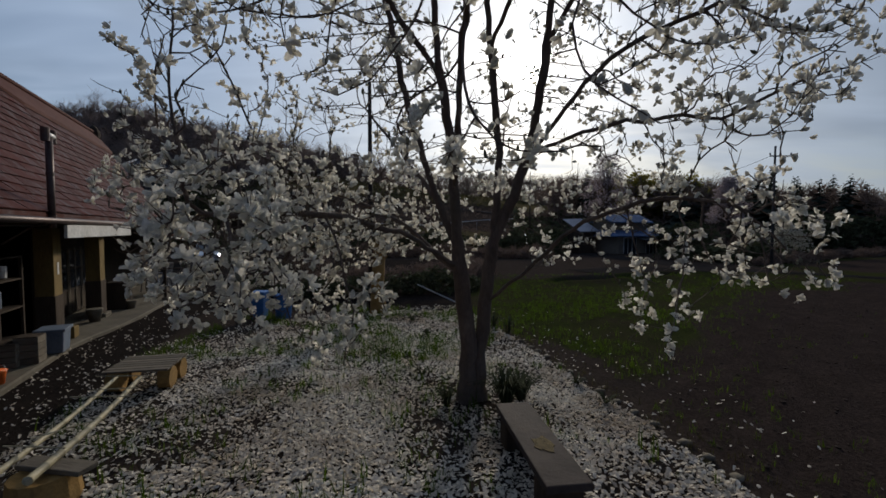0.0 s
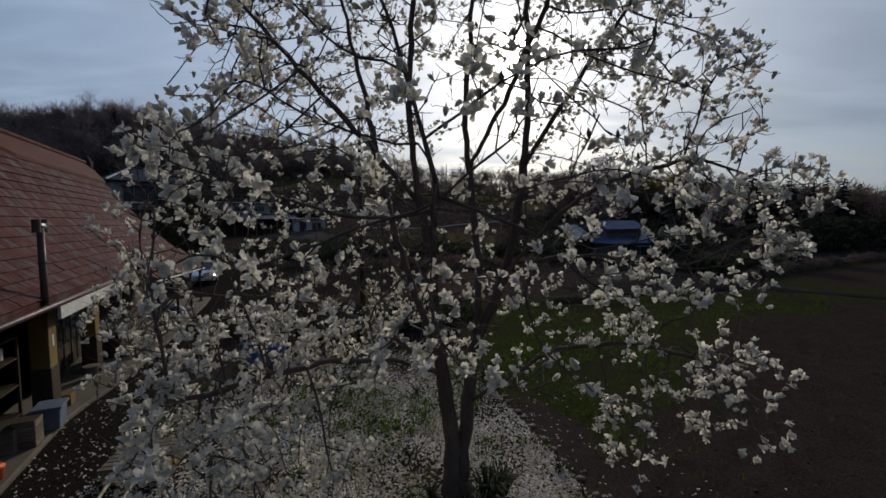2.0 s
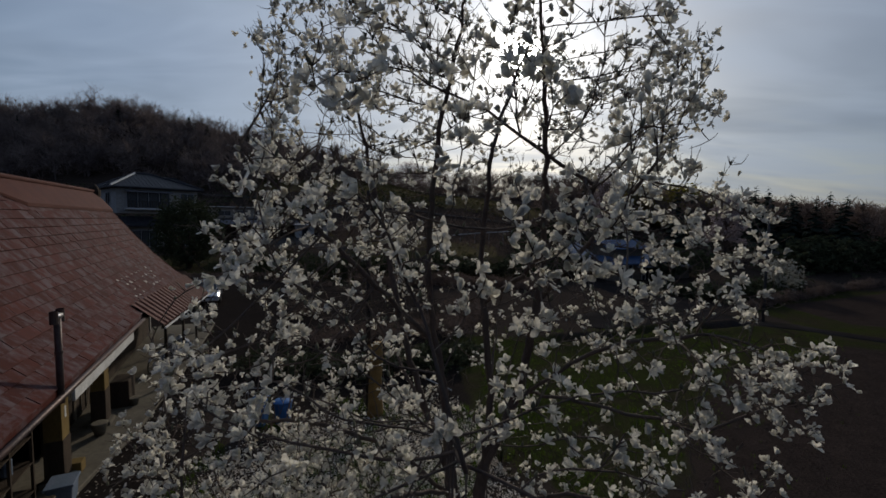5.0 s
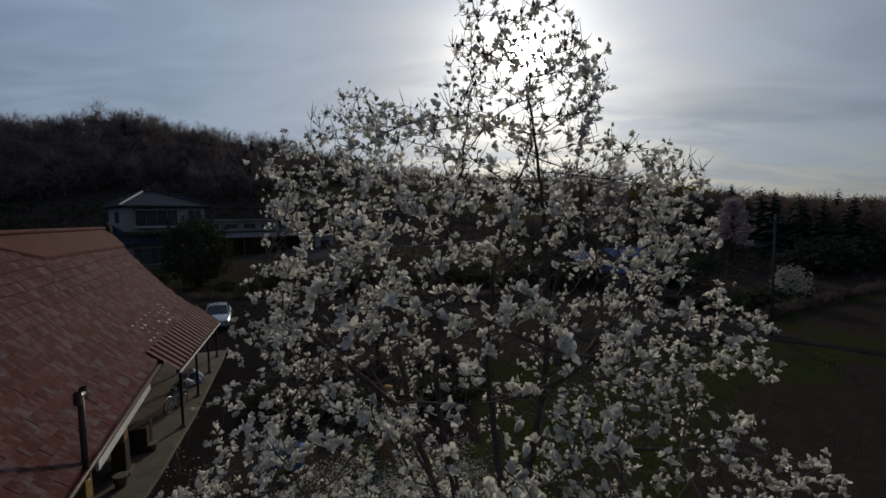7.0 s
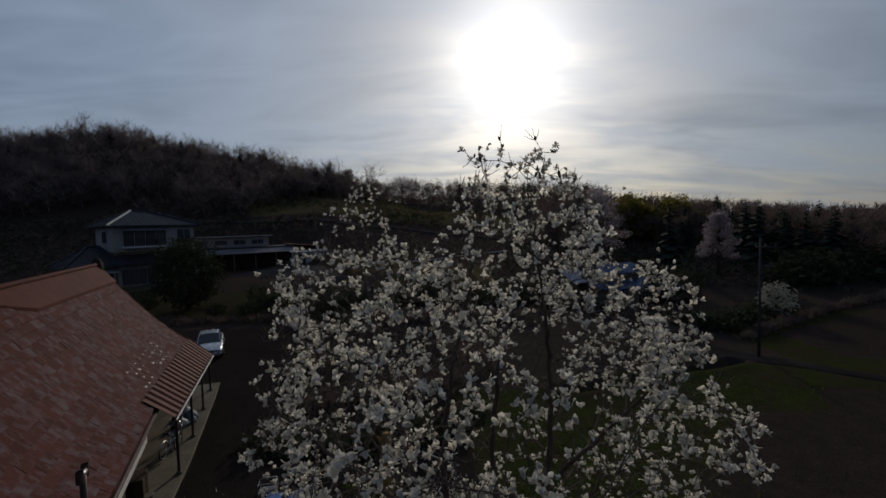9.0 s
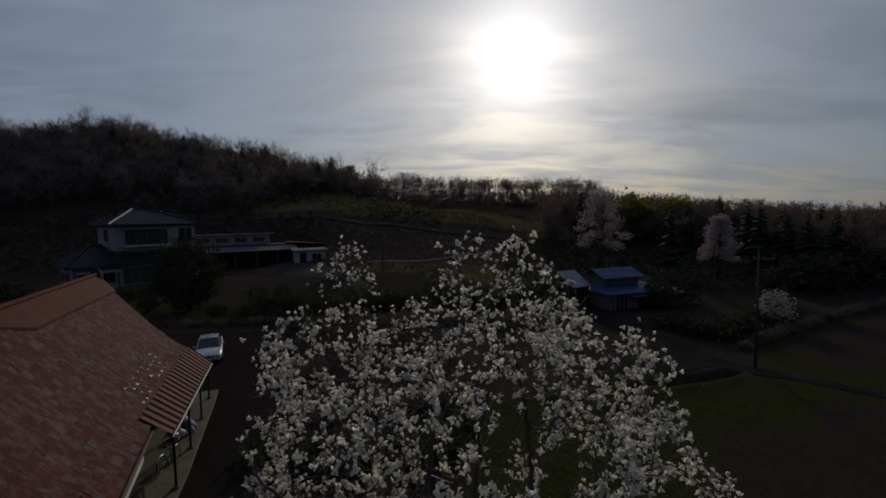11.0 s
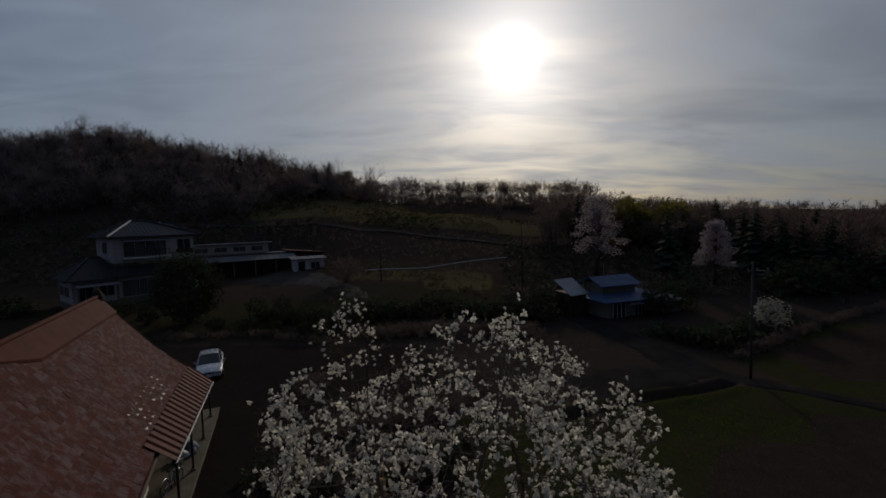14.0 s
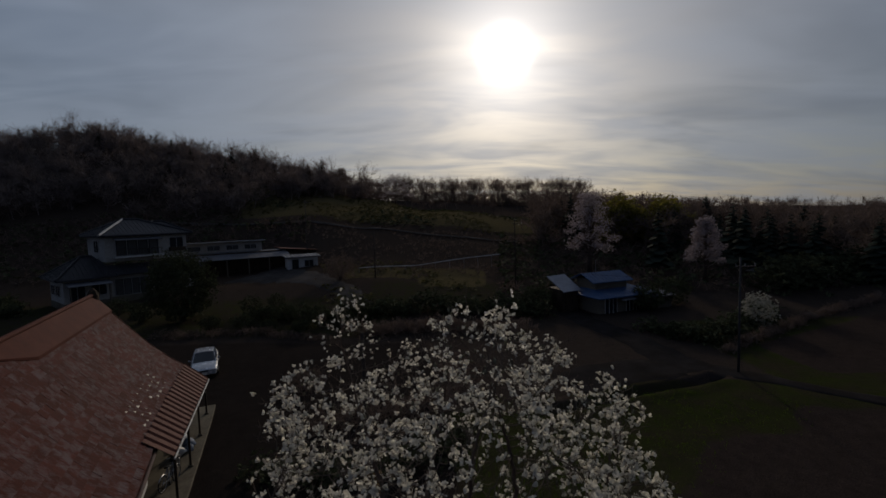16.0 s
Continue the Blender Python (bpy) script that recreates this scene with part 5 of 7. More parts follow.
def woods():
    rng = np.random.default_rng(31)
    kinds = [bare_tree(k, 2, 0.5 + 0.05 * k) for k in range(4)]
    cedars = [conifer(k) for k in range(3)]

    def stand(name, x, y, lo, hi, label, conifers=0.0, material=TWIG, wide=(0.8, 1.2)):
        n = len(x)
        h = rng.uniform(lo, hi, n)
        M = pose_array(np.stack([x, y, land(x, y) - 0.2], 1), rng.uniform(0, 6.28, n), rng.normal(0, 0.03, n), None, h)
        M[:, :3, :2] *= rng.uniform(*wide, n)[:, None, None]
        pick = rng.integers(0, 4, n)
        con = rng.uniform(0, 1, n) < conifers
        ch = [repeat(*kinds[k], M[(pick == k) & ~con]) for k in range(4) if ((pick == k) & ~con).any()]
        if ch:
            lone(name, big_mesh(name, ch, material), None, label, "woods", kind="stuff")
        ch = [repeat(*cedars[k], M[(pick % 3 == k) & con]) for k in range(3) if ((pick % 3 == k) & con).any()]
        if ch:
            lone("cedar_" + name, big_mesh("cedar_" + name, ch, CONIFER), None, "dark cedars among the bare woods", "woods", kind="stuff")

    foot = lambda w: np.interp(w, (-1.03, -0.92, -0.47, -0.3, -0.19, -0.13), (92, 94, 108, 124, 139, 152))
    crest_y = lambda w: np.interp(w, (-1.03, -0.79, -0.6, -0.45, -0.3, -0.13), (160, 160, 160, 162, 160, 160))
    hill = lambda x, y: (way(x, y) < -0.14) & (way(x, y) > -1.4) & (y > foot(way(x, y)) + 5 * np.sin(x * 0.13)) & (y < crest_y(way(x, y)) + 6)
    x, y = scatter(rng, 930, hill, (-230, -18, 88, 168))
    stand("hill_woods", x, y, 5.5, 11.0, "bare deciduous woods on the dark hillside", 0.05, HILLTWIG, wide=(1.0, 1.7))
    # rounded crowns of fine twigs between the trunks
    h = rng.uniform(3.4, 7.4, len(x))
    k = np.repeat(np.arange(len(x)), 21)
    d = rng.normal(0, 1, (len(k), 3))
    d *= (rng.uniform(0.3, 1, len(k)) / np.linalg.norm(d, axis=1))[:, None]
    p = np.stack([x[k] + d[:, 0] * h[k] * 0.48, y[k] + d[:, 1] * h[k] * 0.48, land(x, y)[k] + h[k] * (0.55 + 0.42 * d[:, 2])], 1)
    M = pose_array(p, rng.uniform(0, 6.28, len(k)), rng.normal(0, 0.8, len(k)), None, rng.uniform(1.2, 3.0, len(k)))
    lone("hill_crowns", big_mesh("hill_crowns", [repeat(*TWIGS, M)], HILLTWIG), None, "rounded brown twig crowns of the hillside woods", "woods", kind="stuff")
    # the tall bare trees and dark cedars that stand out on the skyline
    tall = np.array([(-0.79, 156), (-0.82, 154), (-0.85, 158), (-0.75, 152), (-0.71, 155), (-0.90, 156), (-0.38, 158), (-0.36, 160), (-0.44, 158), (-0.42, 160), (-0.315, 160), (-0.29, 160), (-0.25, 158), (-0.48, 159), (-0.40, 157), (-0.335, 160), (-0.27, 158), (-0.165, 152), (-0.18, 150)])
    stand("skyline_trees", tall[:, 0] * tall[:, 1], tall[:, 1], 10.0, 14.0, "tall bare trees on the skyline", 0.0, HILLTWIG, wide=(0.9, 1.3))
    w = np.concatenate([rng.uniform(-0.69, -0.57, 14), [-0.50, -0.49, -0.475, -0.43, -0.345, -0.33, -0.96, -0.30]])
    yy = crest_y(w) - np.concatenate([rng.uniform(0, 10, 14), [24, 28, 8, 5, 12, 8, 10, 5]])
    stand("skyline_cedars", w * yy, yy, 7.0, 9.5, "dark cedars on the skyline", 1.0, wide=(0.9, 1.3))
    crest = lambda x, y: (way(x, y) > -0.42) & (way(x, y) < 0.35)
    x, y = scatter(rng, 300, crest, (-100, 80, 205, 232))
    stand("ridge_woods", x, y, 11.5, 15.0, "row of bare trees along the skyline", 0.0, wide=(0.8, 1.1))
    x, y = scatter(rng, 120, lambda x, y: (way(x, y) > -0.2) & (way(x, y) < 0.3), (-40, 60, 150, 200))
    stand("back_woods", x, y, 4, 7, "low dark scrub below the skyline", 0.0)
    right = lambda x, y: (way(x, y) > 0.22) & (way(x, y) < 1.45) & (np.hypot(x, y - 10) > 78)
    x, y = scatter(rng, 380, right, (14, 190, 62, 150))
    stand("valley_woods", x, y, 7, 10, "dark mixed woods across the valley", 0.05)
    k = np.repeat(np.arange(len(x)), 22)
    d = rng.normal(0, 1, (len(k), 3))
    d *= (rng.uniform(0.3, 1, len(k)) / np.linalg.norm(d, axis=1))[:, None]
    p = np.stack([x[k] + d[:, 0] * 3.6, y[k] + d[:, 1] * 3.6, land(x, y)[k] + 5.0 + 3.6 * d[:, 2]], 1)
    M = pose_array(p, rng.uniform(0, 6.28, len(k)), rng.normal(0, 0.8, len(k)), None, rng.uniform(1.2, 2.6, len(k)))
    lone("valley_crowns", big_mesh("valley_crowns", [repeat(*TWIGS, M)], TWIG), None, "rounded brown twig crowns across the valley", "woods", kind="stuff")
    w = rng.uniform(0.30, 0.64, 46)
    yy = rng.uniform(93, 99, len(w))
    stand("grove_trees", w * yy, yy, 9.0, 11.5, "bare trees behind the bamboo grove", 0.12, wide=(1.1, 1.5))
    # a stand of tall cedars at the edge of the valley
    w = np.concatenate([rng.uniform(0.62, 0.90, 15), rng.uniform(0.52, 1.1, 9)])
    yy = rng.uniform(60, 74, len(w)) / np.sqrt(1 + (w - 0.75) * 0.6)
    stand("valley_cedars", w * yy, yy, 8.0, 11.0, "tall dark cedars at the valley's edge", 1.0, wide=(0.9, 1.3))
    x, y = scatter(rng, 200, lambda x, y: (way(x, y) > 0.15) & (way(x, y) < 1.4), (25, 330, 190, 320))
    stand("far_woods", x, y, 6, 10, "far wooded ridge", 0.0)
    x, y = scatter(rng, 3000, lambda x, y: (way(x, y) > -0.42) & (way(x, y) < 0.35), (-100, 80, 203, 226))
    M = pose_array(np.stack([x, y, land(x, y) + 5.2 * rng.uniform(0, 1, len(x)) ** 1.3], 1), rng.uniform(0, 6.28, len(x)), rng.normal(0, 0.5, len(x)), None, rng.uniform(1.8, 3.6, len(x)))
    lone("ridge_scrub", big_mesh("ridge_scrub", [repeat(*TWIGS, M)], TWIG), None, "brown scrub between the trunks along the skyline", "undergrowth", kind="stuff")
    # undergrowth: low brush as sprays of leaves on the slopes
    x, y = scatter(rng, 12500, lambda x, y: (hill(x, y) | right(x, y)), (-240, 150, 62, 190))
    M = pose_array(np.stack([x, y, land(x, y) + rng.uniform(0, 2.2, len(x))], 1), rng.uniform(0, 6.28, len(x)), rng.normal(0, 0.5, len(x)), None, rng.uniform(1.2, 3.2, len(x)))
    lone("undergrowth", big_mesh("undergrowth", [repeat(*TWIGS, M)], TWIG), None, "tangled brown undergrowth of the slopes", "undergrowth", kind="stuff")
    # dark scrub that closes the slopes between the clearings
    def scrub(x, y):
        w = way(x, y)
        terrace = (w > -0.46) & (w < 0.27) & (y > 96) & (y < 150)
        field = (w > -0.30) & (w < 0.14) & (y > 50) & (y < 97)
        return (y > 52 + 10 * (w < -0.2)) & (w > -1.3) & (w < 1.4) & ~terrace & ~field & ~((w < -0.14) & (y > foot(w))) & (np.hypot(x + 33, y - 70) > 15) & (np.hypot(x + 38, y - 58) > 12)

    x, y = scatter(rng, 11000, scrub, (-110, 95, 52, 112))
    pick = (rng.uniform(0, 1, len(x)) < 0.4) | (ripple(x, y, 0.22, 3.0) > 0.35)
    M = pose_array(np.stack([x, y, land(x, y) + rng.uniform(0, 1.6, len(x)) * np.where(pick, 1, 0.6)], 1), rng.uniform(0, 6.28, len(x)), rng.normal(0, 0.5, len(x)), None, rng.uniform(0.7, 1.8, len(x)))
    lone("slope_scrub", big_mesh("slope_scrub", [repeat(*TWIGS, M[~pick])], TWIG), None, "brown leafless scrub closing the slopes", "undergrowth", kind="stuff")
    lone("slope_evergreens", big_mesh("slope_evergreens", [repeat(*SPRAY, M[pick])], LEAF), None, "dark evergreen scrub closing the slopes", "undergrowth", kind="stuff")
    x, y = scatter(rng, 1700, lambda x, y: (way(x, y) > -0.30) & (way(x, y) < 0.14) & (y > 63) & (ripple(x, y, 0.3, 1.0) > -0.6), (-30, 14, 51, 97))
    M = pose_array(np.stack([x, y, land(x, y)], 1), rng.uniform(0, 6.28, len(x)), rng.normal(0, 0.3, len(x)), None, rng.uniform(0.5, 1.1, len(x)))
    lone("dead_weeds", big_mesh("dead_weeds", [repeat(*TWIGS, M)], TWIG), None, "dead brown weeds of the fallow field", "weeds", kind="stuff")
    x, y = scatter(rng, 2600, lambda x, y: (way(x, y) > -0.46) & (way(x, y) < 0.27) & (ripple(x, y, 0.11, 5.0) > 0.25), (-75, 45, 97, 150))
    M = pose_array(np.stack([x, y, land(x, y) + 0.3], 1), rng.uniform(0, 6.28, len(x)), rng.normal(0, 0.4, len(x)), None, rng.uniform(0.8, 1.9, len(x)))
    lone("terrace_brush", big_mesh("terrace_brush", [repeat(*SPRAY, M)], LEAF), None, "dark bushes on the grassy terrace", "undergrowth", kind="stuff")
    x, y = scatter(rng, 9000, lambda x, y: (way(x, y) > -0.5) & (way(x, y) < 0.26) & (((y > 98) & (y < 145)) | ((y > 50) & (y < 74) & (way(x, y) > -.28) & (way(x, y) < .1))) & (ripple(x, y, 0.16) > -0.3), (-70, 40, 48, 150))
    M = pose_array(np.stack([x, y, land(x, y) + 0.1], 1), rng.uniform(0, 6.28, len(x)), rng.normal(0, 0.4, len(x)), None, rng.uniform(0.5, 1.3, len(x)))
    lone("rough_grass", big_mesh("rough_grass", [repeat(*SPRAY, M)], DRYGRASS), None, "yellowed rough grass on the terraces", "grass", kind="stuff")


woods()


def hedge(name, pts, w, h, material, label, seed, n=1500, size=0.3):
    rng = np.random.default_rng(seed)
    pts = np.array(pts, float)
    seg = np.linalg.norm(np.diff(pts, axis=0), axis=1)
    s = rng.uniform(0, seg.sum(), n)
    cum = np.r_[0, np.cumsum(seg)]
    x, y = np.interp(s, cum, pts[:, 0]), np.interp(s, cum, pts[:, 1])
    lump = 0.75 + 0.35 * np.sin(s * 1.1 + seed) * np.cos(s * 0.37) + 0.1 * np.sin(s * 3.3)
    a, q = rng.uniform(0, math.pi, n), rng.uniform(0.55, 1, n)
    x = x + np.cos(a) * w / 2 * q * lump
    y = y + rng.normal(0, w / 4, n)
    z = land(x, y) + np.sin(a) * h * q * lump
    M = pose_array(np.stack([x, y, z], 1), rng.uniform(0, 6.28, n), rng.normal(0, 0.8, n), None, size * rng.uniform(0.7, 1.5, n))
    return lone(name, big_mesh(name, [repeat(*(TWIGS if material is TWIG else SPRAY), M)], material), None, label, "hedge", kind="stuff")


hedge("bank_scrub", [(-10, 45), (-2, 47), (6, 46), (11, 44)], 3.5, 2.2, LEAF, "dark evergreen scrub along the bank", 1, 2600, 0.5)
hedge("bramble_bank", [(-8, 39), (0, 40), (8, 38)], 3.0, 1.2, TWIG, "low brown brambles below the bank", 2, 1600, 0.45)
hedge("lane_scrub", [(19, 37.5), (21.5, 33.6), (25, 35.2), (29.5, 38.8), (34, 43)], 3.0, 1.6, LEAF, "scrub beside the lane", 3, 2200, 0.45)
hedge("field_hedge", [(21.5, 30.6), (24, 32.2), (30, 35.9), (36.5, 39.9), (50, 47)], 1.2, 0.8, TWIG, "low dark hedge at the field's end", 4, 1400, 0.4)
hedge("right_thicket", [(42, 52), (52, 58), (66, 60)], 7.0, 4.5, LEAF, "dark thicket beyond the fields", 5, 2600, 0.8)
hedge("garden_hedge", [(-20, 43.5), (-15, 44.6), (-9, 45)], 2.0, 1.2, LEAF, "clipped garden shrubs before the house", 6, 1700, 0.3)
hedge("yard_edge", [(-26, 38), (-18, 38.5), (-10, 37)], 1.6, 0.7, TWIG, "dry plants along the yard's edge", 7, 900, 0.3)
hedge("yard_scrub", [(-8.0, 17), (-4, 16.5), (-0.5, 17.5), (1.5, 20)], 2.2, 0.9, LEAF, "dark low scrub at the back of the yard", 9, 1800, 0.26)
hedge("dead_stalks", [(-7, 21), (-2, 22), (2, 25), (1, 30)], 3.0, 0.8, TWIG, "dead brown stalks in the old garden bed", 10, 1500, 0.3)
hedge("left_brush", [(-62, 55), (-54, 52), (-48, 47)], 3.0, 1.6, LEAF, "garden shrubs beside the two-storey house", 8, 1600, 0.45)


def shrub(x, y, r, h, n, material, label, seed, name="garden_shrub", size=0.22, group=""):
    rng = np.random.default_rng(seed)
    t = thing(name, pose(x, y, height(x, y)), label, "shrub", group)
    s = Shape()
    for k in range(5):
        a = k * 1.26 + 0.3
        s.tube([(0, 0, -0.1), (0.2 * r * math.cos(a), 0.2 * r * math.sin(a), h * 0.3), (0.5 * r * math.cos(a), 0.5 * r * math.sin(a), h * 0.6)], [0.06 * h / 2, 0.035 * h / 2, 0.015], 5)
    part("stems", s, TWIG, t, "dark stems")
    M = leaf_cloud(rng, (0, 0, h * 0.54), (r, r, h * 0.5), n, size)
    tagged(part("leaves", big_mesh("leaves", [repeat(*(TWIGS if material is TWIG else SPRAY), M)], material), None, t), kind="stuff")
    return t


shrub(-26.8, 43.6, 3.2, 6.9, 5200, LEAF, "large round dark evergreen beside the house", 41, "round_evergreen", 0.34)
for i, (x, y, r, h) in enumerate(((-15.6, 43.0, 1.1, 1.8), (-13.7, 42.0, 1.3, 2.2), (-11.8, 41.2, 1.1, 2.2), (-17.6, 42.5, 0.9, 1.6), (-10.0, 42.2, 1.2, 1.7), (-36, 47, 1.2, 1.8), (-33, 46, 1.0, 1.5), (-20.5, 45.5, 1.2, 1.9), (-22.3, 40.5, 0.9, 1.2), (-19.0, 40.2, 1.1, 1.4), (-16.2, 39.6, 0.8, 1.1), (-13.0, 39.0, 0.9, 1.3), (-18.2, 46.8, 1.0, 2.0), (-31.0, 43.5, 1.0, 1.3))):
    shrub(x, y, r, h, 500, LEAF, "clipped dark garden shrub", 50 + i, group="garden shrubs")
shrub(-8.6, 26.5, 1.3, 1.0, 300, TWIG, "bare brown garden bush in the yard", 61, "bare_bush", 0.22)
shrub(-14.5, 62, 2.2, 3.6, 800, TWIG, "bare brown bush by the shed", 62, "bare_bush", 0.35)
shrub(28.9, 37.2, 1.35, 3.0, 900, WHITEBLOOM, "cream-white flowering shrub near the lane", 63, "flowering_shrub", 0.24)
shrub(11, 47, 2.0, 2.6, 700, LEAF, "dark evergreen bush by the blue-roofed house", 64, "evergreen_bush", 0.4)
shrub(22.5, 45, 1.8, 2.4, 700, LEAF, "dark evergreen bush beside the lane", 65, "evergreen_bush", 0.4)
shrub(26, 47, 2.2, 3.0, 700, LEAF, "dark evergreen bush beside the lane", 66, "evergreen_bush", 0.4)


def flowering_tree(x, y, h, r, seed, label, material=CHERRY):
    """A cherry in bloom: trunk, spreading limbs and layered clouds of blossom."""
    rng = np.random.default_rng(seed)
    t = thing("cherry_tree", pose(x, y, height(x, y)), label, "tree", "cherry trees in bloom")
    part("trunk", Shape().tube([(0, 0, -0.2), (0.1, 0, h * 0.2), (0, 0.1, h * 0.45), (0.1, 0, h * 0.8)], [h * 0.03, h * 0.024, h * 0.016, 0.03], 8), TWIG, t, smooth=True)
    chunks = []
    for k in range(30):
        f = (k + 0.5) / 30
        a = k * 2.4
        z = h * (0.28 + 0.68 * f)
        reach = r * (0.95 - 0.75 * f ** 1.5) * rng.uniform(0.5, 1.0)
        c = np.array([math.cos(a) * reach, math.sin(a) * reach, z])
        part("limb", Shape().tube([(0.05, 0, z * 0.62), tuple(c * (0.6, 0.6, 0.85)), tuple(c)], [h * 0.009, h * 0.006, 0.012], 5), TWIG, t)
        chunks.append(repeat(*SPRAY, leaf_cloud(rng, c, (r * rng.uniform(0.26, 0.46), r * rng.uniform(0.26, 0.46), h * rng.uniform(0.04, 0.075)), 120, 0.28, shell=0.1)))
    tagged(part("blossom_clouds", big_mesh("blossom_clouds", chunks, material), None, t, "pale pink blossom in layered clouds"), kind="stuff")


flowering_tree(24.3, 68, 13.2, 4.3, 71, "tall cherry in pale pink bloom")
flowering_tree(37.8, 59.5, 9.0, 2.7, 72, "smaller cherry in pale pink bloom at the wood's edge")
flowering_tree(-16.0, 160, 11.0, 8.0, 73, "far cherry in pale bloom below the skyline")
flowering_tree(-34.0, 150, 9.0, 4.0, 74, "far bare tree with pale buds", TWIG)


def bamboo():
    rng = np.random.default_rng(81)
    n = 2600
    x, y = rng.uniform(32, 52, n), rng.uniform(84, 92, n)
    top = 8.5 + 1.6 * np.sin(x * 0.7) + rng.normal(0, 0.6, n)
    z = land(x, y) + top * rng.uniform(0.25, 1, n)
    M = pose_array(np.stack([x, y, z], 1), rng.uniform(0, 6.28, n), rng.normal(0, 0.6, n), None, rng.uniform(0.8, 1.6, n))
    lone("bamboo_grove", big_mesh("bamboo_grove", [repeat(*SPRAY, M)], YELLOWLEAF), None, "yellow-green bamboo grove before the woods", "bamboo", kind="stuff")


bamboo()

# ---------------------------------------------------------------- neighbouring houses
def hip_roof(x0, x1, y0, y1, z, rise, over=0.7, thick=0.16, ridge=None):
    """A hipped roof slab over a rectangle; the ridge runs along x."""
    x0, x1, y0, y1 = x0 - over, x1 + over, y0 - over, y1 + over
    m, half = (y0 + y1) / 2, (y1 - y0) / 2
    r0, r1 = (x0 + half * 0.9, x1 - half * 0.9) if ridge is None else ridge
    v = [(x0, y0, z), (x1, y0, z), (x1, y1, z), (x0, y1, z), (r0, m, z + rise), (r1, m, z + rise)]
    v += [(a, b, c - thick) for a, b, c in v]
    f = [(0, 1, 5, 4), (1, 2, 5), (2, 3, 4, 5), (3, 0, 4), (6, 10, 11, 7), (7, 11, 8), (8, 11, 10, 9), (9, 10, 6), (0, 6, 7, 1), (1, 7, 8, 2), (2, 8, 9, 3), (3, 9, 6, 0)]
    return Shape().add([Vector(p) for p in v], f), v


def roof_rolls(parent, v, material, hip=None, courses=16):
    """Ridge and hip rolls, and the tile courses of the front slope as raised rows."""
    for k, (a, b) in enumerate(((4, 5), (0, 4), (3, 4), (1, 5), (2, 5))):
        p, q = Vector(v[a]), Vector(v[b])
        part("ridge_tiles", Shape().tube([p + Vector((0, 0, .06)), q + Vector((0, 0, .06))], 0.13, 6), hip if hip and k == 1 else material, parent)
    for s0, s1, e0, e1 in ((0, 1, 4, 5), (3, 0, 4, 4)):
        A, B, C, D = (Vector(v[i]) for i in (s0, s1, e1, e0))
        n = int((B - A).length / 0.45)
        for k in range(1, n):
            p = A.lerp(B, k / n)
            # each row runs straight up the slope to the ridge or the hip
            along = (B - A).normalized()
            up = ((C + D) / 2 - (A + B) / 2)
            up -= along * up.dot(along)
            t = 1.0
            d = (p - A).dot(along)
            if (D - A).dot(along) > 0.1:
                t = min(t, d / (D - A).dot(along))
            if (B - C).dot(along) > 0.1:
                t = min(t, ((B - A).length - d) / (B - C).dot(along))
            if t > 0.05:
                part("tile_ridge", Shape().tube([p + Vector((0, 0, .01)), p + up * t + Vector((0, 0, .01))], 0.05, 4, False), material, parent)


def window(parent, c, w, h, along, out, name="window", bars=2, frame_mat=None, curtains=0):
    """A window proud of its wall: frame, panes and middle rails. along and out are unit vectors."""
    along, out, c = Vector(along), Vector(out), Vector(c)
    m = Matrix((along.to_4d(), out.to_4d(), Vector((0, 0, 1, 0)), (0, 0, 0, 1))).transposed()
    m = Matrix.Translation(c) @ Matrix(((along.x, out.x, 0, 0), (along.y, out.y, 0, 0), (0, 0, 1, 0), (0, 0, 0, 1)))
    g = part(name, Shape().box((0, 0.02, 0), (w, 0.06, h)), GLASS, parent, m=m)
    fm = frame_mat or STEEL
    for x in [-w / 2, w / 2] + [-w / 2 + w * (k + 1) / bars for k in range(bars - 1)]:
        part("frame_upright", Shape().box((x, 0.055, 0), (0.06, 0.06, h + 0.06), bevel=0.008), fm, g)
    for z in (-h / 2, h / 2):
        part("frame_rail", Shape().box((0, 0.058, z), (w + 0.06, 0.066, 0.06), bevel=0.008), fm, g)
    for k in range(curtains):                          # folds of a pale curtain close behind the pane
        a = -w / 2 + w * (k + 0.5) / curtains
        part("curtain", Shape().box((a, 0.052, 0.0), (w / curtains * 0.72, 0.008, h * 0.94)), CURTAIN, g, "pale drawn curtain")
    return g


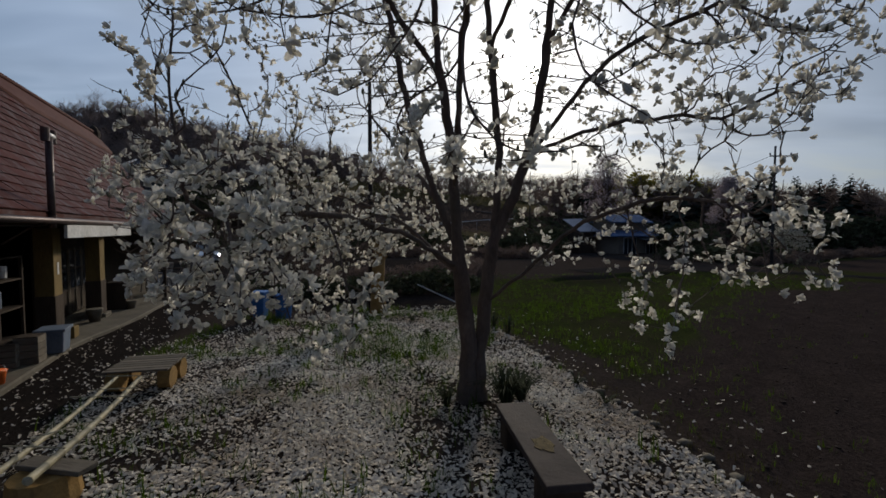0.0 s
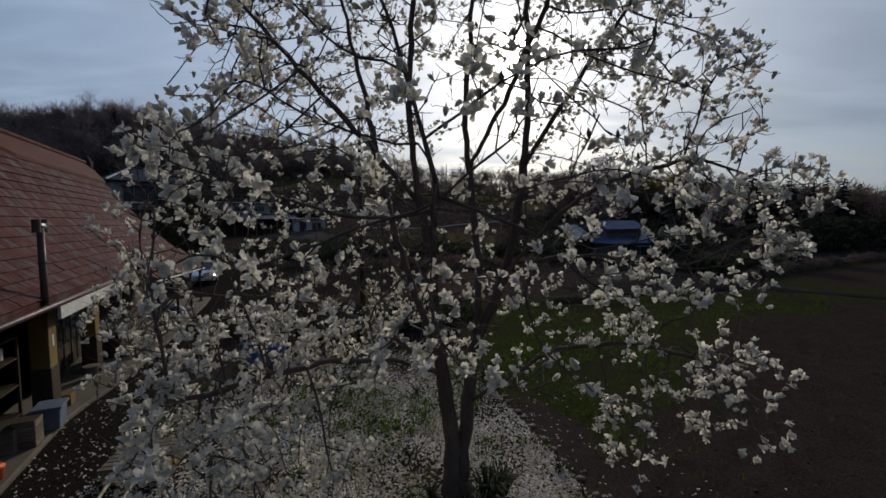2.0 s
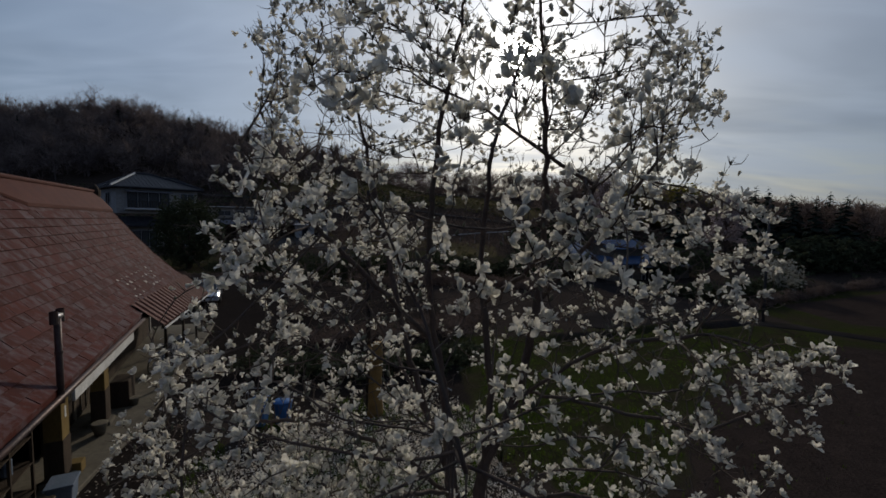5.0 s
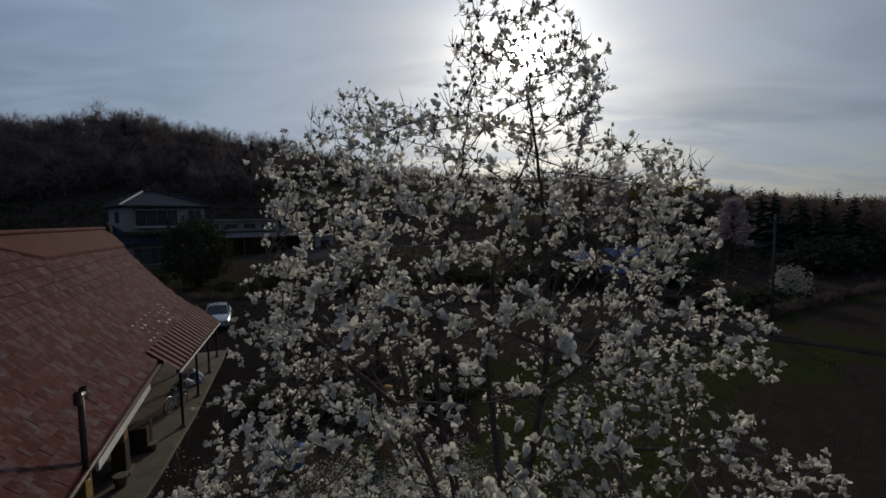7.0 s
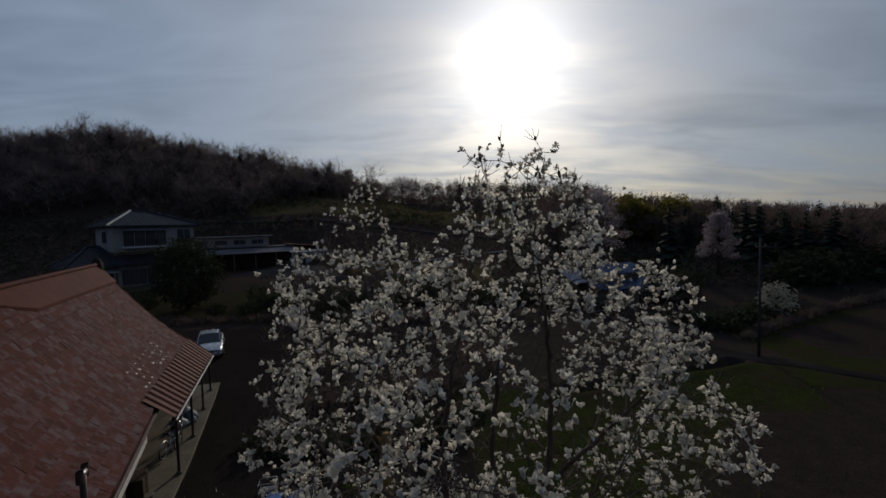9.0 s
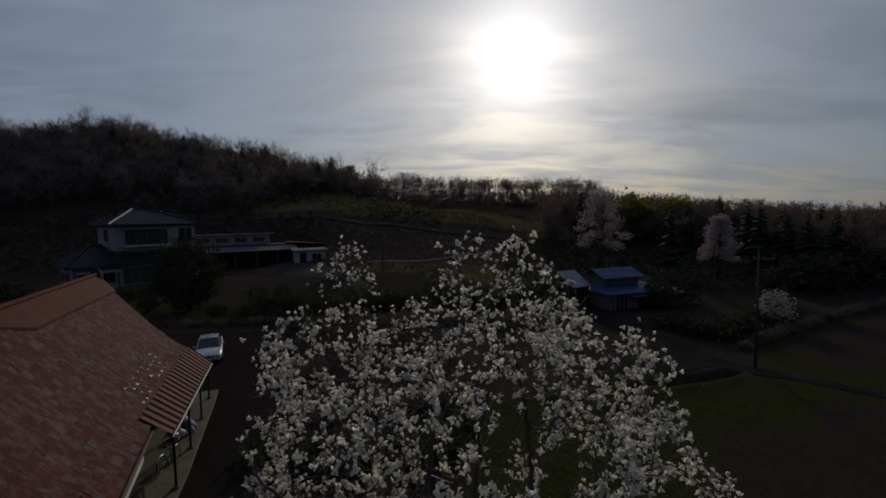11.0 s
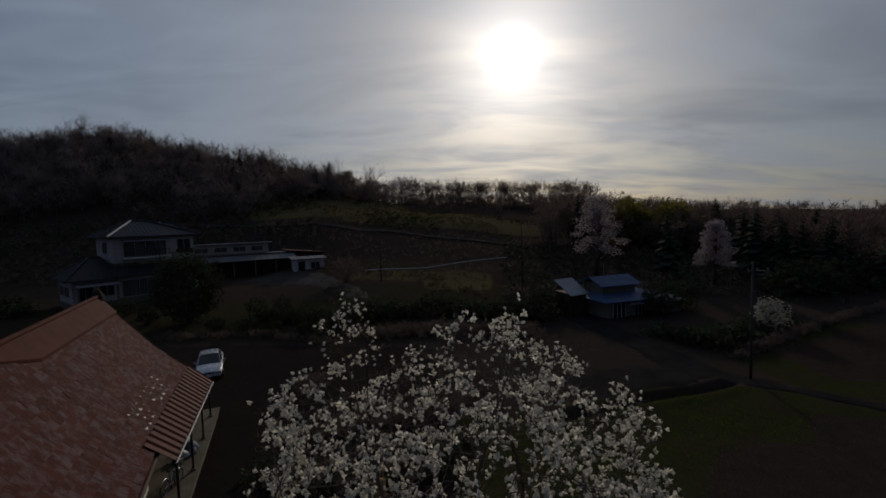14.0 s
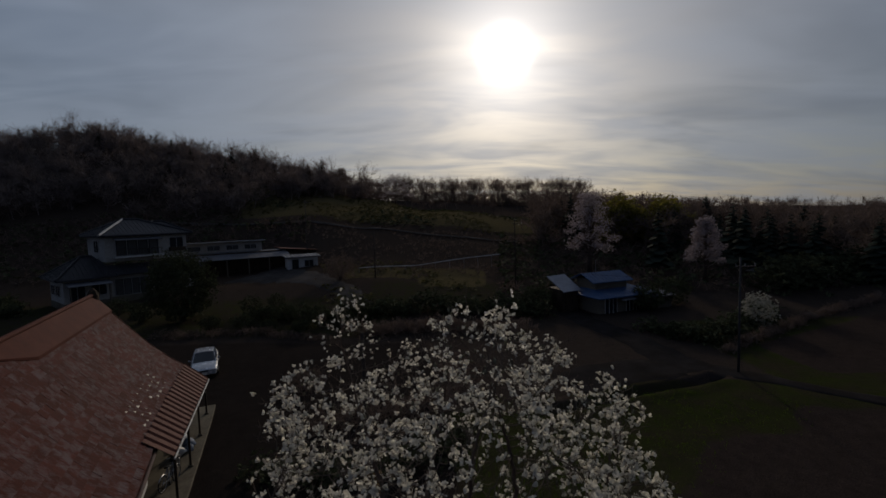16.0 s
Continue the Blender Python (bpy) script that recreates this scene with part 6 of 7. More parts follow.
def two_storey_house():
    m = pose(-41.2, 52.6, 1.95, 0, 0, 52) @ Matrix.Scale(1.0, 4)
    h = thing("two_storey_house", m, "two-storey house with pale walls and dark hipped tile roofs", "house")
    F, Lf = ((1, 0, 0), (0, -1, 0)), ((0, 1, 0), (-1, 0, 0))
    part("lower_wall", Shape().box((5.0, 4.6, 1.5), (10.2, 9.0, 3.4)), PLASTER, h, "pale plaster lower storey")
    part("foundation", Shape().box((5.0, 4.6, -0.35), (10.35, 9.15, 1.1)), CONCRETE, h)
    part("upper_wall", Shape().box((4.6, 3.9, 6.3), (9.4, 7.4, 3.4)), PLASTER, h, "pale plaster upper storey")
    # pent roof between the storeys
    pent = Shape().add([Vector(q) for q in ((-0.8, -1.0, 3.05), (11.0, -1.0, 3.05), (9.9, 0.3, 4.2), (-0.1, 0.3, 4.2), (-0.8, -1.0, 2.9), (11.0, -1.0, 2.9), (9.9, 0.3, 4.05), (-0.1, 0.3, 4.05))],
                       [(0, 1, 2, 3), (4, 7, 6, 5), (0, 4, 5, 1), (1, 5, 6, 2), (3, 7, 4, 0), (2, 6, 7, 3)])
    lower = part("lower_roof", pent, TILE, h, "dark tiled pent roof between the storeys")
    for k in range(25):
        part("tile_ridge", Shape().tube([(-0.5 + k * 0.46, -0.98, 3.08), (0.0 + k * 0.41, 0.3, 4.22)], 0.05, 4, False), TILE, lower)
    # single-storey wing
    part("wing_wall", Shape().box((-2.3, 3.0, 1.2), (4.3, 6.6, 3.4)), PLASTER, h, "pale plaster wing")
    part("wing_foundation", Shape().box((-2.3, 3.0, -0.4), (4.4, 6.7, 1.0)), CONCRETE, h)
    s, v = hip_roof(-4.4, -0.1, -0.3, 6.3, 2.95, 2.4, 0.8, ridge=(-2.0, -0.9))
    wing = part("wing_roof", s, TILE, h, "dark hipped tile roof of the wing")
    roof_rolls(wing, v, TILE)
    s, v = hip_roof(-0.1, 9.3, 0.2, 7.6, 7.95, 2.0, 0.65, ridge=(3.0, 4.6))
    upper = part("upper_roof", s, TILE, h, "dark tiled hipped roof with one pale hip")
    roof_rolls(upper, v, TILE, PALETILE)
    s, v = hip_roof(5.0, 9.9, 1.6, 8.0, 7.9, 1.75, 0.6, ridge=(6.8, 8.0))
    rear = part("rear_roof", s, TILE, h, "second dark tiled hip")
    roof_rolls(rear, v, TILE)
    part("upper_eave", Shape().box((4.6, 3.9, 7.76), (10.5, 8.5, 0.08)), DARKWOOD, upper)
    window(h, (3.4, 0.2, 6.3), 4.8, 2.0, *F, name="balcony_window", bars=4, curtains=4)
    part("balcony", Shape().box((3.4, -0.35, 5.15), (5.4, 0.9, 0.18)), WHITEPAINT, h, "narrow balcony with a pale edge")
    for k in range(14):
        part("baluster", Shape().box((0.9 + k * 0.38, -0.74, 5.65), (0.05, 0.05, 0.85)), DARKWOOD, h)
    part("hand_rail", Shape().box((3.4, -0.74, 6.1), (5.2, 0.07, 0.07)), DARKWOOD, h)
    part("awning", Shape().box((3.4, -0.35, 7.4), (5.2, 1.1, 0.07), Matrix.Rotation(0.22, 4, "X")), GREYMETAL, h)
    window(h, (8.0, 0.2, 6.6), 1.7, 1.5, *F, bars=2)
    part("window_box", Shape().box((8.0, -0.12, 5.75), (2.0, 0.5, 0.5), bevel=0.03), DARKWOOD, h, "dark window box rail")
    window(h, (-0.1, 3.6, 6.5), 1.8, 1.5, *Lf, bars=2)
    window(h, (2.4, 0.1, 1.35), 3.6, 2.1, *F, name="glazed_door", bars=4, curtains=4)
    window(h, (7.4, 0.1, 1.35), 3.4, 2.1, *F, name="glazed_door", bars=4, curtains=4)
    window(h, (-1.1, -0.3, 1.4), 1.5, 1.3, *F, bars=2)
    window(h, (-3.2, -0.3, 1.1), 1.5, 2.0, *F, name="porch_door", bars=2)
    window(h, (-4.45, 2.2, 1.5), 1.8, 1.2, *Lf, bars=2)
    window(h, (-4.45, 4.8, 1.5), 1.6, 1.2, *Lf, bars=2)
    porch = part("porch_roof", Shape().box((-2.2, -1.15, 2.35), (4.2, 1.7, 0.08), Matrix.Rotation(0.2, 4, "X")), GREYMETAL, h, "grey sheet porch roof")
    for x in (-4.1, -0.3):
        part("porch_post", Shape().box((x, -1.8, 0.95), (0.1, 0.1, 2.5)), OLDWOOD, porch)
    for x, y in ((-0.02, -0.15), (10.05, 0.02)):
        part("downpipe", Shape().tube([(x, y, 3.0), (x, y, 0.0)], 0.05, 6), BROWNPIPE, h)


two_storey_house()


def annex():
    m = pose(-39.2, 66.0, 2.35, 0, 0, 34)
    h = thing("long_annex", m, "long low annex with clerestory windows and open lean-to", "house")
    # solid block: the open front's shade is put into its dark colour
    part("wall", Shape().box((7.0, 5.5, 1.7), (16.0, 5.0, 3.8)), DARKWOOD, h, "dark store block with the open front's shade put into its colour")
    part("clerestory_wall", Shape().box((5.6, 6.2, 4.4), (12.6, 3.4, 1.9)), PLASTER, h, "pale clerestory wall")
    for k in range(4):
        window(h, (1.3 + k * 2.9, 4.5, 4.5), 1.9, 0.8, (1, 0, 0), (0, -1, 0), "clerestory_window", 2, curtains=2)
    part("clerestory_roof", Shape().box((5.6, 5.9, 5.45), (13.6, 4.6, 0.12), Matrix.Rotation(-0.05, 4, "X"), 0.02), GREYMETAL, h, "flat pale-edged sheet roof")
    part("roof_edge", Shape().box((5.6, 3.62, 5.56), (13.6, 0.05, 0.14)), WHITEPAINT, h)
    s = Shape().add([Vector(p) for p in ((-1.5, 0.2, 2.75), (15.8, 0.2, 2.75), (15.8, 4.4, 3.75), (-1.5, 4.4, 3.75), (-1.5, 0.2, 2.65), (15.8, 0.2, 2.65), (15.8, 4.4, 3.65), (-1.5, 4.4, 3.65))],
                    [(0, 1, 2, 3), (4, 7, 6, 5), (0, 4, 5, 1), (1, 5, 6, 2), (3, 7, 4, 0)])
    lean = part("lean_to_roof", s, GREYMETAL, h, "grey sheet lean-to roof")
    for k in range(16):
        part("seam", Shape().tube([(-1.0 + k * 1.1, 0.2, 2.77), (-1.0 + k * 1.1, 4.4, 3.77)], 0.025, 4), GREYMETAL, lean)
    for k in range(6):
        part("post", Shape().box((-1.0 + k * 3.3, 0.5, 1.3), (0.16, 0.16, 2.8)), OLDWOOD, h)
    s = Shape().add([Vector(p) for p in ((14.8, 2.6, 3.9), (21.5, 2.6, 3.3), (21.5, 8.6, 3.3), (14.8, 8.6, 4.0), (14.8, 2.6, 3.8), (21.5, 2.6, 3.2), (21.5, 8.6, 3.2), (14.8, 8.6, 3.9))],
                    [(0, 1, 2, 3), (4, 7, 6, 5), (0, 4, 5, 1), (1, 5, 6, 2), (3, 7, 4, 0)])
    part("side_roof", s, REDMETAL, h, "brownish sheet roof")
    part("side_wall", Shape().box((18, 6, 1.6), (6.2, 4.6, 3.3)), DARKWOOD, h)


annex()


def white_shed():
    m = pose(-25.6, 71.5, 2.0, 0, 0, 28) @ Matrix.Scale(1.25, 4)
    h = thing("white_shed", m, "small white prefabricated shed with a pale flat roof", "shed")
    part("wall", Shape().box((2.0, 1.2, 1.1), (4.0, 2.4, 2.4)), WHITEPAINT, h)
    part("roof", Shape().box((2.0, 1.1, 2.4), (4.7, 3.1, 0.14), Matrix.Rotation(0.05, 4, "X"), 0.02), GREYMETAL, h, "pale ribbed sheet roof")
    for k in range(9):
        part("rib", Shape().tube([(-0.2 + k * 0.55, -0.45, 2.42), (-0.2 + k * 0.55, 2.6, 2.57)], 0.03, 4), WHITEPAINT, h)
    window(h, (2.8, 0.0, 1.4), 1.2, 0.9, (1, 0, 0), (0, -1, 0))
    window(h, (1.0, 0.0, 1.1), 0.9, 1.9, (1, 0, 0), (0, -1, 0), "door", 1)


white_shed()


def blue_house():
    m = pose(17.1, 43.8, -0.25, 0, 0, 20) @ Matrix.Scale(0.93, 4)
    h = thing("blue_roofed_house", m, "small house with blue sheet roofs in two tiers", "house")
    part("wall", Shape().box((3.4, 2.6, 1.2), (7.0, 5.2, 2.6)), OLDWOOD, h, "weathered boarded lower wall")
    part("upper_wall", Shape().box((2.6, 3.0, 3.2), (4.6, 3.4, 1.7)), OLDWOOD, h)
    s, v = hip_roof(-0.1, 6.9, 0, 5.2, 2.35, 0.95, 0.9, 0.12, ridge=(1.0, 5.4))
    r = part("lower_roof", s, BLUEMETAL, h, "blue sheet lower roof")
    for k in range(15):
        part("seam", Shape().tube([(-0.6 + k * 0.57, -0.85, 2.40), (-0.2 + k * 0.515, 1.3, 3.02)], 0.02, 4), BLUEMETAL, r)
    s = Shape().add([Vector(p) for p in ((-0.4, 0.8, 3.85), (5.5, 0.8, 3.85), (5.5, 3.0, 4.75), (-0.4, 3.0, 4.75), (5.5, 5.2, 3.9), (-0.4, 5.2, 3.9),
                                         (-0.4, 0.8, 3.75), (5.5, 0.8, 3.75), (5.5, 3.0, 4.65), (-0.4, 3.0, 4.65), (5.5, 5.2, 3.8), (-0.4, 5.2, 3.8))],
                    [(0, 1, 2, 3), (3, 2, 4, 5), (6, 9, 8, 7), (9, 11, 10, 8), (0, 6, 7, 1), (1, 7, 8, 2), (2, 8, 10, 4), (0, 3, 9, 6), (3, 5, 11, 9)])
    u = part("upper_roof", s, BLUEMETAL, h, "blue sheet gable roof")
    for k in range(11):
        part("seam", Shape().tube([(-0.2 + k * 0.56, 0.8, 3.88), (-0.2 + k * 0.56, 3.0, 4.78)], 0.02, 4), BLUEMETAL, u)
    s = Shape().add([Vector(p) for p in ((-3.1, 2.6, 2.8), (-0.6, 2.6, 2.9), (-0.5, 6.0, 4.35), (-3.1, 6.0, 4.25), (-3.1, 2.6, 2.7), (-0.6, 2.6, 2.8), (-0.5, 6.0, 4.25), (-3.1, 6.0, 4.15))],
                    [(0, 1, 2, 3), (4, 7, 6, 5), (0, 4, 5, 1), (1, 5, 6, 2), (3, 7, 4, 0)])
    part("side_roof", s, PALESHEET, h, "pale grey sheet roof of the side wing")
    part("side_wall", Shape().box((-1.8, 4.5, 1.4), (2.3, 2.9, 3.0)), DARKWOOD, h)
    window(h, (1.4, 0.0, 1.15), 1.7, 1.9, (1, 0, 0), (0, -1, 0), "glazed_door", 3, WHITEPAINT)
    window(h, (4.6, 0.0, 1.15), 2.0, 1.9, (1, 0, 0), (0, -1, 0), "glazed_door", 4, WHITEPAINT)
    part("canopy", Shape().box((3.2, -0.7, 2.0), (2.2, 0.9, 0.06), Matrix.Rotation(0.2, 4, "X")), GREYMETAL, h)
    part("aerial", Shape().tube([(1.8, 3.0, 4.7), (1.8, 3.0, 6.2)], 0.025, 5), STEEL, h)
    shed = thing("low_outbuilding", pose(24.0, 46.5, 0.2, 0, 0, 15), "low outbuilding with a pale roof beside the house", "shed")
    part("wall", Shape().box((0, 0, 0.7), (3.0, 2.0, 1.4)), OLDWOOD, shed)
    part("roof", Shape().box((0, -0.1, 1.5), (3.5, 2.6, 0.08), Matrix.Rotation(0.12, 4, "X")), GREYMETAL, shed)
    far = thing("far_cottage", pose(46.0, 57.0, 0.1, 0, 0, 10) @ Matrix.Scale(0.85, 4), "small dim cottage at the wood's edge", "house")
    part("wall", Shape().box((0, 0, 1.2), (5.0, 4.0, 2.6)), OLDWOOD, far)
    s, v = hip_roof(-2.5, 2.5, -2, 2, 2.4, 1.3, 0.6)
    part("roof", s, TILE, far)
    window(far, (0.6, -2.0, 1.3), 1.5, 1.1, (1, 0, 0), (0, -1, 0))


blue_house()


def utility_pole(x, y, h, label, arms=1, material=POLEMAT):
    p = thing("utility_pole", pose(x, y, height(x, y)), label, "pole", "utility poles")
    part("shaft", Shape().tube([(0, 0, -0.3), (0, 0, h)], [0.09, 0.055], 10), material, p, smooth=True)
    for k in range(arms):
        a = part("cross_arm", Shape().box((0.35, 0, h - 0.6 - k * 0.5), (1.3, 0.07, 0.07)), BROWNPIPE, p)
        for x2 in (-0.3, 0.3, 0.95):
            part("insulator", Shape().lathe((x2, 0, h - 0.55 - k * 0.5), [(0.03, 0), (0.05, 0.04), (0.03, 0.09), (0.05, 0.12), (0.02, 0.15)], 6), GREYMETAL, a)
    return p


utility_pole(19.75, 26.7, 7.6, "tall concrete utility pole beside the lane", 1)
utility_pole(-24.2, 78, 10.5, "far slender utility pole behind the shed", 1)
utility_pole(10.6, 58, 9.5, "dim utility pole on the bank", 1, WOODPOLE)
utility_pole(-9.4, 62, 7.0, "thin dark pole in the terrace field", 0, WOODPOLE)
p = utility_pole(-2.3, 13.3, 7.0, "old dark wooden post behind the magnolia", 0, WOODPOLE)


def wire(a, b, sag, label):
    pts = [(a[0] + (b[0] - a[0]) * t, a[1] + (b[1] - a[1]) * t, a[2] + (b[2] - a[2]) * t - sag * 4 * t * (1 - t)) for t in np.linspace(0, 1, 13)]
    lone("overhead_wire", Shape().tube(pts, 0.011, 4), BLACK, label, "wire", "overhead wires")


wire((19.5, 26.7, 7.0), (14.6, 44.0, 4.6), 0.5, "thin service wire to the blue-roofed house")


def field_rail():
    """A pale pipe rail that climbs along the terrace."""
    r = thing("pipe_rail", pose(0, 0, 0), "pale pipe rail climbing along the terrace", "railing")
    pts = []
    for t in np.linspace(0, 1, 30):
        x, y = -12.5 + 23.0 * t, 66 + 6 * t
        pts.append((x, y, height(x, y) + 0.7 + 2.3 * max(0, t - 0.35)))
    part("rail", Shape().tube(pts, 0.07, 6), WHITEPAINT, r, smooth=True)
    for q in pts[::3]:
        part("post", Shape().tube([(q[0], q[1], height(q[0], q[1]) - 0.1), q], 0.04, 5), STEEL, r)


field_rail()

# ---------------------------------------------------------------- things in the yard
def bench():
    a, b = Vector((0.97, 5.36)), Vector((1.23, 3.64))
    ang = math.degrees(math.atan2(b.y - a.y, b.x - a.x))
    c = (a + b) / 2
    t = thing("garden_bench", pose(c.x, c.y, 0, 0, 0, ang), "low bench of one worn stone slab on dark blocks", "bench")
    s = Shape().box((0, 0, 0.385), (1.72, 0.42, 0.075), bevel=0.012)
    for v in s.v:
        v.z += 0.004 * math.sin(v.x * 9) * math.cos(v.y * 13)
    part("slab", s, STONE, t, "brown-grey stone slab with a yellowish stain")
    for x in (-0.6, 0.6):
        part("support", Shape().box((x, 0, 0.16), (0.3, 0.36, 0.37), bevel=0.02), DARKWOOD, t)

    # a ragged yellow patch of lichen on the slab
    rim = [Vector((0.18 + (0.15 + 0.05 * math.sin(k * 2.3)) * math.cos(k * 0.45), 0.02 + (0.10 + 0.03 * math.sin(k * 3.1)) * math.sin(k * 0.45), 0.4275)) for k in range(14)]
    part("lichen_patch", Shape().add(rim + [v + Vector((0, 0, -0.004)) for v in rim], [tuple(range(14))] + [(k, k + 14, (k + 1) % 14 + 14, (k + 1) % 14) for k in range(14)]), LICHEN, t, "yellow lichen patch")


bench()


def dead_trunk():
    t = thing("dead_trunk", pose(-2.05, 13.0, height(-2.05, 13.0)), "brown barkless dead trunk standing behind the yard", "tree trunk")
    part("trunk", Shape().tube([(0, 0, -0.2), (0.02, 0, 0.15), (0.0, 0.02, 0.9), (0.06, 0, 1.7), (0.1, 0, 2.3)], [0.3, 0.24, 0.2, 0.18, 0.15], 12), LOGWOOD, t, smooth=True)
    for a, z in ((0.4, 1.5), (2.6, 1.9)):
        part("branch_stub", Shape().tube([(0, 0, z), (0.3 * math.cos(a), 0.3 * math.sin(a), z + 0.25)], [0.07, 0.045], 8), LOGWOOD, t)
    lone("white_stake", Shape().tube([(-1.0, 15.0, height(-1, 15) + 0.62), (0.35, 15.1, height(0.35, 15.1) + 0.01)], 0.022, 6), WHITEPAINT, "white plastic garden stake fallen aslant against the scrub", "stake")


dead_trunk()


def spiky_plant(x, y, r, h, n, seed, label):
    rng = np.random.default_rng(seed)
    t = thing("strap_leaved_plant", pose(x, y, height(x, y)), label, "plant", "strap-leaved plants")
    for k in range(n):
        a, q = rng.uniform(0, 6.28), rng.uniform(0.2, 1)
        d = Vector((math.cos(a), math.sin(a), 0))
        side = Vector((-d.y, d.x, 0)) * 0.012
        hh = h * rng.uniform(0.7, 1.1)
        P = [d * 0.02 + Vector((0, 0, -0.03)), d * r * q * 0.35 + Vector((0, 0, hh * 0.6)), d * r * q * 0.75 + Vector((0, 0, hh * 0.95)), d * r * q * 1.1 + Vector((0, 0, hh * 0.85))]
        s = Shape()
        vs = []
        for p, w in zip(P, (1, 1.1, 0.8, 0.1)):
            vs += [p - side * w, p + Vector((0, 0, 0.004)), p + side * w]
        s.add(vs, [(3 * i + j, 3 * i + j + 1, 3 * i + j + 4, 3 * i + j + 3) for i in range(3) for j in range(2)])
        part("leaf", s, LEAF, t, smooth=True)
    return t


spiky_plant(1.0, 6.2, 0.52, 0.5, 120, 1, "dark strap-leaved clump at the magnolia's foot")
spiky_plant(1.25, 6.4, 0.45, 0.42, 90, 2, "dark strap-leaved clump at the magnolia's foot")
spiky_plant(0.15, 6.3, 0.34, 0.26, 40, 3, "dark strap-leaved clump at the magnolia's foot")
spiky_plant(1.6, 10.6, 0.34, 0.42, 24, 4, "upright green daffodil leaves at the yard's edge")
spiky_plant(1.3, 11.0, 0.34, 0.42, 20, 5, "upright green daffodil leaves at the yard's edge")
for i, (x, y) in enumerate(((-1.2, 8.8), (-2.0, 10.2), (-0.4, 10.4), (-3.2, 9.3), (2.3, 7.2), (2.5, 6.4), (-0.9, 12.0), (-2.8, 11.8), (0.6, 11.6), (-0.3, 7.6))):
    spiky_plant(x, y, 0.3, 0.16, 16, 10 + i, "low green clump among the fallen petals")


def slatted_table():
    t = thing("slatted_platform", pose(-4.82, 7.0, 0, 0, 0, 14), "low weathered slatted platform on log blocks", "platform")
    for k in range(7):
        part("slat", Shape().box((0, -0.39 + 0.13 * k, 0.36), (0.92, 0.105, 0.03), Matrix.Rotation(0.01 * math.sin(k * 3), 4, "Z"), 0.005), OLDWOOD, t)
    for x, y in ((0.36, -0.2), (0.36, 0.25), (-0.36, -0.2), (-0.36, 0.25)):
        part("log_block", Shape().tube([(x - 0.09, y, 0.165), (x + 0.09, y, 0.165)], 0.175, 12), LOGWOOD, t, "orange-brown cut log block")


slatted_table()


def log_stand():
    t = thing("log_stand", pose(-3.62, 3.96, 0, 0, 0, -8), "squat orange-brown log stand for the poles", "log")
    part("log", Shape().lathe((0, 0, -0.02), [(0.27, 0), (0.29, 0.05), (0.27, 0.2), (0.26, 0.3)], 14), LOGWOOD, t, smooth=False)
    part("plank", Shape().box((0.05, 0.08, 0.31), (0.72, 0.2, 0.05), bevel=0.01), OLDWOOD, t)


log_stand()


def bamboo_pole(a, b, r, label):
    a, b = Vector(a), Vector(b)
    t = thing("bamboo_pole", Matrix.Translation(a), label, "pole", "bamboo poles")
    n = 11
    pts, rs = [], []
    for k in range(n):
        for f, w in ((0.0, 1.0), (0.04, 1.16), (0.08, 1.0)):
            u = (k + f) / n
            pts.append((b - a) * u + Vector((0, 0, -0.05 * math.sin(math.pi * u))))
            rs.append(r * w * (1 - 0.25 * u))
    part("cane", Shape().tube(pts, rs, 8), BAMBOO, t, smooth=True)


bamboo_pole((-3.80, 3.50, 0.372), (-4.83, 6.50, 0.40), 0.032, "long pale bamboo pole laid between the stands")
bamboo_pole((-3.47, 3.66, 0.378), (-4.45, 6.46, 0.41), 0.038, "long grey bamboo pole laid between the stands")
for i, (p, q) in enumerate((((-4.25, 4.19, 0.41), (-3.58, 4.15, 0.42)), ((-4.12, 4.33, 0.41), (-3.80, 4.75, 0.42)), ((-4.70, 5.43, 0.41), (-3.87, 5.45, 0.42)), ((-4.64, 5.65, 0.41), (-4.06, 5.75, 0.42)), ((-4.98, 6.17, 0.42), (-4.14, 6.19, 0.43)))):
    s = Shape().tube([p, ((p[0] + q[0]) / 2, (p[1] + q[1]) / 2, p[2] + 0.01), q], 0.008, 6)
    lone("thin_cane", s, BAMBOO, "thin cane lying across the bamboo poles", "cane", "thin canes")


def barrel(x, y, square, label):
    t = thing("plastic_bin", pose(x, y, height(x, y)), label, "bin", "blue plastic bins")
    if square:
        s = Shape().box((0, 0, 0.36), (0.40, 0.40, 0.76), bevel=0.03)
        for v in s.v:
            k = 0.82 + 0.2 * v.z / 0.74
            v.x, v.y = v.x * k, v.y * k
        part("body", s, BLUEPLASTIC, t)
        part("lid", Shape().box((0, 0, 0.765), (0.46, 0.46, 0.06), bevel=0.02), BLUEPLASTIC, t, "flat blue lid")
    else:
        part("body", Shape().lathe((0, 0, -0.02), [(0.20, 0), (0.21, 0.04), (0.25, 0.58), (0.26, 0.66)], 20), BLUEPLASTIC, t, smooth=True)
        part("lid", Shape().lathe((0, 0, 0.64), [(0.275, 0), (0.28, 0.03), (0.25, 0.06), (0.10, 0.085), (0.02, 0.09)], 20), BLUEPLASTIC, t, "round blue lid", smooth=True)
        part("lid_handle", Shape().tube([(-0.08, 0, 0.72), (-0.05, 0, 0.77), (0.05, 0, 0.77), (0.08, 0, 0.72)], 0.012, 6), BLUEPLASTIC, t)


barrel(-5.35, 12.3, True, "square blue plastic bin with its lid on, in the yard")
barrel(-4.72, 12.45, False, "round blue plastic bin with its lid on, in the yard")


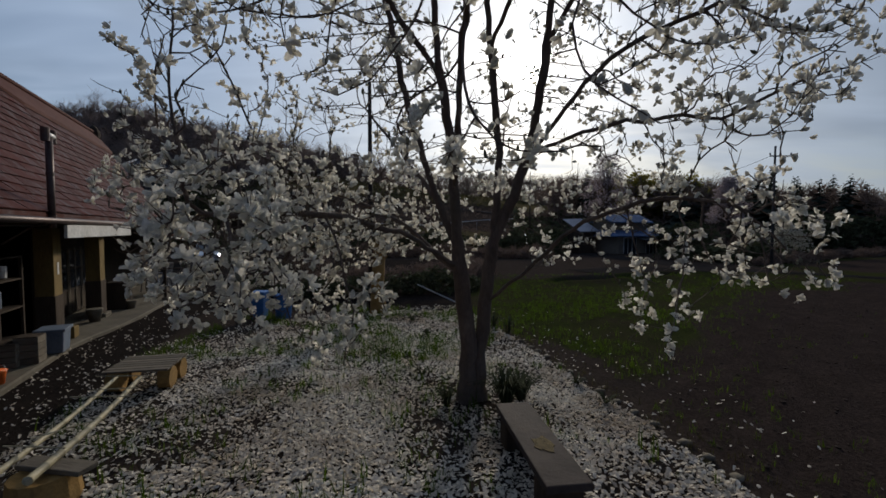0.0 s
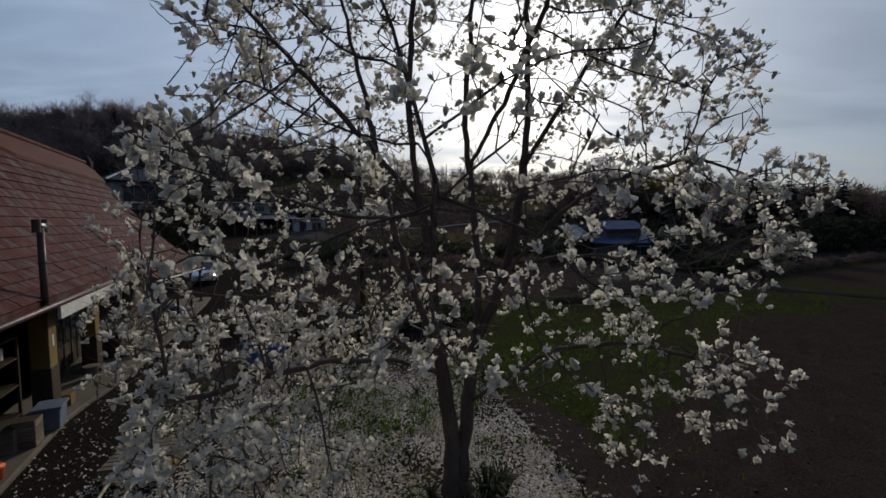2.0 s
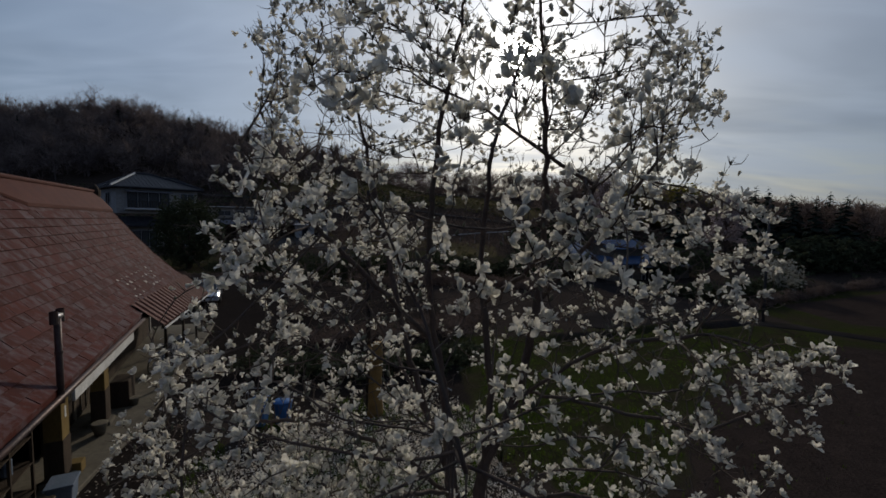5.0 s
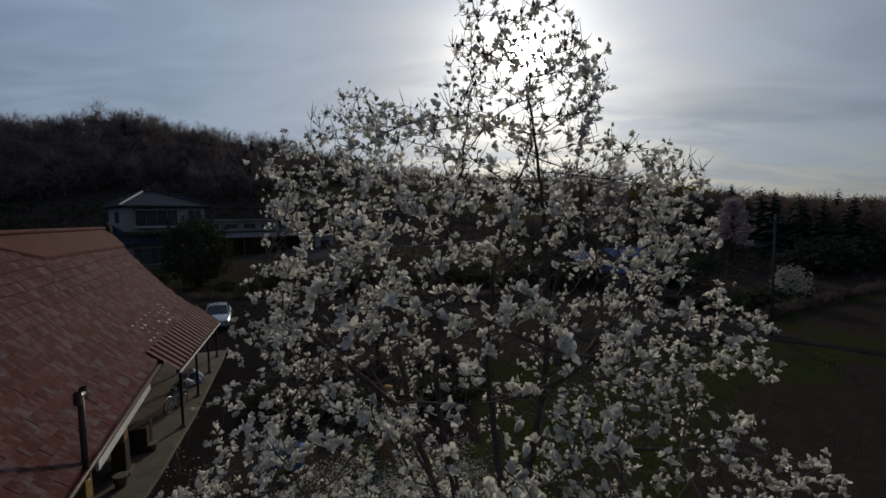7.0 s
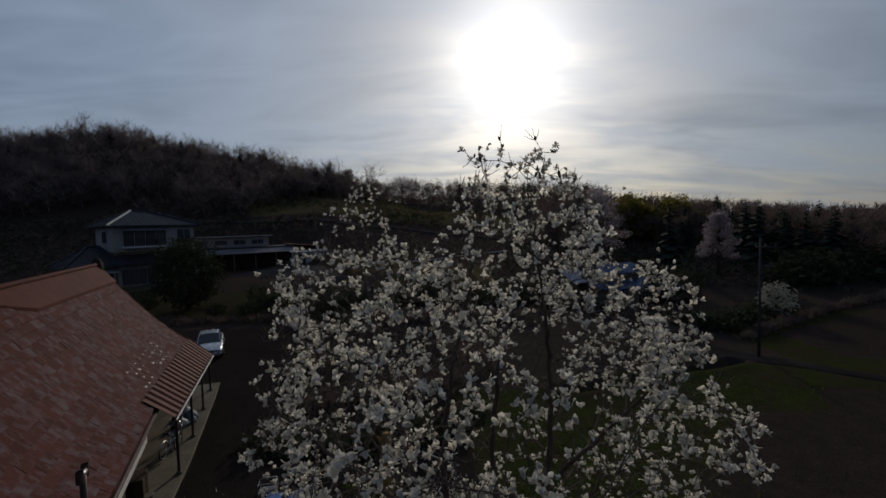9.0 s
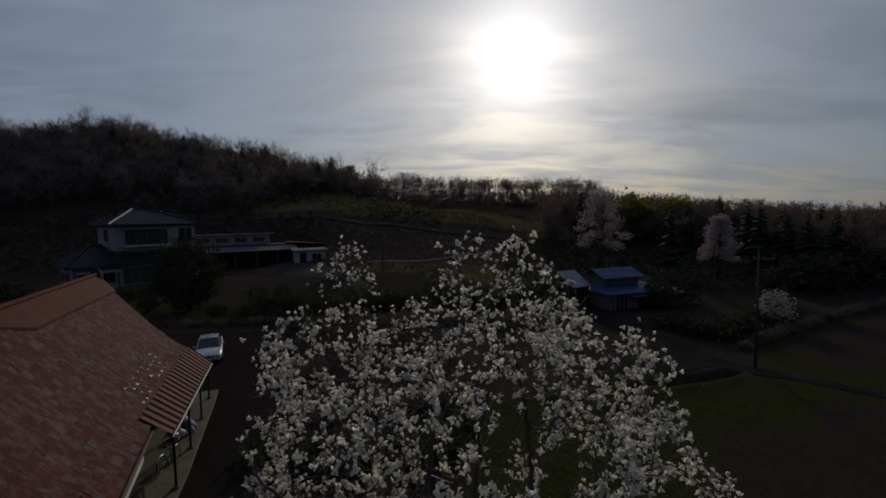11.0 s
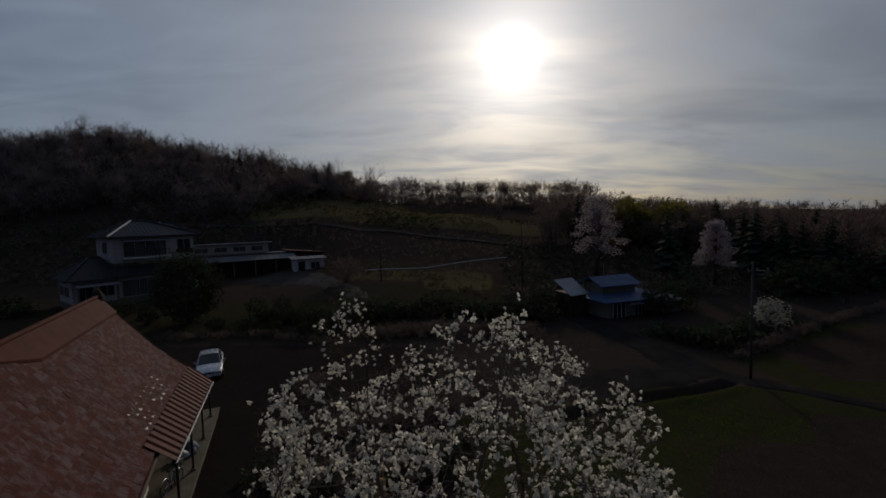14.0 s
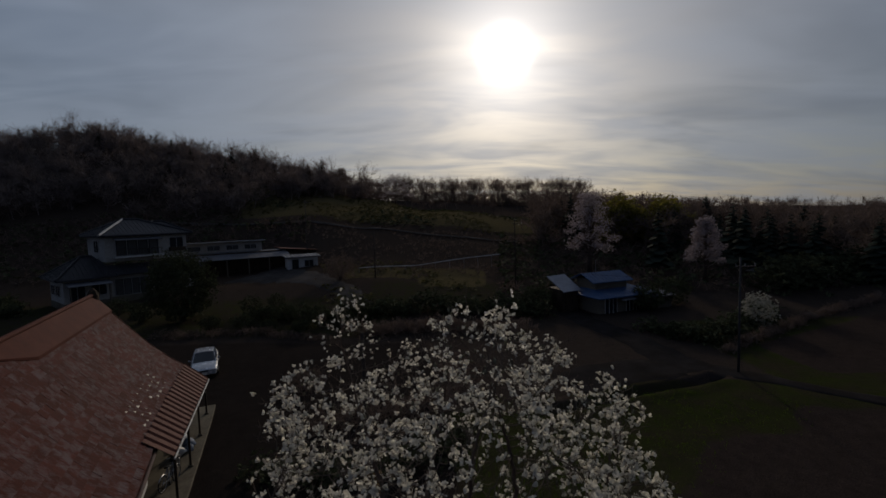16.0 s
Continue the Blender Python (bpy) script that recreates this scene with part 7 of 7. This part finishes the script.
def metal_rack():
    """A low frame of bent tube that stands behind the bins."""
    x, y = -6.15, 13.75
    r = thing("metal_rack", pose(x, y, height(x, y), 0, 0, 12), "low bare steel tube rack on the drive", "rack")
    w, d, h = 0.28, 0.20, 0.42
    for q in (-d, d):
        part("side_frame", Shape().tube([(-w, q, 0), (-w, q, h - 0.04), (-w + 0.04, q, h), (w - 0.04, q, h), (w, q, h - 0.04), (w, q, 0)], 0.014, 6), STEEL, r, smooth=True)
    for a in (-w, w):
        for z in (0.10, h - 0.05):
            part("cross_bar", Shape().tube([(a, -d, z), (a, d, z)], 0.011, 6), STEEL, r)
    part("shelf", Shape().box((0, 0, 0.11), (2 * w - 0.03, 2 * d - 0.03, 0.015)), GREYMETAL, r, "thin sheet shelf")


metal_rack()


def porch_things():
    M = lambda x, y, z=0.10, r=0: FH @ pose(x, y, z, 0, 0, r)
    t = thing("storage_box", M(-0.35, 1.0, 0.1, 4), "grey-blue lidded plastic storage box by the porch", "box")
    s = Shape().box((0, 0, 0.22), (0.44, 0.52, 0.44), bevel=0.03)
    for v in s.v:
        k = 0.88 + 0.12 * v.z / 0.44
        v.x, v.y = v.x * k, v.y * k
    part("body", s, GREYBLUE, t)
    part("lid", Shape().box((0, 0, 0.46), (0.5, 0.58, 0.06), bevel=0.02), GREYBLUE, t)
    for i, (x, y, w, h) in enumerate(((-0.45, 0.25, 0.34, 0.5), (-0.75, 0.1, 0.4, 0.42))):
        t = thing("wooden_crate", M(x, y, 0.1, 6 * i), "weathered grey wooden crate on the apron", "crate", "wooden crates")
        for k in range(4):
            part("board", Shape().box((w / 2, 0, h * (k + 0.5) / 4), (0.02, w, h / 4 - 0.012), bevel=0.003), OLDWOOD, t)
            part("board", Shape().box((0, -w / 2, h * (k + 0.5) / 4), (w, 0.02, h / 4 - 0.012), bevel=0.003), OLDWOOD, t)
            part("board", Shape().box((0, w / 2, h * (k + 0.5) / 4), (w, 0.02, h / 4 - 0.012), bevel=0.003), OLDWOOD, t)
            part("board", Shape().box((-w / 2, 0, h * (k + 0.5) / 4), (0.02, w, h / 4 - 0.012), bevel=0.003), OLDWOOD, t)
        part("top", Shape().box((0, 0, h), (w, w, 0.02)), DARKWOOD, t)
    t = thing("orange_bucket", M(-0.42, -1.0), "small bright orange plastic bucket", "bucket")
    part("body", Shape().lathe((0, 0, 0), [(0.10, 0), (0.13, 0.2), (0.14, 0.22)], 14), ORANGE, t, smooth=True)
    part("handle", Shape().tube([(-0.13, 0, 0.2), (-0.1, 0, 0.3), (0.1, 0, 0.3), (0.13, 0, 0.2)], 0.006, 5), STEEL, t)
    # open rack against the wall
    t = thing("open_rack", M(-1.05, 0.2), "tall open wooden rack with pale uprights", "rack")
    for x in (-0.2, 0.2):
        for y in (-0.9, 0.0, 0.9):
            part("upright", Shape().box((x, y, 0.98), (0.05, 0.06, 1.96), bevel=0.005), DARKWOOD, t)
    for z in (0.35, 0.95, 1.5, 1.93):
        part("shelf", Shape().box((0, 0, z), (0.44, 1.9, 0.03), bevel=0.005), DARKWOOD, t)
    for k, (y, z, h) in enumerate(((-0.6, 0.97, 0.25), (-0.3, 0.97, 0.18), (0.4, 0.97, 0.3), (0.65, 1.52, 0.22), (-0.5, 1.52, 0.2))):
        b = lone("paint_tin", Shape().lathe((0, 0, 0), [(0.09, 0), (0.09, h), (0.085, h + 0.01)], 12), (GREYBLUE, WHITEPAINT)[k % 2], "old tin standing on the rack's shelf", "tin", "tins", m=M(-1.05, 0.2 + y, 0.1 + z - 0.002 + 0.02))
    # fertiliser tub, stones and a small chest at the post
    t = lone("ochre_box", Shape().box((0, 0, 0.13), (0.26, 0.3, 0.26), bevel=0.015), YELLOWWOOD, "small ochre wooden box at the post's foot", "box", m=M(-0.5, 2.3))
    t = lone("grey_chest", Shape().box((0, 0, 0.42), (0.5, 0.8, 0.84), bevel=0.03), DARKWOOD, "dark wooden chest beside the porch post", "chest", m=M(-0.5, 6.4))
    lone("clay_pot", Shape().lathe((0, 0, 0), [(0.12, 0), (0.19, 0.3), (0.2, 0.34), (0.17, 0.34)], 14), CONCRETE, "grey clay pot on the apron", "pot", m=M(-0.55, 4.2), smooth=True)
    lone("clay_pot", Shape().lathe((0, 0, 0), [(0.10, 0), (0.15, 0.22), (0.16, 0.25), (0.13, 0.25)], 14), CONCRETE, "brown clay pot on the apron", "pot", m=M(-0.15, 6.1), smooth=True)
    for i, (x, y, r) in enumerate(((0.1, 12.0, 0.3), (0.4, 12.6, 0.34), (0.15, 13.2, 0.32), (0.5, 12.2, 0.22))):
        s = Shape().lathe((0, 0, 0), [(r * 0.8, 0), (r, r * 0.35), (r * 0.9, r * 0.8), (r * 0.45, r * 1.15), (r * 0.14, r * 1.3), (r * 0.2, r * 1.42)], 12)
        for v in s.v:
            v.x += 0.05 * math.sin(v.z * 14 + i + v.y * 9)
            v.y += 0.04 * math.sin(v.z * 11 + v.x * 8)
        lone("tied_sack", s, (WHITEPAINT, GREYBLUE)[i % 2], "bulging tied plastic sack under the lean-to", "sack", "tied sacks", m=M(x, y), smooth=True)


porch_things()


def ring(r, w, n=26):
    pts = [(r * math.cos(2 * math.pi * k / n), 0, r * math.sin(2 * math.pi * k / n)) for k in range(n + 1)]
    return Shape().tube(pts, w, 6, False)


def bicycle(m, label):
    t = thing("bicycle", m, label, "bicycle", "bicycles")
    for x in (-0.52, 0.52):
        w = part("wheel", ring(0.31, 0.02), BLACK, t, m=Matrix.Translation((x, 0, 0.33)), smooth=True)
        part("rim", ring(0.285, 0.011), STEEL, w, smooth=True)
        sp = Shape()
        for k in range(9):
            a = math.pi * k / 9
            sp.tube([(0.28 * math.cos(a), 0, 0.28 * math.sin(a)), (-0.28 * math.cos(a), 0, -0.28 * math.sin(a))], 0.003, 3, False)
        part("spokes", sp, STEEL, w)
        part("mudguard", Shape().tube([(0.34 * math.cos(a), 0, 0.34 * math.sin(a)) for a in np.linspace(0.3, 2.6, 10)], 0.02, 6), STEEL, w, "bright steel mudguard")
    s = Shape()
    bb, seat, head = (-0.08, 0, 0.3), (-0.18, 0, 0.8), (0.36, 0, 0.82)
    for p, q in ((bb, seat), (bb, head), (seat, head), (bb, (-0.52, 0, 0.33)), (seat, (-0.52, 0, 0.33)), (head, (0.52, 0, 0.33))):
        s.tube([p, q], 0.016, 7)
    part("frame", s, GREYBLUE, t)
    part("saddle", Shape().box((-0.2, 0, 0.88), (0.26, 0.14, 0.07), bevel=0.03), BLACK, t)
    part("handlebar", Shape().tube([(0.2, -0.27, 1.0), (0.36, -0.2, 1.02), (0.38, 0.0, 0.98), (0.36, 0.2, 1.02), (0.2, 0.27, 1.0)], 0.013, 7), STEEL, t)
    part("stem", Shape().tube([head, (0.38, 0, 0.98)], 0.014, 6), STEEL, t)
    b = part("basket", Shape().lathe((0.55, 0, 0.8), [(0.12, 0), (0.16, 0.24)], 10), STEEL, t)


bicycle(FH @ pose(0.05, 9.3, 0.10, 0, 8, 70), "grey bicycle parked under the lean-to")
bicycle(FH @ pose(0.15, 10.2, 0.10, 0, -7, 82), "old bicycle parked under the lean-to")


def car():
    t = thing("parked_car", pose(-17.15, 30.1, height(-17.15, 30.1), 0, 0, 27 + 180), "silver four-door saloon parked in the yard", "car")
    # y forward; sections from tail to nose: y, half width at sill, half width at waist, waist height, roof half width, roof height
    def loft(name, sections, material, label=""):
        s = Shape()
        n = len(sections[0])
        vs = [Vector(p) for sec in sections for p in sec]
        fs = [(i * n + k, i * n + k + 1, (i + 1) * n + k + 1, (i + 1) * n + k) for i in range(len(sections) - 1) for k in range(n - 1)]
        fs += [tuple(range(n - 1, -1, -1)), tuple(range((len(sections) - 1) * n, len(sections) * n))]
        fs += [((i + 1) * n, (i + 1) * n + n - 1, i * n + n - 1, i * n) for i in range(len(sections) - 1)]
        s.add(vs, fs)
        return part(name, s, material, t, label, smooth=False)

    def sec(y, w, low, waist, top):
        return [(-w * 0.94, y, low), (-w, y, low + 0.2), (-w, y, waist - 0.1), (-w * 0.9, y, top - 0.02), (-w * 0.5, y, top + 0.015), (0, y, top + 0.03), (w * 0.5, y, top + 0.015),
                (w * 0.9, y, top - 0.02), (w, y, waist - 0.1), (w, y, low + 0.2), (w * 0.94, y, low)]

    body = loft("body", [sec(-2.2, 0.72, 0.32, 0.8, 0.82), sec(-2.1, 0.80, 0.25, 0.88, 0.92), sec(-1.3, 0.85, 0.22, 0.92, 0.95), sec(0, 0.85, 0.22, 0.9, 0.92),
                         sec(1.0, 0.85, 0.22, 0.88, 0.90), sec(1.75, 0.83, 0.24, 0.78, 0.80), sec(2.15, 0.76, 0.3, 0.66, 0.68), sec(2.25, 0.66, 0.34, 0.58, 0.60)], SILVER, "silver-grey painted body")

    def cab(y, w, z0, wt, z1):
        return [(-w, y, z0), (-wt, y, z1 - 0.05), (-wt * 0.85, y, z1), (0, y, z1 + 0.02), (wt * 0.85, y, z1), (wt, y, z1 - 0.05), (w, y, z0)]

    loft("glasshouse", [cab(-1.65, 0.70, 0.90, 0.68, 0.97), cab(-1.0, 0.78, 0.90, 0.60, 1.36), cab(0.2, 0.78, 0.88, 0.61, 1.38), cab(1.05, 0.72, 0.86, 0.70, 0.93)], GLASS, "dark windows all round")
    loft("roof", [cab(-1.05, 0.60, 1.36, 0.57, 1.385), cab(-0.4, 0.62, 1.375, 0.58, 1.41), cab(0.25, 0.61, 1.37, 0.57, 1.40)], SILVER)
    for x in (-1, 1):
        for a, b in (((-1.65, 0.70, 0.93), (-1.05, 0.61, 1.37)), ((0.22, 0.615, 1.38), (1.05, 0.72, 0.90)), ((-0.35, 0.62, 1.38), (-0.35, 0.79, 0.9))):
            part("pillar", Shape().tube([(x * a[1], a[0], a[2]), (x * b[1], b[0], b[2])], 0.03, 5), SILVER, t)
        part("headlight", Shape().box((x * 0.56, 2.16, 0.60), (0.32, 0.16, 0.13), bevel=0.04), LAMPGLASS, t, "clear headlight lens")
        part("tail_light", Shape().box((x * 0.6, -2.16, 0.72), (0.26, 0.08, 0.16), bevel=0.03), REDLENS, t, "red tail light")
        mr = part("mirror", Shape().box((x * 0.93, 0.68, 0.97), (0.17, 0.1, 0.12), bevel=0.03), SILVER, t)
        for y in (-1.35, 1.4):
            w = part("wheel", Shape().tube([(x * 0.72, y, 0.30), (x * 0.87, y, 0.30)], 0.30, 20), BLACK, t, "black tyre")
            part("rim", Shape().tube([(x * 0.865, y, 0.30), (x * 0.885, y, 0.30)], 0.19, 16), STEEL, w)
    part("grille", Shape().box((0, 2.22, 0.56), (0.55, 0.08, 0.10), bevel=0.02), BLACK, t)
    part("bumper", Shape().box((0, 2.2, 0.38), (1.4, 0.16, 0.2), bevel=0.06), SILVER, t)
    part("number_plate", Shape().box((0, 2.3, 0.4), (0.34, 0.015, 0.16)), WHITEPAINT, t)


car()


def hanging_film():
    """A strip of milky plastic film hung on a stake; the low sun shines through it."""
    # stands in for a bright glint; placed and sized to fit the camera's view
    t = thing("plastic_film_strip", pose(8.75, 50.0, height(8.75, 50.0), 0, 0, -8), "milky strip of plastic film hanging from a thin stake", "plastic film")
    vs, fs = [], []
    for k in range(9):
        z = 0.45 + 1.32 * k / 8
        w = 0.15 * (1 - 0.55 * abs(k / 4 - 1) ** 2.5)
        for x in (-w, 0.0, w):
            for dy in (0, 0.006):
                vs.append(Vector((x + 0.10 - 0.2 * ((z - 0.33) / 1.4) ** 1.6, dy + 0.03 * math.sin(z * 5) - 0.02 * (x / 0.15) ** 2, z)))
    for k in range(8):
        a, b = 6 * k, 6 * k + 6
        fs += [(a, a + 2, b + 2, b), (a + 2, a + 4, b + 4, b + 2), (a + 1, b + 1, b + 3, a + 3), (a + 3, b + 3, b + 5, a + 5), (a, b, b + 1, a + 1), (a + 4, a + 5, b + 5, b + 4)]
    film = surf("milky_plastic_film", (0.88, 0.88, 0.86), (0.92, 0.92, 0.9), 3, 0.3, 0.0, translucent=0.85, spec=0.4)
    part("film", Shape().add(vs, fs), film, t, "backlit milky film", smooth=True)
    part("stake", Shape().tube([(0.02, 0.05, -0.1), (-0.1, 0.05, 1.85)], 0.018, 6), OLDWOOD, t)


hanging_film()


def clods():
    """Earth clods in the tilled field and stones along the yard's rim."""
    rng = np.random.default_rng(91)
    bm = bmesh.new()
    bmesh.ops.create_icosphere(bm, subdivisions=1, radius=1)
    v = np.array([tuple(x.co) for x in bm.verts])
    bm.verts.index_update()
    f = np.array([[x.index for x in q.verts] for q in bm.faces])
    bm.free()
    v = v * (1 + 0.18 * np.sin(v[:, [1, 2, 0]] * 5)) * (1, 0.8, 0.42)
    x, y = rng.uniform(2.5, 16, 4600), rng.uniform(2, 16, 4600)
    k = soil_zone(x, y) > 0.5
    x, y = x[k], y[k]
    M = pose_array(np.stack([x, y, land(x, y)], 1), rng.uniform(0, 6.28, len(x)), None, None, rng.uniform(0.010, 0.036, len(x)) * rng.uniform(0.6, 1.2, len(x)))
    clod = surf("soil_clod", (0.024, 0.016, 0.012), (0.040, 0.027, 0.021), 6, 0.95, 0.4, spread=0.3)
    lone("earth_clods", big_mesh("earth_clods", [repeat(v, f, M)], clod), None, "crumbled earth clods of the tilled field", "soil", kind="stuff")
    me = mesh_from("edge_stone", v, f, CONCRETE, True)
    for i in range(16):
        yy = 4.0 + 0.42 * i + rng.uniform(-0.1, 0.1)
        ob = new("edge_stone", me)
        ob.matrix_basis = pose(rim_x(yy) + 0.05, yy, height(rim_x(yy), yy) + 0.01, 0, 0, rng.uniform(0, 90)) @ Matrix.Diagonal((rng.uniform(.07, .13), rng.uniform(.07, .11), rng.uniform(.06, .09), 1))
        tagged(ob, "rough grey edging stone at the yard's rim", "stone", "edging stones")


clods()

# ---------------------------------------------------------------- roof sheets, piece by piece
def slates():
    rows, width = 18, 0.62
    tri = []
    top = 0.96
    for r in range(rows):
        ta, tb = top * r / rows, top * (r + 1) / rows
        (xa, za), (xb, zb) = slope_at(ta), slope_at(tb)
        run = math.hypot(xb - xa, zb - za)
        ang = math.atan2(zb - za, -(xb - xa))
        y = S0 + (0.31 if r % 2 else 0.0)
        end = S1 - 0.55 * ta - 0.05 if tb < 0.83 else 7.9 - 14 * (tb - 0.83)
        while y + width < end:
            tri.append((xa, y, za, ang, run))
            y += width
    run = sum(t[4] for t in tri) / len(tri)
    L, w, k, th = run * 1.06, width - 0.008, 0.05, 0.020
    # a skewed sheet: x up the slope, lower edge lifted over the row below
    vs = [(0, 0, 0.030), (k, L, 0.004), (w + k, L, 0.004), (w, 0, 0.030), (0, 0, 0.030 - th), (k, L, -0.006), (w + k, L, -0.006), (w, 0, 0.030 - th)]
    fs = [(0, 3, 2, 1), (4, 5, 6, 7), (0, 4, 7, 3), (0, 1, 5, 4), (2, 3, 7, 6), (1, 2, 6, 5)]
    one = mesh_from("roof_sheet", vs, fs, SLATE)
    rng = random.Random(5)
    rest = []
    count = 0
    for i, (x, y, z, ang, rn) in enumerate(tri):
        lift = rng.uniform(-0.004, 0.006)
        c, n = math.cos(ang), math.sin(ang)
        m = Matrix.Translation((x, y, z + lift)) @ Matrix(((0, -c, n, 0), (1, 0, 0, 0), (0, n, c, 0), (0, 0, 0, 1))) @ Matrix.Rotation(rng.uniform(-0.012, 0.012), 4, "Y")
        if -1.8 < y < 10.8 and count < 300:
            count += 1
            part("roof_sheet", one, None, roof_ob, m=m)
        else:
            rest.append(np.array(m))
    # pale chips near the lean-to paint the sun's glints on sheet corners
    chip = mesh_from("bare_edge", [(0, 0, 0), (0.24, 0, 0), (0.2, 0.03, 0.0), (0.02, 0.13, 0.0), (0, 0, -0.006), (0.24, 0, -0.006), (0.2, 0.03, -0.006), (0.02, 0.13, -0.006)],
                     [(0, 1, 2, 3), (4, 7, 6, 5), (0, 4, 5, 1), (1, 5, 6, 2), (2, 6, 7, 3), (3, 7, 4, 0)], GLINTSHEET)
    for x, y, z, ang, rn in tri:
        if -1.05 < x < -0.2 and 7.0 < y < 13.0 and rng.random() < 0.35 + 0.45 * (math.sin(y * 1.9 + x * 4) > 0):
            c, n = math.cos(ang), math.sin(ang)
            m = Matrix.Translation((x, y, z)) @ Matrix(((0, -c, n, 0), (1, 0, 0, 0), (0, n, c, 0), (0, 0, 0, 1))) @ Matrix.Translation((rng.uniform(0.05, 0.3), 0.012, 0.040))
            part("bare_edge", chip, None, roof_ob, m=m @ Matrix.Rotation(rng.uniform(-0.3, 0.3), 4, "Z") @ Matrix.Scale(rng.uniform(0.4, 1.1), 4))
    x, z = slope_at(0.70)
    m = Matrix.Translation((x, 6.9, z)) @ Matrix.Rotation(-0.86, 4, "Y") @ Matrix.Rotation(0.3, 4, "X") @ Matrix.Translation((0, 0, 0.05))
    part("lifted_flap", Shape().box((0, 0, 0), (0.10, 0.34, 0.012)), REDMETAL, roof_ob, "bent-up corner of a sheet", m=m)
    v, f = repeat(vs, fs, rest)
    ob = part("roof_sheeting", big_mesh("roof_sheeting", [(v, f)], SLATE), None, roof_ob, "faded red overlapping sheets")
    tagged(ob, kind="stuff")


slates()
